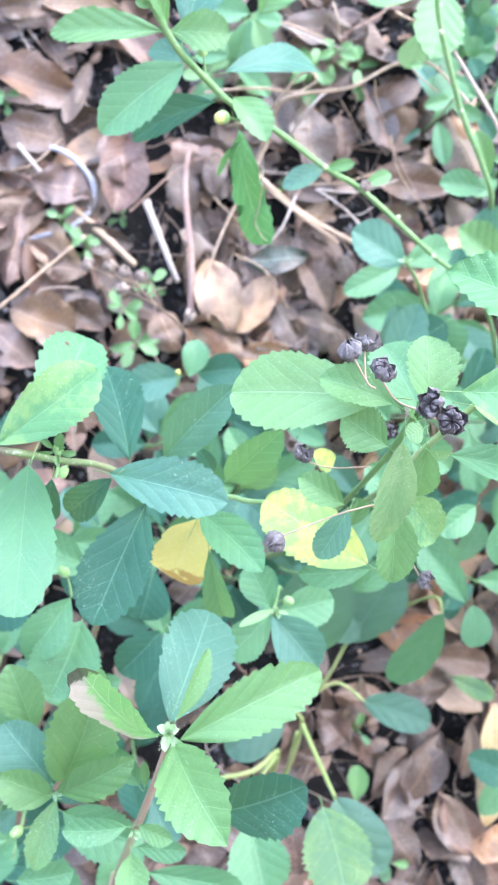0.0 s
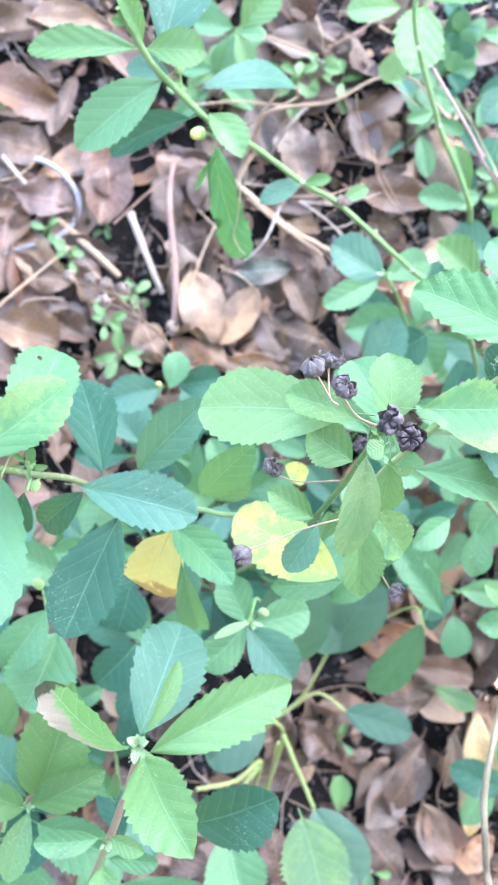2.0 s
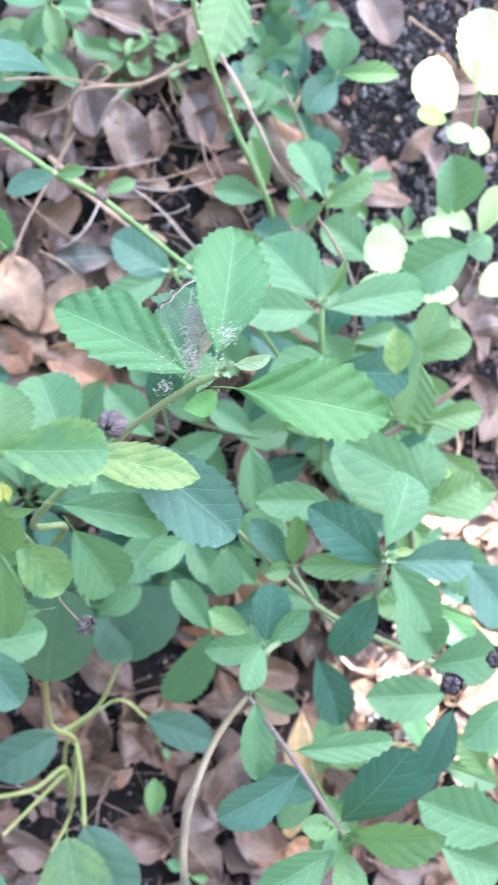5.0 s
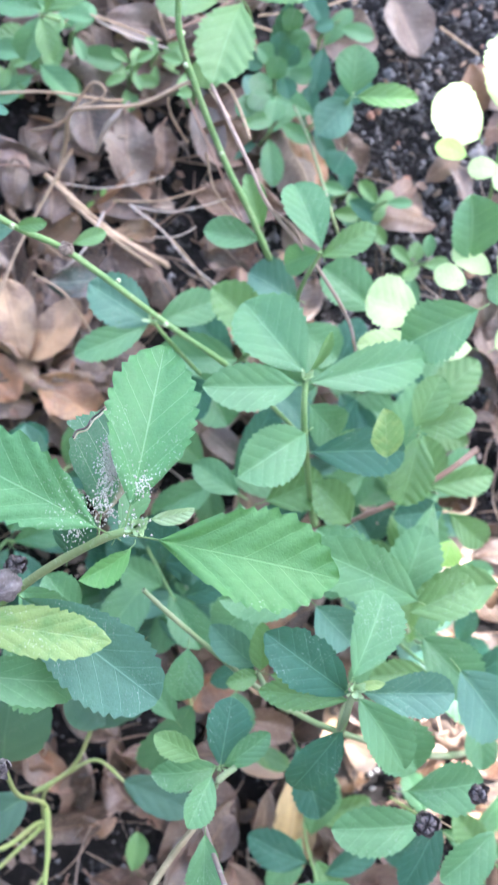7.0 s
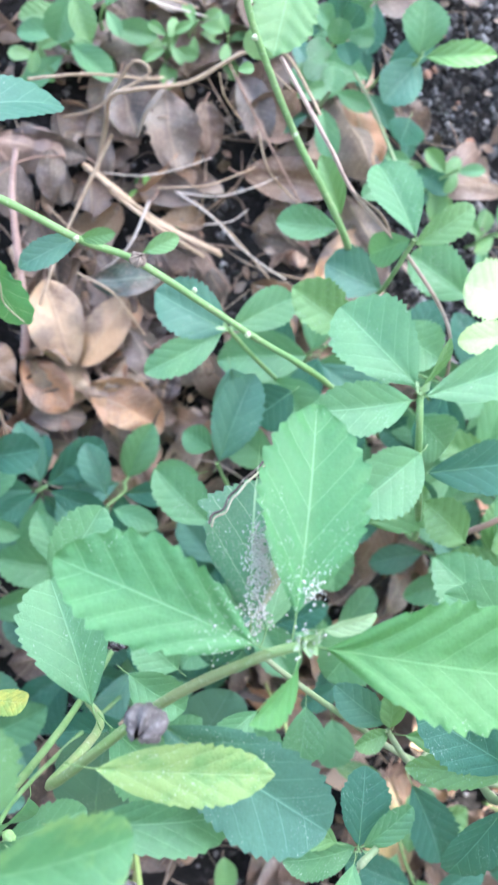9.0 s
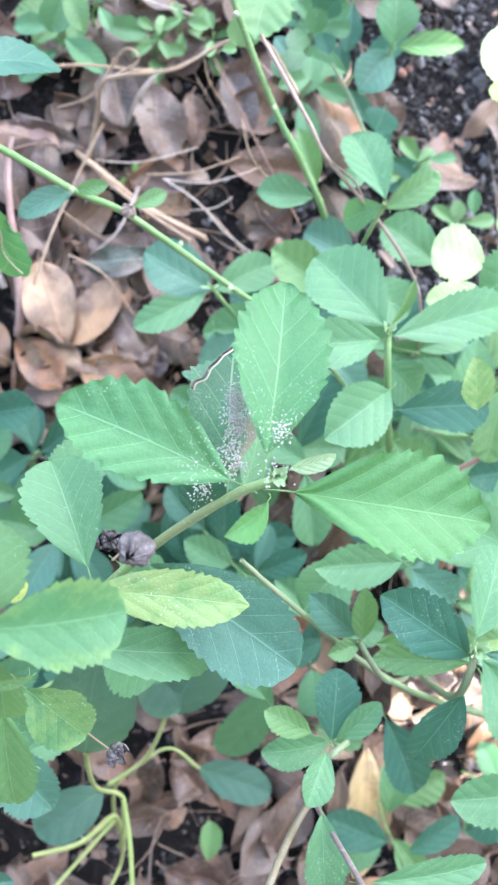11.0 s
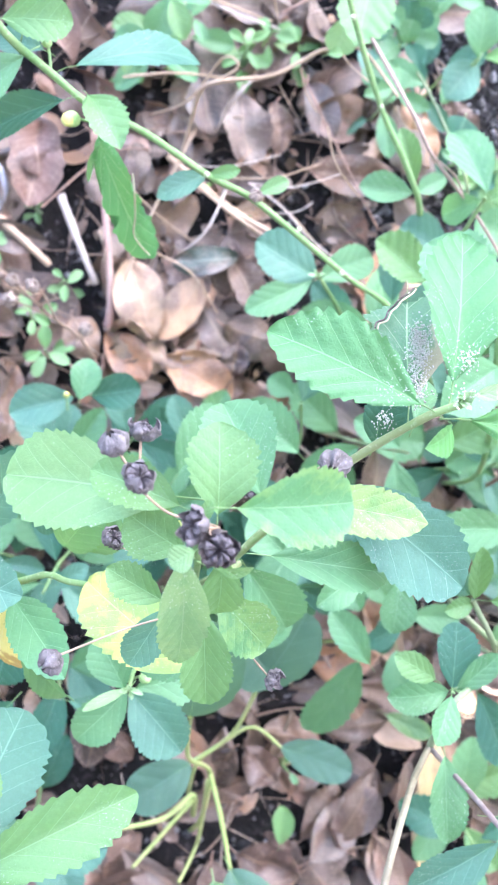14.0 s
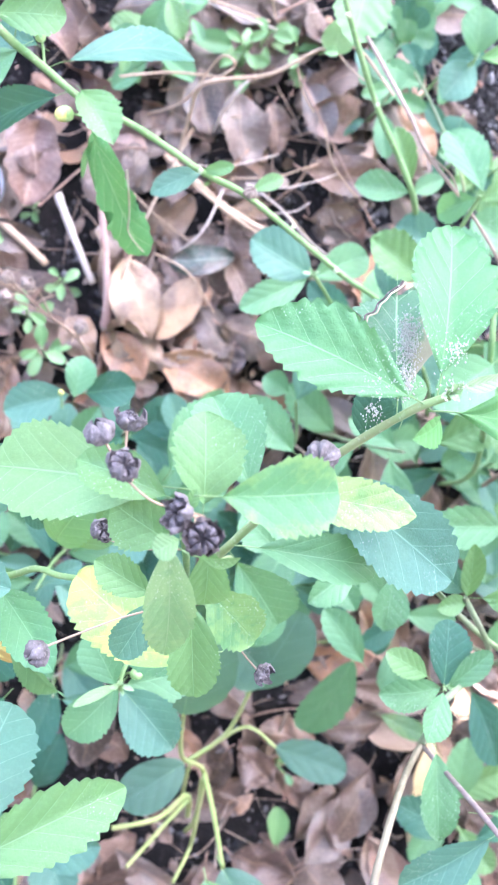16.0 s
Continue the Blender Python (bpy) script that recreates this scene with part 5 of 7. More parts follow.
stem("P", "dryrim", 0.00018, 0.00026, [(0.1269, 0.0622, 0.4276), (0.1278, 0.0638, 0.4259), (0.1299, 0.0647, 0.4256), (0.1313, 0.0670, 0.4243), (0.1328, 0.0683, 0.4239), (0.1343, 0.0700, 0.4229), (0.1358, 0.0710, 0.4218), (0.1380, 0.0725, 0.4202), (0.1392, 0.0738, 0.4197)], "curled_margin")
stem("P", "char", 0.00026, 0.00026, [(0.1266, 0.0627, 0.4264), (0.1275, 0.0643, 0.4247), (0.1296, 0.0652, 0.4244), (0.1310, 0.0675, 0.4230), (0.1325, 0.0688, 0.4227), (0.1340, 0.0705, 0.4217), (0.1355, 0.0715, 0.4206), (0.1377, 0.0730, 0.4189), (0.1389, 0.0743, 0.4185)], "withered_margin")

plant("F", "tall_weed", (0.3057, 0.0122, -0.0140), "weed with a whorl of broad mid-green leaves")
stem("F", "green", 0.0012, 0.0015, [(0.2146, 0.0882, 0.2980), (0.2186, 0.0674, 0.2850), (0.2466, 0.0238, 0.2000), (0.3057, 0.0122, -0.0140)])
leaf("F", (0.2157, 0.0912, 0.2920), (0.1925, 0.1196, 0.2760), 0.0308, "mid", 0, 0.05)
leaf("F", (0.2125, 0.0860, 0.2970), (0.1728, 0.0825, 0.3100), 0.0188, "mid", 0, 0.06)
leaf("F", (0.2171, 0.0873, 0.2970), (0.2714, 0.1023, 0.2750), 0.0205, "mid", 0, 0.06)
leaf("F", (0.2162, 0.0912, 0.2970), (0.2207, 0.1065, 0.3100), 0.0057, "light", 30, 0.05)
leaf("F", (0.2178, 0.0677, 0.2900), (0.1897, 0.0492, 0.3000), 0.0235, "mid", 0, 0.06)
leaf("F", (0.2224, 0.0601, 0.2850), (0.2665, 0.0621, 0.2700), 0.0217, "dark", 0, 0.06)
leaf("F", (0.2261, 0.0801, 0.2600), (0.2422, 0.0666, 0.2500), 0.0210, "mid", 0, 0.06)
leaf("F", (0.2222, 0.1154, 0.2400), (0.2431, 0.1025, 0.2400), 0.0217, "mid", 0, 0.05)
shoot("F", (0.2141, 0.0890, 0.2980), 0.006, (0, 0, 1), 7, "downy")

plant("R", "lime_weed", (0.3694, 0.0465, -0.0140), "small weed with sunlit lime-green leaves")
stem("R", "green", 0.00075, 0.00112, [(0.2794, 0.0705, 0.2520), (0.3013, 0.0512, 0.1800), (0.3694, 0.0465, -0.0140)])
leaf("R", (0.2488, 0.0598, 0.3000), (0.2432, 0.0786, 0.3100), 0.0144, "pale", 0, 0.05)
leaf("R", (0.2649, 0.0724, 0.2850), (0.2734, 0.0940, 0.2900), 0.0166, "light", 0, 0.05)
leaf("R", (0.2689, 0.0719, 0.2800), (0.2916, 0.0789, 0.2850), 0.0151, "light", 0, 0.05)
leaf("R", (0.2747, 0.0691, 0.2650), (0.2697, 0.0385, 0.2600), 0.0224, "light", 0, 0.05)
leaf("R", (0.2922, 0.1238, 0.2800), (0.2628, 0.1070, 0.2700), 0.0276, "mid", 0, 0.05)
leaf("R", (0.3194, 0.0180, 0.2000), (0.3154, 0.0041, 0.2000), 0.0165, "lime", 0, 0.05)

plant("G", "whorled_weed", (0.3388, -0.1207, -0.0140), "weed with a whorl of deep green toothed leaves")
stem("G", "olive", 0.0012, 0.0018, [(0.2187, -0.0139, 0.3680), (0.2238, -0.0355, 0.3400), (0.2672, -0.0700, 0.2000), (0.3388, -0.1207, -0.0140)])
leaf("G", (0.2177, -0.0094, 0.3700), (0.2299, 0.0163, 0.3600), 0.0192, "mid", 0, 0.05)
leaf("G", (0.2180, -0.0157, 0.3650), (0.1885, 0.0046, 0.3700), 0.0188, "dark", 0, 0.05)
leaf("G", (0.2186, -0.0179, 0.3650), (0.1913, -0.0184, 0.3520), 0.0105, "light", 0, 0.05)
leaf("G", (0.2226, -0.0154, 0.3650), (0.2541, -0.0154, 0.3650), 0.0158, "blue", 0, 0.05)
leaf("G", (0.2206, -0.0163, 0.3680), (0.2394, -0.0412, 0.3620), 0.0165, "mid", 0, 0.05)
leaf("G", (0.2181, -0.0292, 0.3600), (0.2053, -0.0515, 0.3500), 0.0163, "dark", 0, 0.05)
leaf("G", (0.2191, -0.0119, 0.3700), (0.2287, -0.0111, 0.3700), 0.0036, "pale", 0, 0.05)
shoot("G", (0.2185, -0.0134, 0.3680), 0.006, (0, 0, 1), 7, "downy")

plant("M", "broad_leaved_weed", (0.3723, -0.0608, -0.0140), "weed with broad overlapping green leaves")
stem("M", "olive", 0.0012, 0.00195, [(0.2493, 0.0043, 0.3100), (0.2987, -0.0291, 0.2000), (0.3723, -0.0608, -0.0140)])
leaf("M", (0.2587, -0.0018, 0.2850), (0.2286, 0.0282, 0.2750), 0.0255, "mid", 0, 0.05)
leaf("M", (0.2655, -0.0047, 0.2700), (0.2776, 0.0309, 0.2700), 0.0256, "mid", 0, 0.05)
leaf("M", (0.2581, 0.0009, 0.3100), (0.2837, 0.0131, 0.3100), 0.0189, "light", 0, 0.05)
leaf("M", (0.2753, -0.0151, 0.2800), (0.3009, -0.0377, 0.2800), 0.0248, "mid", 0, 0.05)
leaf("M", (0.3079, 0.0079, 0.2800), (0.2670, 0.0037, 0.2900), 0.0224, "light", 0, 0.05)
leaf("M", (0.2842, -0.0239, 0.3000), (0.3052, -0.0493, 0.3000), 0.0278, "blue", 0, 0.05)
leaf("M", (0.2572, 0.0068, 0.3200), (0.2057, 0.0292, 0.3450), 0.0225, "mid", 0, 0.05)
leaf("M", (0.2215, 0.0030, 0.2950), (0.1835, 0.0038, 0.3100), 0.0172, "mid", 0, 0.05)
leaf("M", (0.2230, 0.0008, 0.3000), (0.2387, -0.0138, 0.3000), 0.0196, "blue", 0, 0.05)
leaf("M", (0.2508, 0.0288, 0.2500), (0.2299, 0.0470, 0.2600), 0.0191, "light", 0, 0.05)
leaf("M", (0.2133, 0.0364, 0.2400), (0.2392, 0.0483, 0.2400), 0.0223, "light", 0, 0.05)

plant("H", "small_leaved_weed", (0.4519, -0.1417, -0.0140), "weed with small crowded green leaves")
stem("H", "olive", 0.0008, 0.0021, [(0.1530, 0.0110, 0.3340), (0.1723, -0.0063, 0.3220), (0.2167, -0.0424, 0.2900), (0.2632, -0.0660, 0.2600), (0.3239, -0.0928, 0.2000), (0.4060, -0.1249, 0.0800), (0.4519, -0.1417, -0.0140)])
stem("H", "olive", 0.00112, 0.00135, [(0.1879, -0.0494, 0.3360), (0.1808, -0.0547, 0.3380), (0.1796, -0.0737, 0.3201)])
stem("H", "olive", 0.00105, 0.00135, [(0.1986, -0.0221, 0.3120), (0.2167, -0.0431, 0.2900), (0.2745, -0.0769, 0.1500), (0.3205, -0.0993, -0.0140)])
leaf("H", (0.1831, -0.0498, 0.3330), (0.1872, -0.0279, 0.3260), 0.0168, "dark", 0, 0.05)
leaf("H", (0.1746, -0.0449, 0.3400), (0.1583, -0.0350, 0.3450), 0.0101, "light", 0, 0.05)
leaf("H", (0.1822, -0.0505, 0.3320), (0.1590, -0.0515, 0.3350), 0.0126, "mid", 0, 0.05)
leaf("H", (0.1842, -0.0503, 0.3330), (0.1996, -0.0378, 0.3350), 0.0101, "mid", 0, 0.05)
leaf("H", (0.1783, -0.0490, 0.3450), (0.1700, -0.0631, 0.3530), 0.0112, "mid", 0, 0.05)
leaf("H", (0.1085, -0.0059, 0.3400), (0.1262, -0.0300, 0.3200), 0.0237, "mid", 0, 0.05)
leaf("H", (0.1539, -0.0105, 0.3200), (0.1361, -0.0217, 0.3250), 0.0123, "mid", 0, 0.05)
leaf("H", (0.1741, -0.0167, 0.3000), (0.1716, -0.0365, 0.3000), 0.0151, "mid", 0, 0.05)
leaf("H", (0.1984, -0.0205, 0.3100), (0.1791, -0.0035, 0.3200), 0.0129, "blue", 0, 0.05)
leaf("H", (0.2004, -0.0219, 0.3100), (0.1969, -0.0011, 0.3250), 0.0101, "light", 0, 0.05)
leaf("H", (0.1999, -0.0235, 0.3100), (0.1867, -0.0258, 0.3150), 0.0084, "light", 0, 0.05)
leaf("H", (0.1772, -0.0592, 0.2500), (0.1596, -0.0360, 0.2500), 0.0153, "mid", 0, 0.05)
leaf("H", (0.2023, -0.0213, 0.3200), (0.2277, -0.0203, 0.3300), 0.0125, "light", 0, 0.05)
leaf("H", (0.2390, -0.0802, 0.2200), (0.2524, -0.1154, 0.2200), 0.0227, "dark", 0, 0.05)
leaf("H", (0.2119, -0.0024, 0.2500), (0.1938, -0.0231, 0.2500), 0.0267, "mid", 0, 0.05)
leaf("H", (0.1330, -0.0076, 0.2800), (0.1192, 0.0068, 0.2800), 0.0177, "mid", 0, 0.05)
shoot("H", (0.1828, -0.0497, 0.3340), 0.005, (0, 0, 1), 5, "downy")

plant("J", "woody_weed", (0.2904, -0.4083, -0.0140), "weed with a bent woody tan stem and green leaves")
stem("J", "tan", 0.00115, 0.00140, [(0.1796, -0.0737, 0.3201), (0.1676, -0.0771, 0.3400), (0.1568, -0.0823, 0.3600), (0.1489, -0.0951, 0.3700), (0.1465, -0.1087, 0.3700), (0.1468, -0.1222, 0.3700), (0.1506, -0.1361, 0.3620), (0.1583, -0.1585, 0.3450), (0.2104, -0.2547, 0.2000), (0.2904, -0.4083, -0.0140)])
stem("J", "mauve", 0.00078, 0.00095, [(0.1928, -0.0995, 0.4000), (0.1911, -0.0956, 0.3920), (0.1836, -0.0822, 0.3700), (0.1796, -0.0737, 0.3201)])
leaf("J", (0.2608, -0.0729, 0.3300), (0.2239, -0.0722, 0.3350), 0.0195, "mid", 0, 0.05)
leaf("J", (0.2918, -0.0964, 0.2700), (0.2767, -0.1260, 0.2700), 0.0193, "dark", 0, 0.05)
leaf("J", (0.1866, -0.0823, 0.3650), (0.2253, -0.0819, 0.3600), 0.0119, "mid", 0, 0.05)
leaf("J", (0.2881, -0.0767, 0.3300), (0.2681, -0.0944, 0.3300), 0.0186, "mid", 0, 0.05)
leaf("J", (0.2683, -0.1148, 0.3700), (0.2274, -0.0970, 0.3800), 0.0227, "mid", 0, 0.05)
leaf("J", (0.1940, -0.0966, 0.3950), (0.2115, -0.0694, 0.4100), 0.0203, "dark", 0, 0.05)
leaf("J", (0.1956, -0.0999, 0.4000), (0.2145, -0.0895, 0.4300), 0.0170, "light", 0, 0.05)
leaf("J", (0.1906, -0.1034, 0.4000), (0.1648, -0.1156, 0.4000), 0.0161, "mid", 0, 0.05)
leaf("J", (0.1899, -0.0932, 0.3580), (0.1618, -0.1096, 0.3520), 0.0172, "blue", 0, 0.05)
leaf("J", (0.1780, -0.0708, 0.3400), (0.1785, -0.0996, 0.3420), 0.0145, "mid", 0, 0.05)
leaf("J", (0.1915, -0.1026, 0.4000), (0.1930, -0.1179, 0.4100), 0.0117, "light", 0, 0.05)
leaf("J", (0.1910, -0.0972, 0.4000), (0.1792, -0.0955, 0.4000), 0.0083, "light", 30, 0.1)
leaf("J", (0.2542, -0.1307, 0.3400), (0.2812, -0.1416, 0.3400), 0.0225, "mid", 0, 0.05)
leaf("J", (0.2496, -0.0385, 0.3000), (0.2686, -0.0635, 0.3000), 0.0248, "mid", 0, 0.05)
leaf("J", (0.2549, -0.0628, 0.3250), (0.2827, -0.0579, 0.3300), 0.0210, "mid", 0, 0.05)
capsule("J", (0.2523, -0.0639, 0.3520), 0.0085, (0.1, 0, 1), (0.2753, -0.0787, 0.3200), True, 0)
capsule("J", (0.2739, -0.0565, 0.3450), 0.0066, (0.2, 0, 1), None, True, 1)
shoot("J", (0.1926, -0.0991, 0.4000), 0.01, (0.2, -0.2, 0.8), 9, "light")
shoot("J", (0.1864, -0.0979, 0.3950), 0.009, (-0.2, 0.2, 0.8), 9, "light")

plant("K", "round_leaved_weed", (0.1256, -0.2313, -0.0140), "yellow-stalked weed with rounded dusky green leaves")
stem("K", "ylw", 0.00112, 0.00142, [(0.1034, -0.0904, 0.2100), (0.1085, -0.1282, 0.1500), (0.1237, -0.1469, 0.1200), (0.1252, -0.1952, 0.0600), (0.1256, -0.2313, -0.0140)])
stem("K", "ylw", 0.00101, 0.00142, [(0.1456, -0.0944, 0.1450), (0.1372, -0.1284, 0.1100), (0.1162, -0.1465, 0.1000)])
stem("K", "ylw", 0.00092, 0.0013, [(0.1669, -0.1388, 0.1050), (0.1517, -0.1280, 0.1000), (0.1371, -0.1376, 0.0900), (0.1216, -0.1622, 0.0600), (0.1233, -0.2152, -0.0140)])
stem("K", "ylw", 0.00112, 0.00142, [(0.1244, -0.1665, 0.2000), (0.1256, -0.1587, 0.1500), (0.1237, -0.1469, 0.1200)])
stem("K", "ylw", 0.00142, 0.00196, [(0.0738, -0.1872, 0.0900), (0.1006, -0.1863, 0.0800), (0.1202, -0.1803, 0.0600), (0.1274, -0.2234, -0.0140)])
stem("K", "ylw", 0.00112, 0.00152, [(0.0826, -0.2098, 0.0900), (0.1010, -0.1992, 0.0700), (0.1225, -0.1854, 0.0500)])
stem("K", "ylw", 0.00101, 0.00142, [(0.1128, -0.2382, 0.0500), (0.1255, -0.2169, 0.0400), (0.1249, -0.1578, 0.1000)])
stem("K", "ylw", 0.00081, 0.00109, [(0.1947, -0.0757, 0.1700), (0.1939, -0.0672, 0.1600), (0.2073, -0.0889, 0.0500), (0.2164, -0.1015, -0.0140)])
leaf("K", (0.1034, -0.0904, 0.2100), (0.1087, -0.0405, 0.2450), 0.0382, "round", -5, 0.05)
leaf("K", (0.1456, -0.0944, 0.1450), (0.1670, -0.0503, 0.1700), 0.0354, "round", 0, 0.05)
leaf("K", (0.1947, -0.0757, 0.1700), (0.1771, -0.1211, 0.1350), 0.0262, "soft", 0, 0.02)
leaf("K", (0.1669, -0.1388, 0.1050), (0.2049, -0.1504, 0.1200), 0.0228, "round", 0, 0.05)
leaf("K", (0.1122, -0.1414, 0.1200), (0.0775, -0.1625, 0.1200), 0.0279, "round", 0, 0.05)
leaf("K", (0.1152, -0.1671, 0.2100), (0.1204, -0.2010, 0.2350), 0.0372, "rmid", 0, 0.05)
leaf("K", (0.1244, -0.1665, 0.2000), (0.1455, -0.2020, 0.2100), 0.0313, "round", 0, 0.05)
leaf("K", (0.1367, -0.0607, 0.1600), (0.1527, -0.0916, 0.1500), 0.0326, "round", 0, 0.05)
leaf("K", (0.2213, -0.0743, 0.1500), (0.2225, -0.0988, 0.1500), 0.0204, "soft", 0, 0.05)
leaf("K", (0.2497, -0.1396, 0.0400), (0.2813, -0.1547, 0.0400), 0.0145, "rmid", 0, 0.05)
leaf("K", (0.1809, -0.2264, 0.0300), (0.1835, -0.2009, 0.0300), 0.0152, "light", 0, 0.05)
leaf("K", (0.1853, -0.2299, 0.0200), (0.1835, -0.2041, 0.0200), 0.0151, "light", 0, 0.05)

plant("L", "low_weed", (0.2379, 0.0822, -0.0140), "low weed with soft blunt green leaves over the litter")
stem("L", "green", 0.0009, 0.0012, [(0.1613, 0.1159, 0.2120), (0.1763, 0.1046, 0.1900), (0.2155, 0.0853, 0.1000), (0.2379, 0.0822, -0.0140)])
stem("L", "green", 0.00075, 0.00105, [(0.1602, 0.0577, 0.1800), (0.1765, 0.0385, 0.1000), (0.1910, 0.0342, -0.0140)])
leaf("L", (0.1608, 0.1157, 0.2100), (0.1307, 0.1309, 0.2150), 0.0252, "blue", 0, 0.05)
leaf("L", (0.1588, 0.1151, 0.2100), (0.1259, 0.0976, 0.2150), 0.0158, "mid", 0, 0.05)
leaf("L", (0.1638, 0.1169, 0.2000), (0.1948, 0.1322, 0.1850), 0.0189, "mid", 0, 0.06)
leaf("L", (0.2156, 0.1156, 0.2100), (0.1864, 0.1324, 0.2220), 0.0231, "light", 0, 0.05)
leaf("L", (0.1610, 0.0583, 0.1800), (0.1754, 0.0979, 0.1900), 0.0234, "blue", 0, 0.05)
leaf("L", (0.1517, 0.0530, 0.1800), (0.1298, 0.0487, 0.1800), 0.0202, "mid", 0, 0.05)
leaf("L", (0.1616, 0.0651, 0.1500), (0.1488, 0.0701, 0.1500), 0.0131, "light", 0, 0.05)
leaf("L", (0.1950, 0.0900, 0.1800), (0.1765, 0.0780, 0.1800), 0.0244, "dark", 0, 0.05)
leaf("L", (0.1681, 0.1010, 0.1700), (0.1752, 0.0758, 0.1600), 0.0268, "blue", 0, 0.05)
leaf("L", (0.1902, 0.0968, 0.1600), (0.2073, 0.0698, 0.1600), 0.0279, "mid", 0, 0.05)
leaf("L", (0.1552, 0.0322, 0.2000), (0.1310, 0.0569, 0.2000), 0.0220, "mid", 0, 0.05)
leaf("L", (0.0904, 0.0233, 0.2800), (0.1074, 0.0502, 0.2800), 0.0212, "mid", 0, 0.05)
leaf("L", (0.1602, 0.0633, 0.1600), (0.1467, 0.0713, 0.1600), 0.0150, "mid", 0, 0.05)
shoot("L", (0.1606, 0.1158, 0.2120), 0.006, (0, 0, 1), 5, "downy")

plant("N", "slender_weed", (0.2695, 0.1707, -0.0140), "slender weed with a long bare green stem")
stem("N", "green", 0.00127, 0.00176, [(0.1597, 0.2422, 0.2680), (0.1641, 0.2268, 0.2550), (0.1870, 0.1937, 0.2250), (0.2023, 0.1741, 0.2120), (0.2183, 0.1559, 0.1900), (0.2438, 0.1583, 0.1000), (0.2695, 0.1707, -0.0140)])
leaf("N", (0.2116, 0.1612, 0.2000), (0.1839, 0.1630, 0.2000), 0.0161, "mid", 0, 0.06)
leaf("N", (0.2126, 0.1671, 0.2000), (0.2013, 0.1897, 0.2100), 0.0119, "light", 0, 0.05)
knot("N", (0.1869, 0.1935, 0.2260), 0.0011)
knot("N", (0.1657, 0.2210, 0.2530), 0.0012)
knot("N", (0.1634, 0.2327, 0.2570), 0.0011)
knot("N", (0.2178, 0.1559, 0.1900), 0.0011)

plant("O", "young_weed", (0.2847, 0.1508, -0.0140), "young weed with a few fresh green leaves")
stem("O", "green", 0.0009, 0.0012, [(0.2324, 0.1500, 0.2400), (0.2344, 0.1358, 0.1900), (0.2847, 0.1508, -0.0140)])
leaf("O", (0.2314, 0.1504, 0.2450), (0.2201, 0.1813, 0.2320), 0.0222, "mid", 0, 0.05)
leaf("O", (0.2345, 0.1489, 0.2350), (0.2574, 0.1640, 0.2400), 0.0137, "light", 0, 0.05)
leaf("O", (0.2714, 0.1319, 0.2000), (0.2445, 0.1502, 0.2000), 0.0256, "mid", 0, 0.05)
leaf("O", (0.2340, 0.1516, 0.2300), (0.2228, 0.1483, 0.2100), 0.0151, "mid", 0, 0.05)
leaf("O", (0.2370, 0.1370, 0.1800), (0.2108, 0.1485, 0.1800), 0.0247, "blue", 0, 0.05)

plant("U", "seedling", (0.2991, 0.3010, -0.0140), "small seedling with a pair of smooth green leaves")
stem("U", "green", 0.00075, 0.00098, [(0.2735, 0.2623, 0.1300), (0.2743, 0.2639, 0.1100), (0.2991, 0.3010, -0.0140)])
stem("U", "olive", 0.00083, 0.00098, [(0.2465, 0.2636, 0.1000), (0.2560, 0.2378, 0.1100), (0.2710, 0.1897, 0.1200), (0.3136, 0.2037, -0.0140)])
leaf("U", (0.2728, 0.2622, 0.1300), (0.2726, 0.2877, 0.1400), 0.0257, "mid", 0, 0.05)
leaf("U", (0.2760, 0.2626, 0.1300), (0.3065, 0.2577, 0.1500), 0.0153, "light", 0, 0.05)
leaf("U", (0.2761, 0.2633, 0.1200), (0.2569, 0.2409, 0.1200), 0.0239, "blue", 0, 0.05)
leaf("U", (0.2851, 0.2458, 0.0800), (0.2790, 0.2315, 0.0800), 0.0237, "dark", 0, 0.05)
shoot("U", (0.2735, 0.2623, 0.1300), 0.005, (0, 0, 1), 4, "downy")

plant("T", "topmost_weed", (0.2377, 0.3568, -0.0140), "weed with large pale green leaves at its tip")
stem("T", "green", 0.0007, 0.0009, [(0.2027, 0.2916, 0.1650), (0.2149, 0.3114, 0.1100), (0.2377, 0.3568, -0.0140)])
leaf("T", (0.1674, 0.2268, 0.2000), (0.1746, 0.2282, 0.2000), 0.0056, "light", 0, 0.05)
leaf("T", (0.2021, 0.2915, 0.1650), (0.1867, 0.2403, 0.1820), 0.0324, "light", 0, 0.05)
leaf("T", (0.1915, 0.2966, 0.1500), (0.1584, 0.2930, 0.1460), 0.0190, "wan", 0, 0.05)
leaf("T", (0.2043, 0.2944, 0.1650), (0.2466, 0.3067, 0.1780), 0.0281, "light", 0, 0.05)
leaf("T", (0.1900, 0.2702, 0.1500), (0.1857, 0.2532, 0.1400), 0.0184, "wan", 0, 0.05)
leaf("T", (0.1971, 0.2954, 0.1660), (0.1642, 0.3114, 0.1720), 0.0224, "light", 0, 0.05)

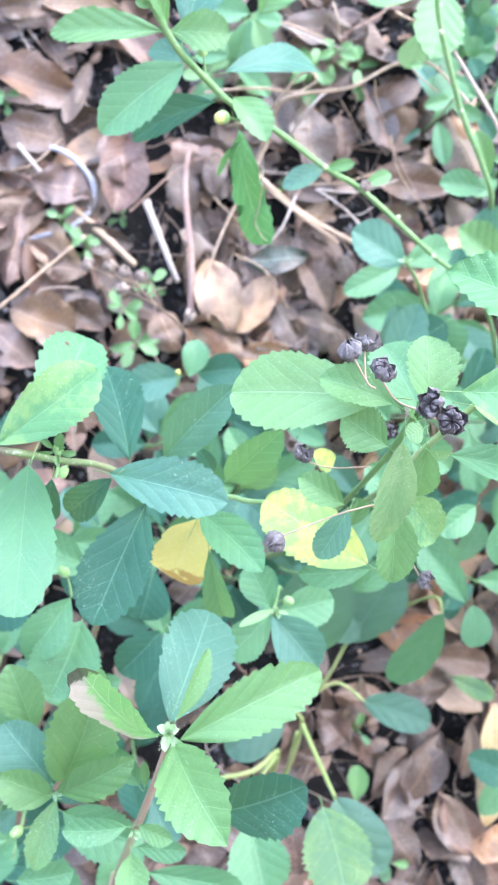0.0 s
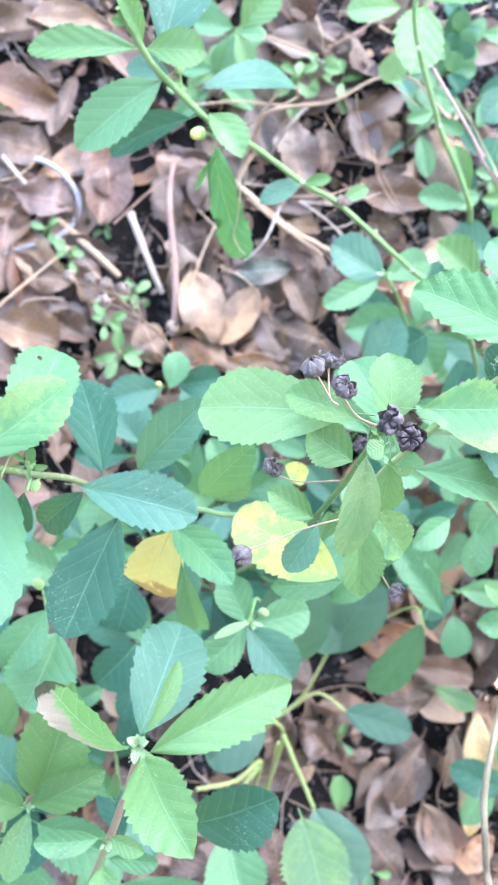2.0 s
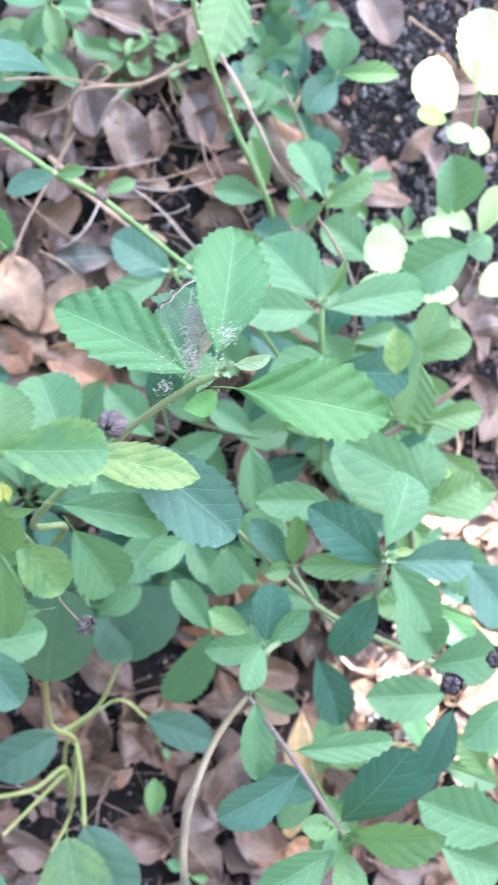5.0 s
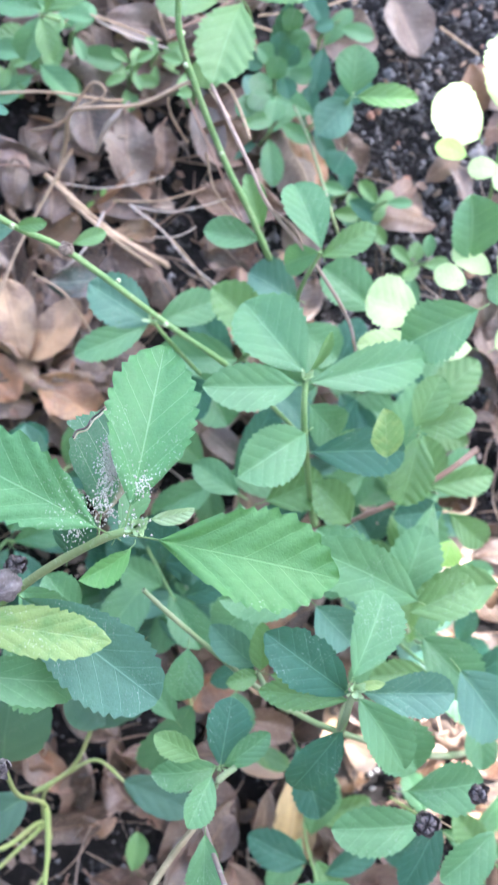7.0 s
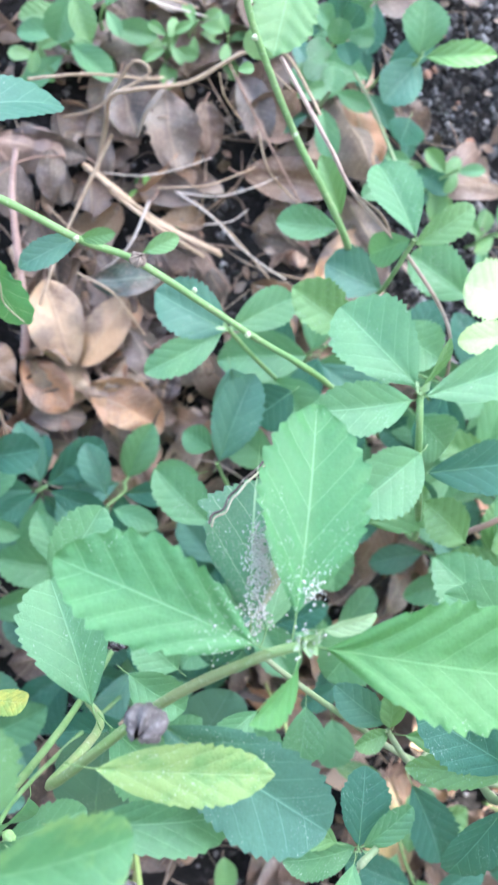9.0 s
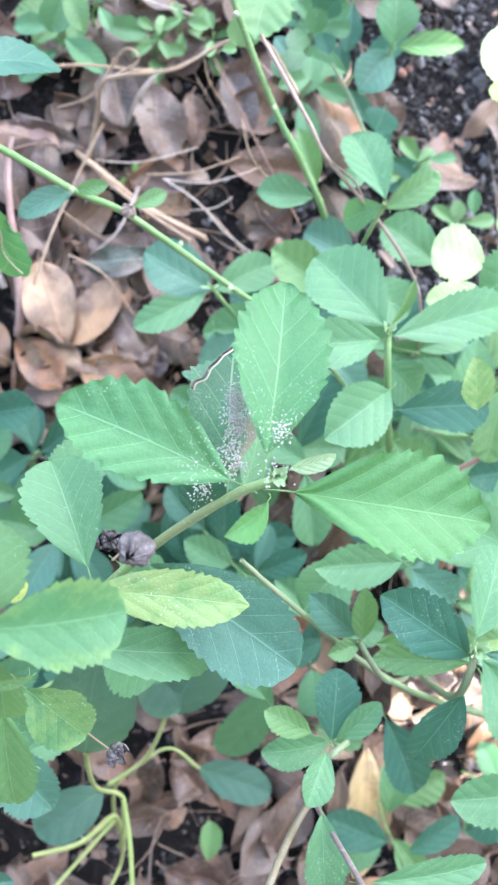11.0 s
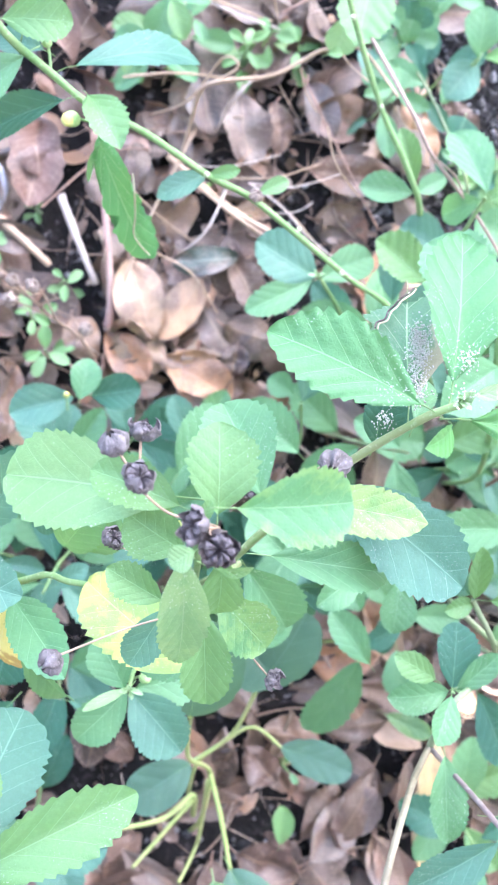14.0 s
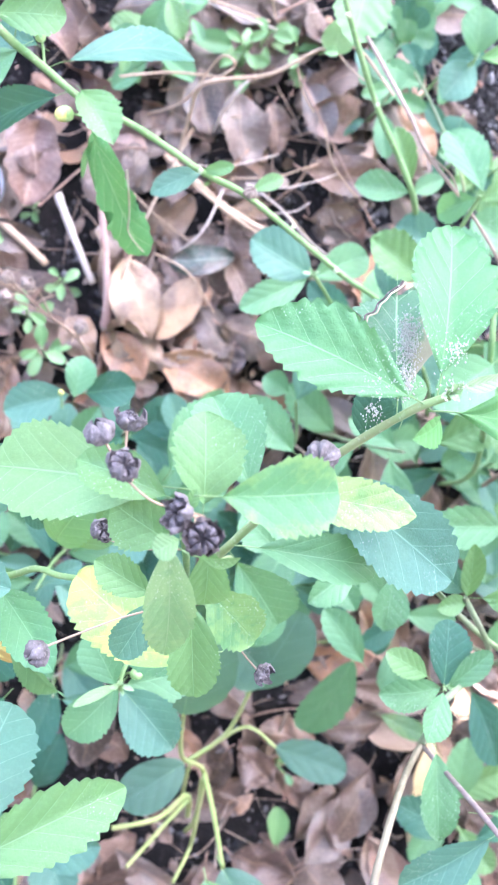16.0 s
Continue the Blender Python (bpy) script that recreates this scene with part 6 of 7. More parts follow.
plant("Z", "dark_seedling", (0.2553, 0.3013, -0.0140), "dense small seedling with dark rounded leaves")
stem("Z", "green", 0.00075, 0.00098, [(0.2332, 0.2762, 0.1100), (0.2553, 0.3013, -0.0140)])
leaf("Z", (0.2324, 0.2745, 0.1100), (0.2323, 0.3061, 0.1400), 0.0169, "dark", 0, 0.05)
leaf("Z", (0.2290, 0.2770, 0.1360), (0.2272, 0.2873, 0.1430), 0.0125, "dark", 0, 0.05)
leaf("Z", (0.2374, 0.2830, 0.1310), (0.2427, 0.2919, 0.1380), 0.0127, "tuft", 0, 0.05)
leaf("Z", (0.2381, 0.2775, 0.1260), (0.2479, 0.2830, 0.1330), 0.0128, "mid", 0, 0.05)
leaf("Z", (0.2285, 0.2720, 0.1160), (0.2166, 0.2602, 0.1230), 0.0130, "tuft", 0, 0.05)
leaf("Z", (0.2341, 0.2714, 0.1210), (0.2373, 0.2566, 0.1280), 0.0129, "dark", 0, 0.05)
leaf("Z", (0.2389, 0.2762, 0.1160), (0.2511, 0.2726, 0.1230), 0.0131, "tuft", 0, 0.05)
leaf("Z", (0.2362, 0.2675, 0.0960), (0.2329, 0.2508, 0.1030), 0.0135, "mid", 0, 0.05)
leaf("Z", (0.2233, 0.2665, 0.0960), (0.2125, 0.2531, 0.1030), 0.0134, "tuft", 0, 0.05)
leaf("Z", (0.2236, 0.2782, 0.1160), (0.2089, 0.2778, 0.1230), 0.0129, "dark", 0, 0.05)
leaf("Z", (0.2337, 0.2917, 0.1360), (0.2346, 0.3016, 0.1430), 0.0125, "tuft", 0, 0.05)
leaf("Z", (0.2245, 0.2705, 0.1410), (0.2138, 0.2762, 0.1480), 0.0124, "mid", 0, 0.05)
leaf("Z", (0.2243, 0.2602, 0.1460), (0.2258, 0.2702, 0.1530), 0.0123, "tuft", 0, 0.05)
leaf("Z", (0.2292, 0.2684, 0.1460), (0.2356, 0.2764, 0.1530), 0.0123, "dark", 0, 0.05)
leaf("Z", (0.2300, 0.2712, 0.0960), (0.2208, 0.2566, 0.1030), 0.0135, "tuft", 0, 0.05)

plant("V", "sunlit_weed", (0.4193, 0.2405, -0.0140), "weed with leaves paled in colour to look sunlit")
stem("V", "green", 0.0009, 0.0013, [(0.3384, 0.2345, 0.1950), (0.3457, 0.2175, 0.1700), (0.3739, 0.2204, 0.1000), (0.4193, 0.2405, -0.0140)])
stem("V", "green", 0.0009, 0.0013, [(0.2816, 0.1202, 0.2400), (0.3398, 0.1397, 0.1500), (0.4133, 0.1642, -0.0140)])
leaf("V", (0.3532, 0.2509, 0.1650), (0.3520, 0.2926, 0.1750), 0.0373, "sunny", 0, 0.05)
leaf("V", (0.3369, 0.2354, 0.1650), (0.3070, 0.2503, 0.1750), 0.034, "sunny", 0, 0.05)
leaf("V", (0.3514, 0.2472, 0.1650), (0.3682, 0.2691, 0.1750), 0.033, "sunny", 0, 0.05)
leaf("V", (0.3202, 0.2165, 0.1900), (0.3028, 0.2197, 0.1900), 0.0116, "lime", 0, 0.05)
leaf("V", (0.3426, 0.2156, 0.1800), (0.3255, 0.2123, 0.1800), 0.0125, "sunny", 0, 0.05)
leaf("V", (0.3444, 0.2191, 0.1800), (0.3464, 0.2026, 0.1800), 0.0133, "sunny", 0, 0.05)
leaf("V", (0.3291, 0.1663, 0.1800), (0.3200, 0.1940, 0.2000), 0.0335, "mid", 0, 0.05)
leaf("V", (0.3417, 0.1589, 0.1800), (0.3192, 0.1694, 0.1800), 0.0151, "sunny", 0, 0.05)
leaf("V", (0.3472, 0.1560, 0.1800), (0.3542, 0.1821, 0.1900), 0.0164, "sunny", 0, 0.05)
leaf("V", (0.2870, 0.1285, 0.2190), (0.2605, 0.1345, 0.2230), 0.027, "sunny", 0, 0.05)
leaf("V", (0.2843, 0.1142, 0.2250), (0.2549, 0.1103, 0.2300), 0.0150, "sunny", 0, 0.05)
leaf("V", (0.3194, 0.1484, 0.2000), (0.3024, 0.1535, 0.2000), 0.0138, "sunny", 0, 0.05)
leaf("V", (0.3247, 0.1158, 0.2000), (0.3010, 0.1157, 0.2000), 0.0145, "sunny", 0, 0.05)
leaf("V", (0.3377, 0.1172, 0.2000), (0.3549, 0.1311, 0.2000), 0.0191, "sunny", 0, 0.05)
leaf("V", (0.3647, 0.1601, 0.1600), (0.3499, 0.1487, 0.1600), 0.0206, "mid", 0, 0.05)

plant("E", "pale_seedling", (0.1154, 0.3376, -0.0140), "small seedling with fresh pale green leaves on the litter")
stem("E", "green", 0.0007, 0.0009, [(0.0968, 0.2956, 0.1050), (0.1053, 0.3122, 0.0600), (0.1154, 0.3376, -0.0140)])
leaf("E", (0.0991, 0.2973, 0.1050), (0.1211, 0.3208, 0.1150), 0.0264, "light", 0, 0.05)
leaf("E", (0.0969, 0.2941, 0.1050), (0.1052, 0.2721, 0.1000), 0.0148, "light", 0, 0.05)
leaf("E", (0.0959, 0.2986, 0.0950), (0.0883, 0.2762, 0.0850), 0.0188, "mid", 0, 0.05)
leaf("E", (0.0966, 0.3048, 0.0900), (0.0706, 0.3094, 0.0850), 0.0211, "mid", 0, 0.05)

# seedlings in the litter
bush("litter_seedling", (0.1523, 0.2987, -0.0120), 0.05, 8, 0.018, ('light', 'light', 'wan'), 1, "tiny seedling with fresh mint-green leaves on the litter")
bush("litter_seedling", (0.1689, 0.3102, -0.0120), 0.05, 7, 0.018, ('light', 'light', 'wan'), 2, "tiny seedling with fresh mint-green leaves on the litter")
bush("litter_seedling", (0.1884, 0.3057, -0.0120), 0.04, 6, 0.016, ('light', 'light', 'wan'), 3, "tiny seedling with fresh mint-green leaves on the litter")
bush("litter_seedling", (0.1137, 0.3117, -0.0120), 0.06, 5, 0.03, ('mid', 'light'), 4, "tiny seedling with fresh mint-green leaves on the litter")
bush("litter_seedling", (-0.0253, 0.1838, -0.0120), 0.04, 6, 0.012, ('light', 'light', 'wan'), 5, "tiny seedling with fresh mint-green leaves on the litter")
bush("litter_seedling", (-0.0095, 0.1636, -0.0120), 0.06, 6, 0.012, ('light', 'light', 'wan'), 6, "tiny seedling with fresh mint-green leaves on the litter")
bush("litter_seedling", (0.0155, 0.1924, -0.0120), 0.02, 4, 0.01, ('light', 'light', 'wan'), 7, "tiny seedling with fresh mint-green leaves on the litter")
bush("litter_seedling", (0.0156, 0.1202, -0.0120), 0.05, 6, 0.014, ('light', 'light', 'wan'), 8, "tiny seedling with fresh mint-green leaves on the litter")
bush("litter_seedling", (0.0255, 0.0948, -0.0120), 0.06, 6, 0.018, ('light', 'light', 'wan'), 9, "tiny seedling with fresh mint-green leaves on the litter")
bush("litter_seedling", (0.0365, 0.1405, -0.0120), 0.05, 5, 0.012, ('light', 'light', 'wan'), 10, "tiny seedling with fresh mint-green leaves on the litter")
bush("litter_seedling", (0.0923, 0.2951, -0.0120), 0.07, 6, 0.03, ('mid', 'light'), 11, "tiny seedling with fresh mint-green leaves on the litter")
bush("litter_seedling", (0.0759, 0.2899, -0.0120), 0.05, 6, 0.018, ('light', 'light', 'wan'), 12, "tiny seedling with fresh mint-green leaves on the litter")
bush("litter_seedling", (0.1381, 0.2179, -0.0120), 0.02, 4, 0.01, ('lime', 'light'), 13, "tiny seedling with fresh mint-green leaves on the litter")
bush("litter_seedling", (0.1631, 0.2025, -0.0120), 0.015, 5, 0.008, ('mid', 'light'), 14, "tiny seedling with fresh mint-green leaves on the litter")
bush("litter_seedling", (0.2801, 0.3324, -0.0120), 0.08, 6, 0.03, ('mid', 'dark'), 15, "tiny seedling with fresh mint-green leaves on the litter")
bush("litter_seedling", (0.2447, 0.2676, -0.0120), 0.08, 6, 0.03, ('mid', 'blue'), 16, "tiny seedling with fresh mint-green leaves on the litter")
bush("litter_seedling", (0.2751, 0.2778, -0.0120), 0.09, 5, 0.03, ('mid', 'dark'), 17, "tiny seedling with fresh mint-green leaves on the litter")
bush("litter_seedling", (0.3155, 0.2190, -0.0120), 0.09, 8, 0.02, ('mid', 'light'), 18, "tiny seedling with fresh mint-green leaves on the litter")
bush("litter_seedling", (0.2960, 0.2262, -0.0120), 0.07, 6, 0.026, ('dark', 'mid'), 19, "tiny seedling with fresh mint-green leaves on the litter")
bush("litter_seedling", (0.3557, 0.1886, -0.0120), 0.06, 6, 0.022, ('mid', 'light'), 20, "tiny seedling with fresh mint-green leaves on the litter")
bush("litter_seedling", (-0.0659, 0.2682, -0.0120), 0.04, 5, 0.012, ('light', 'light', 'wan'), 21, "tiny seedling with fresh mint-green leaves on the litter")
bush("litter_seedling", (0.1888, -0.1820, -0.0120), 0.03, 3, 0.012, ('mid', 'light'), 22, "tiny seedling with fresh mint-green leaves on the litter")
bush("litter_seedling", (0.2093, -0.2752, -0.0120), 0.03, 4, 0.02, ('mid', 'light'), 23, "tiny seedling with fresh mint-green leaves on the litter")
bush("litter_seedling", (0.1002, 0.3217, -0.0120), 0.07, 6, 0.03, ('mid', 'light'), 24, "tiny seedling with fresh mint-green leaves on the litter")


# ---- fallen leaves and twigs on the ground ----
dry_leaf((0.0156, 0.2192, 0.0120), -99, 0.0567, 0.0372, "pink", 1)
dry_leaf((-0.0445, 0.2819, 0.0100), -9, 0.0603, 0.0354, "brown", 2)
dry_leaf((-0.0261, 0.2070, 0.0120), -13, 0.0449, 0.0321, "pink", 3)
dry_leaf((-0.0147, 0.2752, 0.0160), -111, 0.0501, 0.0152, "brown", 4)
dry_leaf((-0.0590, 0.1637, 0.0100), -99, 0.0557, 0.0263, "pink", 5)
dry_leaf((-0.0391, 0.1122, 0.0100), -19, 0.0478, 0.0366, "tan", 6)
dry_leaf((-0.0605, 0.0940, 0.0080), -40, 0.0437, 0.0318, "pink", 7)
dry_leaf((-0.0105, 0.1162, 0.0100), -29, 0.0337, 0.0225, "brown", 8)
dry_leaf((0.0857, 0.1329, 0.0160), -72, 0.0561, 0.0334, "tan", 9)
dry_leaf((0.1119, 0.1283, 0.0120), -125, 0.0514, 0.0255, "tan", 10)
dry_leaf((0.1566, 0.1438, 0.0140), -64, 0.0448, 0.0241, "tan", 11)
dry_leaf((0.1613, 0.1115, 0.0080), -18, 0.0418, 0.0309, "brown", 12)
dry_leaf((0.1206, 0.0874, 0.0100), -9, 0.0429, 0.0289, "pink", 13)
dry_leaf((0.0853, 0.0982, 0.0100), -29, 0.0401, 0.0262, "tan", 14)
dry_leaf((0.0484, 0.1064, 0.0100), -60, 0.0325, 0.0260, "tan", 15)
dry_leaf((0.1539, 0.2509, 0.0140), -82, 0.0492, 0.0350, "mauve", 16)
dry_leaf((0.1762, 0.2522, 0.0140), -88, 0.0369, 0.0176, "brown", 17)
dry_leaf((0.2325, 0.2237, 0.0120), -5, 0.0671, 0.0280, "brown", 18)
dry_leaf((0.2707, 0.2497, 0.0140), -61, 0.0556, 0.0377, "tan", 19)
dry_leaf((0.2055, 0.2653, 0.0120), -70, 0.0457, 0.0237, "mauve", 20)
dry_leaf((0.0708, 0.2379, 0.0080), -17, 0.0413, 0.0289, "pink", 21)
dry_leaf((0.0605, 0.2124, 0.0080), -70, 0.0411, 0.0255, "brown", 22)
dry_leaf((0.0253, 0.3114, 0.0100), -59, 0.0491, 0.0237, "pink", 23)
dry_leaf((-0.0509, 0.3338, 0.0100), -6, 0.0443, 0.0242, "brown", 24)
dry_leaf((-0.0112, 0.3368, 0.0120), -1, 0.0608, 0.0243, "tan", 25)
dry_leaf((-0.0463, 0.2458, 0.0080), -18, 0.0482, 0.0322, "brown", 26)
dry_leaf((-0.0122, 0.1823, 0.0080), -39, 0.0283, 0.0202, "mauve", 27)
dry_leaf((0.2023, 0.1147, 0.0080), -38, 0.0380, 0.0253, "pink", 28)
dry_leaf((0.1361, 0.1154, 0.0060), -59, 0.0375, 0.0250, "mauve", 29)
dry_leaf((0.1272, 0.1602, 0.0200), 7, 0.0450, 0.0205, "teal", 30)
dry_leaf((0.2272, -0.2204, 0.0120), 45, 0.0662, 0.0339, "mauve", 31)
dry_leaf((0.2603, -0.2508, 0.0120), -62, 0.0499, 0.0308, "tan", 32)
dry_leaf((0.2689, -0.1981, 0.0180), -103, 0.0398, 0.0149, "tan", 33)
dry_leaf((0.2888, -0.2089, 0.0120), -96, 0.0924, 0.0330, "cream", 34)
dry_leaf((0.1923, -0.1607, 0.0080), -12, 0.0414, 0.0240, "brown", 35)
dry_leaf((0.2605, -0.1331, 0.0120), -13, 0.0587, 0.0235, "brown", 36)
dry_leaf((0.2377, -0.1548, 0.0080), 8, 0.0461, 0.0234, "brown", 37)
dry_leaf((0.2174, -0.2649, 0.0080), -50, 0.0497, 0.0315, "brown", 38)
dry_leaf((0.2891, -0.2668, 0.0120), 36, 0.0377, 0.0251, "tan", 39)
dry_leaf((0.2700, -0.2882, 0.0120), -70, 0.0416, 0.0250, "mauve", 40)
dry_leaf((0.1715, -0.1808, 0.0060), -50, 0.0331, 0.0248, "brown", 41)
dry_leaf((0.1418, -0.2645, 0.0060), -80, 0.0408, 0.0270, "brown", 42)
dry_leaf((0.2929, 0.3431, 0.0140), -2, 0.0567, 0.0359, "brown", 43)
dry_leaf((0.3415, 0.3574, 0.0160), -59, 0.0459, 0.0352, "mauve", 44)
dry_leaf((0.1286, 0.2660, 0.0100), -77, 0.0416, 0.0289, "mauve", 45)
dry_leaf((0.2743, 0.2542, 0.0140), -65, 0.0489, 0.0339, "tan", 46)
dry_leaf((0.1232, 0.0845, 0.0120), -32, 0.0469, 0.0325, "tan", 47)
dry_leaf((0.2727, 0.2965, 0.0100), -76, 0.0416, 0.0227, "pink", 48)
dry_leaf((0.3063, 0.2664, 0.0100), -54, 0.0382, 0.0267, "brown", 49)
dry_leaf((0.3446, 0.2240, 0.0120), -4, 0.0578, 0.0193, "brown", 50)
dry_leaf((0.1605, 0.3374, 0.0100), 3, 0.0548, 0.0256, "mauve", 51)
dry_leaf((0.0823, 0.2208, 0.0200), -87, 0.0316, 0.0175, "brown", 52)
dry_leaf((0.2498, 0.0234, 0.0100), -94, 0.0456, 0.0249, "tan", 53)
dry_leaf((0.2376, -0.2104, 0.0100), 59, 0.0574, 0.0287, "brown", 54)
dry_leaf((0.2638, -0.2529, 0.0100), -59, 0.0454, 0.0289, "mauve", 55)
dry_leaf((0.3404, -0.1530, 0.0100), -21, 0.0297, 0.0255, "mauve", 56)
dry_leaf((0.4287, -0.2081, 0.0100), -68, 0.0392, 0.0348, "tan", 57)
dry_leaf((0.1465, -0.1266, 0.0080), -41, 0.0520, 0.0320, "brown", 58)
dry_leaf((0.1771, -0.2477, 0.0080), -23, 0.0483, 0.0322, "brown", 59)
dry_leaf((0.3788, -0.2821, 0.0100), -9, 0.0556, 0.0257, "brown", 60)
dry_leaf((0.0147, 0.2314, 0.0120), -79, 0.0409, 0.0335, "pink", 61)
dry_leaf((0.1265, 0.0788, 0.0100), -28, 0.0499, 0.0345, "tan", 62)
dry_leaf((0.0767, 0.0962, 0.0100), -49, 0.0417, 0.0265, "tan", 63)
dry_leaf((0.1497, 0.0952, 0.0080), -99, 0.0232, 0.0194, "brown", 64)
twig([(0.1090, 0.2223, 0.0300), (0.1139, 0.2401, 0.0600), (0.1159, 0.2440, 0.1000), (0.1282, 0.2421, 0.1200), (0.1541, 0.2454, 0.1250), (0.1782, 0.2581, 0.1300), (0.1879, 0.2586, 0.1360), (0.1942, 0.2575, 0.1420), (0.2003, 0.2497, 0.1520), (0.2042, 0.2311, 0.1700), (0.2060, 0.2129, 0.1900)], 0.00135, 0.0007, "tan", "dry tan vine looping over the leaf litter", "vine", "vine")
twig([(0.1879, 0.2586, 0.1360), (0.1941, 0.2469, 0.1420), (0.2019, 0.2354, 0.1500)], 0.0006, 0.0004, "tan", "dry tan vine looping over the leaf litter", "vine", "vine")
twig([(0.1159, 0.2447, 0.1000), (0.1348, 0.2518, 0.1150), (0.1268, 0.2589, 0.1100), (0.1119, 0.2518, 0.0600), (0.0900, 0.2555, 0.0200)], 0.0009, 0.0007, "tan", "dry tan vine looping over the leaf litter", "vine", "vine")
twig([(0.1177, 0.2380, 0.0500), (0.1033, 0.2107, 0.0400), (0.0867, 0.1766, 0.0300), (0.0738, 0.1420, 0.0200), (0.0706, 0.1353, 0.0120)], 0.0011, 0.0009, "tan", "dry tan vine looping over the leaf litter", "vine", "vine")
twig([(0.0625, 0.2340, 0.0300), (0.0598, 0.2076, 0.0300), (0.0627, 0.1716, 0.0300), (0.0657, 0.1336, 0.0200), (0.0647, 0.1150, 0.0100)], 0.0015, 0.0032, "pink", "long reddish brown root lying over the litter", "root", "root")
twig([(0.0325, 0.1986, 0.0220), (0.0435, 0.1713, 0.0200), (0.0564, 0.1422, 0.0160)], 0.0029, 0.002, "pale", "bleached straight stick lying on the soil", "stick", "stick")
twig([(-0.0570, 0.2349, 0.0200), (-0.0378, 0.2138, 0.0140)], 0.0018, 0.0014, "pale", "bleached straight stick lying on the soil", "stick", "stick")
twig([(-0.0196, 0.1941, 0.0140), (0.0018, 0.1756, 0.0140), (0.0259, 0.1543, 0.0120)], 0.0029, 0.0024, "tan", "bleached straight stick lying on the soil", "stick", "stick")
twig([(-0.0700, 0.1151, 0.0300), (-0.0402, 0.1420, 0.0300), (-0.0098, 0.1694, 0.0300)], 0.0012, 0.001, "tan", "bleached straight stick lying on the soil", "stick", "stick")
twig([(-0.0459, 0.2371, 0.0120), (-0.0242, 0.2321, 0.0160), (-0.0063, 0.2142, 0.0180), (-0.0043, 0.1967, 0.0160), (-0.0180, 0.1805, 0.0140), (-0.0454, 0.1710, 0.0120), (-0.0610, 0.1637, 0.0100)], 0.002, 0.002, "grey", "thin grey looped cord lying on the soil", "cord", "cord")
twig([(0.1164, 0.2112, 0.0300), (0.1423, 0.1917, 0.0280), (0.1735, 0.1744, 0.0200)], 0.0014, 0.0011, "tan", "bleached straight stick lying on the soil", "stick", "stick")
twig([(0.1398, 0.2054, 0.0300), (0.1274, 0.1783, 0.0300), (0.1106, 0.1637, 0.0200)], 0.0009, 0.0007, "pale", "thin dry twig lying on the leaf litter")
twig([(0.0962, 0.1632, 0.0200), (0.1180, 0.1505, 0.0250), (0.1371, 0.1269, 0.0120)], 0.0007, 0.0006, "tan", "thin dry twig lying on the leaf litter")
twig([(0.1794, 0.2207, 0.2350), (0.1981, 0.1848, 0.2400), (0.2088, 0.1691, 0.2350), (0.2360, 0.1469, 0.2200), (0.2553, 0.1251, 0.2100), (0.2632, 0.1103, 0.2000), (0.2987, 0.0970, 0.1000), (0.3283, 0.1033, 0.0000)], 0.0009, 0.0008, "mauve", "thin dry twig lying on the leaf litter")
twig([(0.2101, 0.1680, 0.2350), (0.2219, 0.1615, 0.2300), (0.2276, 0.1542, 0.2250)], 0.0006, 0.0004, "mauve", "thin dry twig lying on the leaf litter")
twig([(0.3087, 0.0651, 0.2500), (0.2938, 0.0534, 0.2500), (0.2780, 0.0406, 0.2400), (0.2638, 0.0244, 0.2000), (0.3199, 0.0076, 0.0200)], 0.0015, 0.0012, "brown", "thin dry twig lying on the leaf litter")
twig([(0.1010, 0.2257, 0.0300), (0.1244, 0.2073, 0.0300), (0.1540, 0.1908, 0.0200), (0.1844, 0.1782, 0.0140)], 0.0016, 0.0013, "tan", "thin dry twig lying on the leaf litter")
twig([(0.2009, 0.2414, 0.0600), (0.2091, 0.2206, 0.0500), (0.2337, 0.2077, 0.0200)], 0.0007, 0.0005, "tan", "thin dry twig lying on the leaf litter")
twig([(0.3089, 0.0293, 0.0500), (0.3367, 0.0072, 0.0400), (0.3615, -0.0140, 0.0200)], 0.0013, 0.001, "tan", "thin dry twig lying on the leaf litter")
twig([(0.3548, 0.0251, 0.0600), (0.3860, 0.0209, 0.0600), (0.3977, 0.0331, 0.0500), (0.4087, 0.0499, 0.0200)], 0.0014, 0.0011, "tan", "thin dry twig lying on the leaf litter")
twig([(0.0712, 0.2674, 0.0500), (0.1038, 0.2683, 0.0600), (0.1367, 0.2674, 0.0600), (0.1471, 0.2719, 0.0500)], 0.0009, 0.0007, "tan", "thin dry twig lying on the leaf litter")
twig([(0.1026, 0.3160, 0.0300), (0.1205, 0.3266, 0.0400), (0.1712, 0.3241, 0.0200)], 0.0008, 0.0006, "tan", "thin dry twig lying on the leaf litter")
twig([(0.2342, 0.3452, 0.0300), (0.2686, 0.3496, 0.0400), (0.3010, 0.3676, 0.0300)], 0.0008, 0.0007, "tan", "thin dry twig lying on the leaf litter")
twig([(0.3618, 0.3540, 0.0300), (0.3949, 0.3433, 0.0200)], 0.0012, 0.0009, "tan", "thin dry twig lying on the leaf litter")
twig([(0.1505, 0.2614, 0.0800), (0.1372, 0.2489, 0.0700), (0.1328, 0.2433, 0.0300)], 0.0009, 0.0007, "pale", "thin dry twig lying on the leaf litter")
twig([(0.1883, 0.2889, 0.0300), (0.2136, 0.2402, 0.0300), (0.2470, 0.1858, 0.0200)], 0.0008, 0.0006, "brown", "thin dry twig lying on the leaf litter")
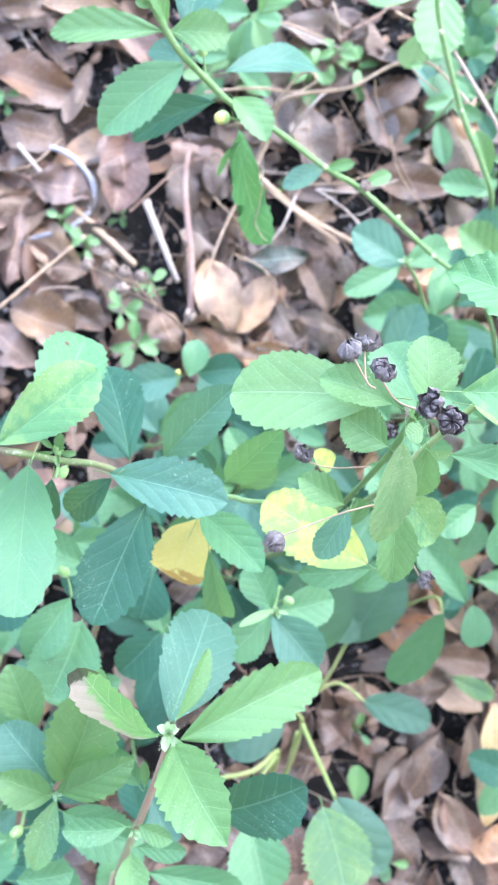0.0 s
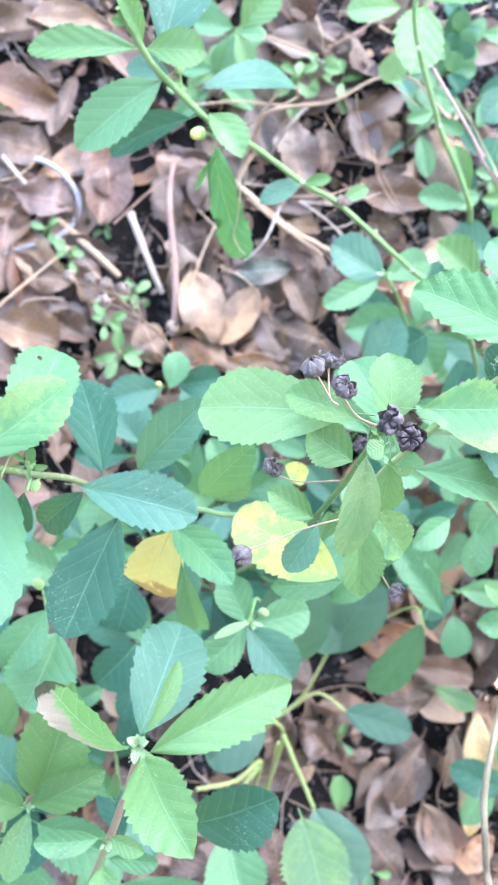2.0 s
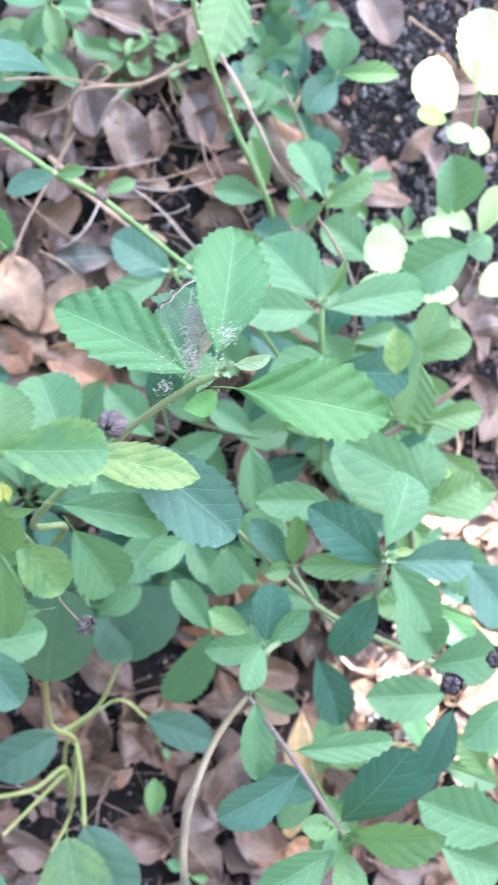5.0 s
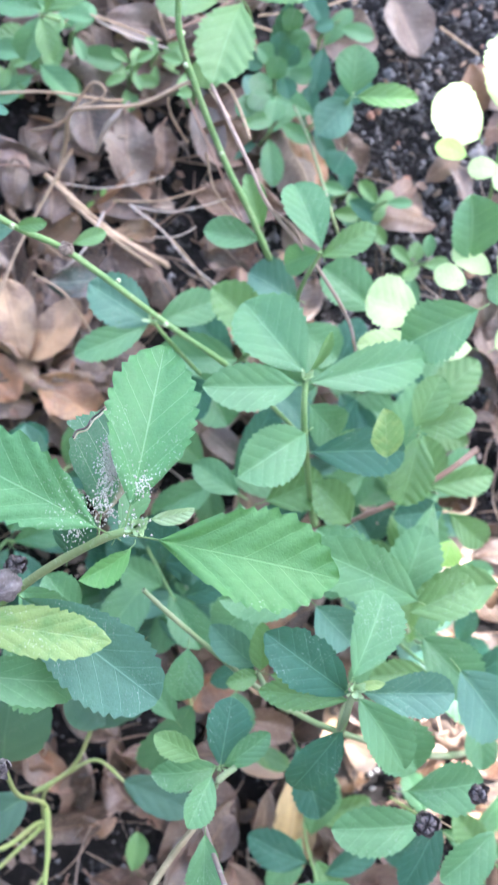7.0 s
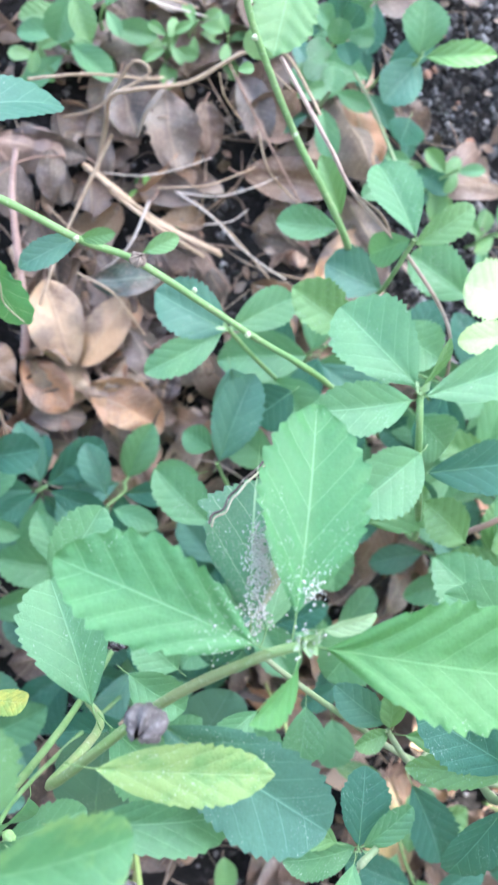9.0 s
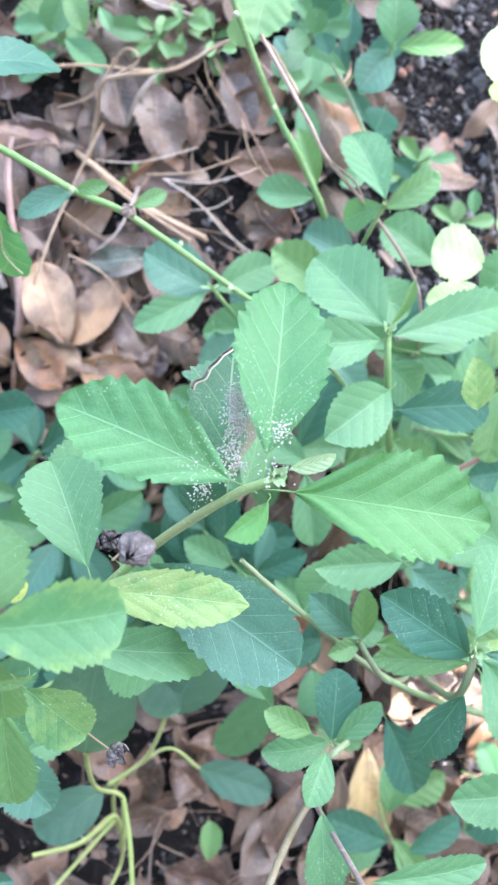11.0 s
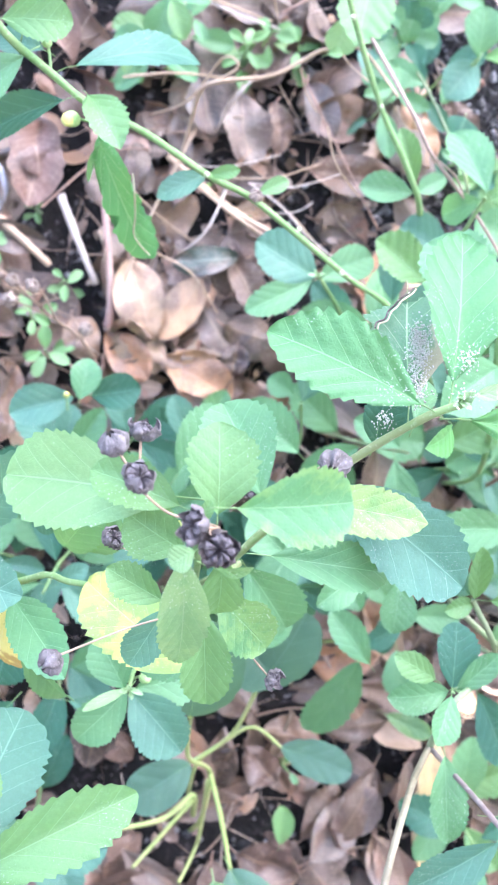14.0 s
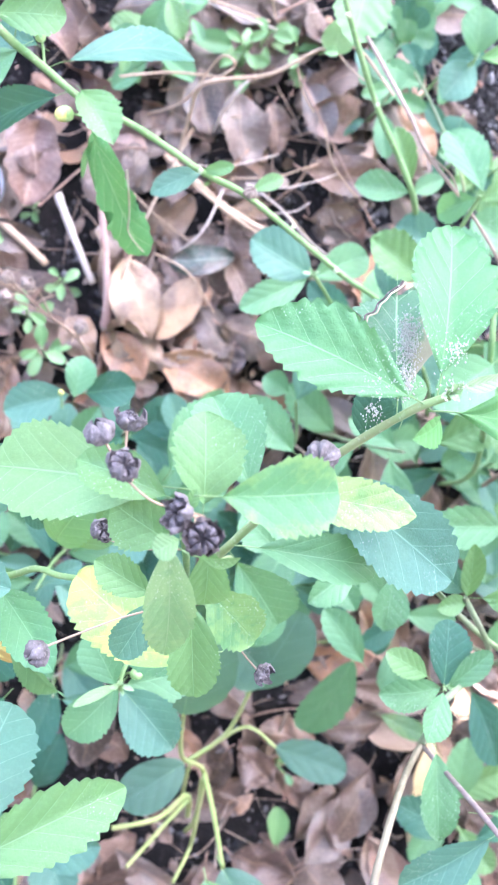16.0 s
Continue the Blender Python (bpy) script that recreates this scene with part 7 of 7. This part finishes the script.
twig([(0.0211, 0.1878, 0.0300), (0.0605, 0.2238, 0.0300), (0.0900, 0.2328, 0.0200)], 0.0008, 0.0006, "brown", "thin dry twig lying on the leaf litter")
twig([(0.1689, 0.2492, 0.1300), (0.1724, 0.2422, 0.1200), (0.1782, 0.2382, 0.1100), (0.1849, 0.2348, 0.1000)], 0.0005, 0.00035, "tan", "dry tan vine looping over the leaf litter", "vine", "vine")
twig([(0.1455, 0.2575, 0.0700), (0.1377, 0.2492, 0.0600), (0.1340, 0.2451, 0.0300)], 0.0007, 0.0005, "pale", "long reddish brown root lying over the litter", "root", "root")
twig([(0.1021, 0.2248, 0.0300), (0.1244, 0.2087, 0.0280), (0.1429, 0.1944, 0.0240), (0.1850, 0.1758, 0.0160)], 0.002, 0.0015, "tan", "bleached straight stick lying on the soil", "stick", "stick")
twig([(0.1562, 0.2137, 0.0200), (0.1786, 0.1982, 0.0220), (0.1983, 0.1786, 0.0200), (0.2268, 0.1615, 0.0120)], 0.0007, 0.0005, "pale", "thin dry twig lying on the leaf litter")
twig([(0.1677, 0.2091, 0.0160), (0.1904, 0.1888, 0.0200), (0.2162, 0.1621, 0.0120)], 0.0007, 0.0006, "tan", "thin dry twig lying on the leaf litter")
twig([(0.1133, 0.2211, 0.0300), (0.1374, 0.2193, 0.0340), (0.1618, 0.2263, 0.0300), (0.1788, 0.2357, 0.0160)], 0.0005, 0.0004, "pale", "thin dry twig lying on the leaf litter")
twig([(0.1450, 0.2137, 0.0280), (0.1729, 0.2150, 0.0320), (0.1909, 0.2220, 0.0280), (0.2089, 0.2321, 0.0140)], 0.0006, 0.0004, "tan", "thin dry twig lying on the leaf litter")
twig([(0.1578, 0.2123, 0.0240), (0.1808, 0.2095, 0.0280), (0.2028, 0.2162, 0.0240), (0.2228, 0.2266, 0.0120)], 0.0006, 0.0004, "pale", "thin dry twig lying on the leaf litter")
twig([(0.1437, 0.1844, 0.0200), (0.1389, 0.2007, 0.0260), (0.1465, 0.2146, 0.0140)], 0.0008, 0.0006, "brown", "thin dry twig lying on the leaf litter")
twig([(0.1737, 0.1938, 0.0200), (0.1894, 0.1953, 0.0240), (0.2023, 0.2053, 0.0120)], 0.0005, 0.0004, "pale", "thin dry twig lying on the leaf litter")
twig([(0.0798, 0.2009, 0.0300), (0.0930, 0.1884, 0.0300), (0.1160, 0.1753, 0.0160)], 0.0006, 0.0005, "tan", "thin dry twig lying on the leaf litter")
twig([(0.1671, 0.3487, 0.0300), (0.1685, 0.3317, 0.0400), (0.1758, 0.3277, 0.0160)], 0.0008, 0.0006, "tan", "thin dry twig lying on the leaf litter")
twig([(0.1223, 0.3310, 0.0300), (0.1452, 0.3197, 0.0350), (0.1784, 0.3208, 0.0160)], 0.0009, 0.0007, "pale", "thin dry twig lying on the leaf litter")
twig([(0.1905, 0.1541, 0.0200), (0.1709, 0.1759, 0.0300), (0.1584, 0.1884, 0.0120)], 0.0005, 0.0004, "brown", "thin dry twig lying on the leaf litter")
twig([(-0.0613, 0.2193, 0.0120), (-0.0453, 0.2216, 0.0200), (-0.0264, 0.2442, 0.0100)], 0.0006, 0.0004, "tan", "thin dry twig lying on the leaf litter")
twig([(0.2143, 0.3455, 0.0300), (0.2316, 0.3384, 0.0300), (0.2783, 0.3396, 0.0120)], 0.001, 0.0008, "tan", "thin dry twig lying on the leaf litter")
twig([(0.1758, 0.3257, 0.0300), (0.2057, 0.3448, 0.0300), (0.2291, 0.3730, 0.0120)], 0.0009, 0.0007, "brown", "thin dry twig lying on the leaf litter")

# ---- undergrowth ----
def undergrowth():
    rng = random.Random(404)
    spots = [(-0.06, 0.03), (-0.02, -0.03), (0.02, 0.02), (0.05, -0.04), (0.07, 0.03), (0.10, -0.02), (0.13, 0.04), (0.13, -0.05), (0.17, 0.00), (0.20, 0.05), (0.21, -0.03), (0.26, -0.06), (0.30, 0.05), (0.31, -0.01), (0.34, -0.06), (0.36, 0.03),
             (-0.05, -0.10), (-0.01, -0.13), (-0.04, -0.17), (0.03, -0.10), (0.02, -0.19), (-0.06, -0.22), (0.24, 0.10), (0.29, 0.11), (0.35, 0.10), (0.30, -0.19), (0.38, -0.20)]
    for i, (x, y) in enumerate(spots):
        x, y = x + rng.uniform(-0.012, 0.012), y + rng.uniform(-0.012, 0.012)
        h = rng.uniform(0.10, 0.24) - 0.05 * (y > 0.08)
        # darker leaf tones mixed in to deepen the shade under the taller weeds
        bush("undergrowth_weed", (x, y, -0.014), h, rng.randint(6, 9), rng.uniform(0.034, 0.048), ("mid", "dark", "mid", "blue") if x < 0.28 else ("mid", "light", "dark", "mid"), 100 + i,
             "small weed with green toothed leaves, some toned dark for shade", (rng.uniform(-0.02, 0.02), rng.uniform(-0.02, 0.02)))


def low_growth():
    """Low sprouts that fill the gaps under the taller weeds, their dark tones carrying shade."""
    rng = random.Random(611)
    for i in range(26):
        x, y = rng.uniform(-0.06, 0.37), rng.uniform(-0.075, 0.085)
        if y > -0.035 + 0.55 * max(0.0, x - 0.04) and x < 0.24:
            continue
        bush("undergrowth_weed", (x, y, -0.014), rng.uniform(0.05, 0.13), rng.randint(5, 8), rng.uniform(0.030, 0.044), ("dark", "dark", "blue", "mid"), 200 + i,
             "low weed sprout with deep green toothed leaves toned dark for shade", (rng.uniform(-0.02, 0.02), rng.uniform(-0.02, 0.02)))


undergrowth()
low_growth()


# ---- single fallen leaves, strewn ----
def strew():
    rng = random.Random(77)
    tones = ("tan", "pink", "mauve", "mauve", "brown", "brown", "pink", "tan")
    made = 0
    while made < 225:
        x, y = rng.uniform(-0.15, 0.48), rng.uniform(-0.36, 0.44)
        if x > 0.28 and y > 0.16 and rng.random() < 0.93:
            continue
        if noise.noise((x * 13, y * 13, 5)) > 0.16 and rng.random() < 0.6:
            continue
        made += 1
        ln = rng.uniform(0.034, 0.062)
        z, heading, wide, tone = ground_height(x, y) + rng.uniform(0.006, 0.020), rng.uniform(0, 360), ln * rng.uniform(0.42, 0.66), rng.choice(tones if y > -0.09 else ("brown", "mauve", "brown", "tan"))
        if (x < 0.02 and y > 0.23) or (y < -0.09 and tone == "mauve"):
            tone = "brown"
        dry_leaf((x, y, z), heading, ln, wide, tone, 500 + made, rng.gauss(0, 20), rng.gauss(0, 24))


strew()


# ---- an unseen tree, added to shade the plot ----
GAPS = ((0.285, 0.145, 0.074), (0.214, -0.012, 0.060), (0.418, -0.030, 0.100), (0.345, -0.145, 0.092), (0.430, -0.200, 0.110))  # openings left in the added crown, by where their light falls


def unseen_shade_tree():
    rng = random.Random(9)
    heart = SUN_TO * 4.2
    root = Vector((-2.4, 2.6, -0.01))
    tree = new("tree")
    tree.location = root
    tagged(tree, "unseen leafy tree, added so that its crown shades the weeds", "tree")
    bark = twig_material("tree_bark", (0.16, 0.12, 0.09), (0.24, 0.19, 0.15))
    hub = Vector((-1.6, 2.2, 3.2))
    v, f = tube_data([p - root for p in (root, root + Vector((0.1, -0.05, 1.4)), hub)], [0.16, 0.12, 0.09], 12, 8)
    t = new("trunk", mesh_from("trunk", v, f, bark))
    t.parent = tree
    for k in range(7):
        end = heart + Vector((rng.uniform(-1.4, 0.0), rng.uniform(-0.9, 0.9), 0)) + SUN_TO * rng.uniform(-0.2, 0.2)
        v, f = tube_data([p - root for p in (hub - Vector((0, 0, 0.25 * k / 6)), (hub + end) / 2 + Vector((0, 0, 0.3)), end)], [0.06, 0.035, 0.012], 8, 8)
        b = new("limb", mesh_from("limb", v, f, bark))
        b.parent = tree
    verts, faces, uvs = [], [], []
    for _ in range(33000):
        gx, gy = rng.uniform(-1.5, 0.9), rng.uniform(-1.5, 1.2)
        far = math.hypot((gx + 0.25) / 1.15, (gy + 0.12) / 1.25)
        if far > 1.0 + 0.30 * noise.noise((gx * 2.2, gy * 2.2, 7.0)):
            continue
        c = rng.uniform(-0.15, 0.15 + 0.55 * math.sqrt(max(0.0, 1 - far * far)))
        wobble = 0.25 * noise.noise((gx * 21, gy * 21, c))
        if (gx > 0.54 or any(math.hypot(gx - hx, gy - hy) < hr * (1 + wobble) for hx, hy, hr in GAPS)) and rng.random() < 0.99:
            continue
        p = Vector((gx, gy, 0)) + SUN_TO * (4.2 + c)
        ln = rng.uniform(0.06, 0.11)
        v, f, uv = blade(ln, ln * 0.5, 0.05, 0.15, 0, 0.7, 0.65, 0.03, _, rows=4, cols=1)
        m = Matrix.Translation(p - root) @ pose(0, 0, 0, rng.uniform(-50, 50), rng.uniform(-50, 50), rng.uniform(0, 360))
        k = len(verts)
        verts += [tuple(m @ Vector(q)) for q in v]
        uvs += uv
        faces += [tuple(q + k for q in fc) for fc in f]
    crown = new("crown", mesh_from("crown", verts, faces, GREEN["mid"], uvs))
    crown.parent = tree


unseen_shade_tree()
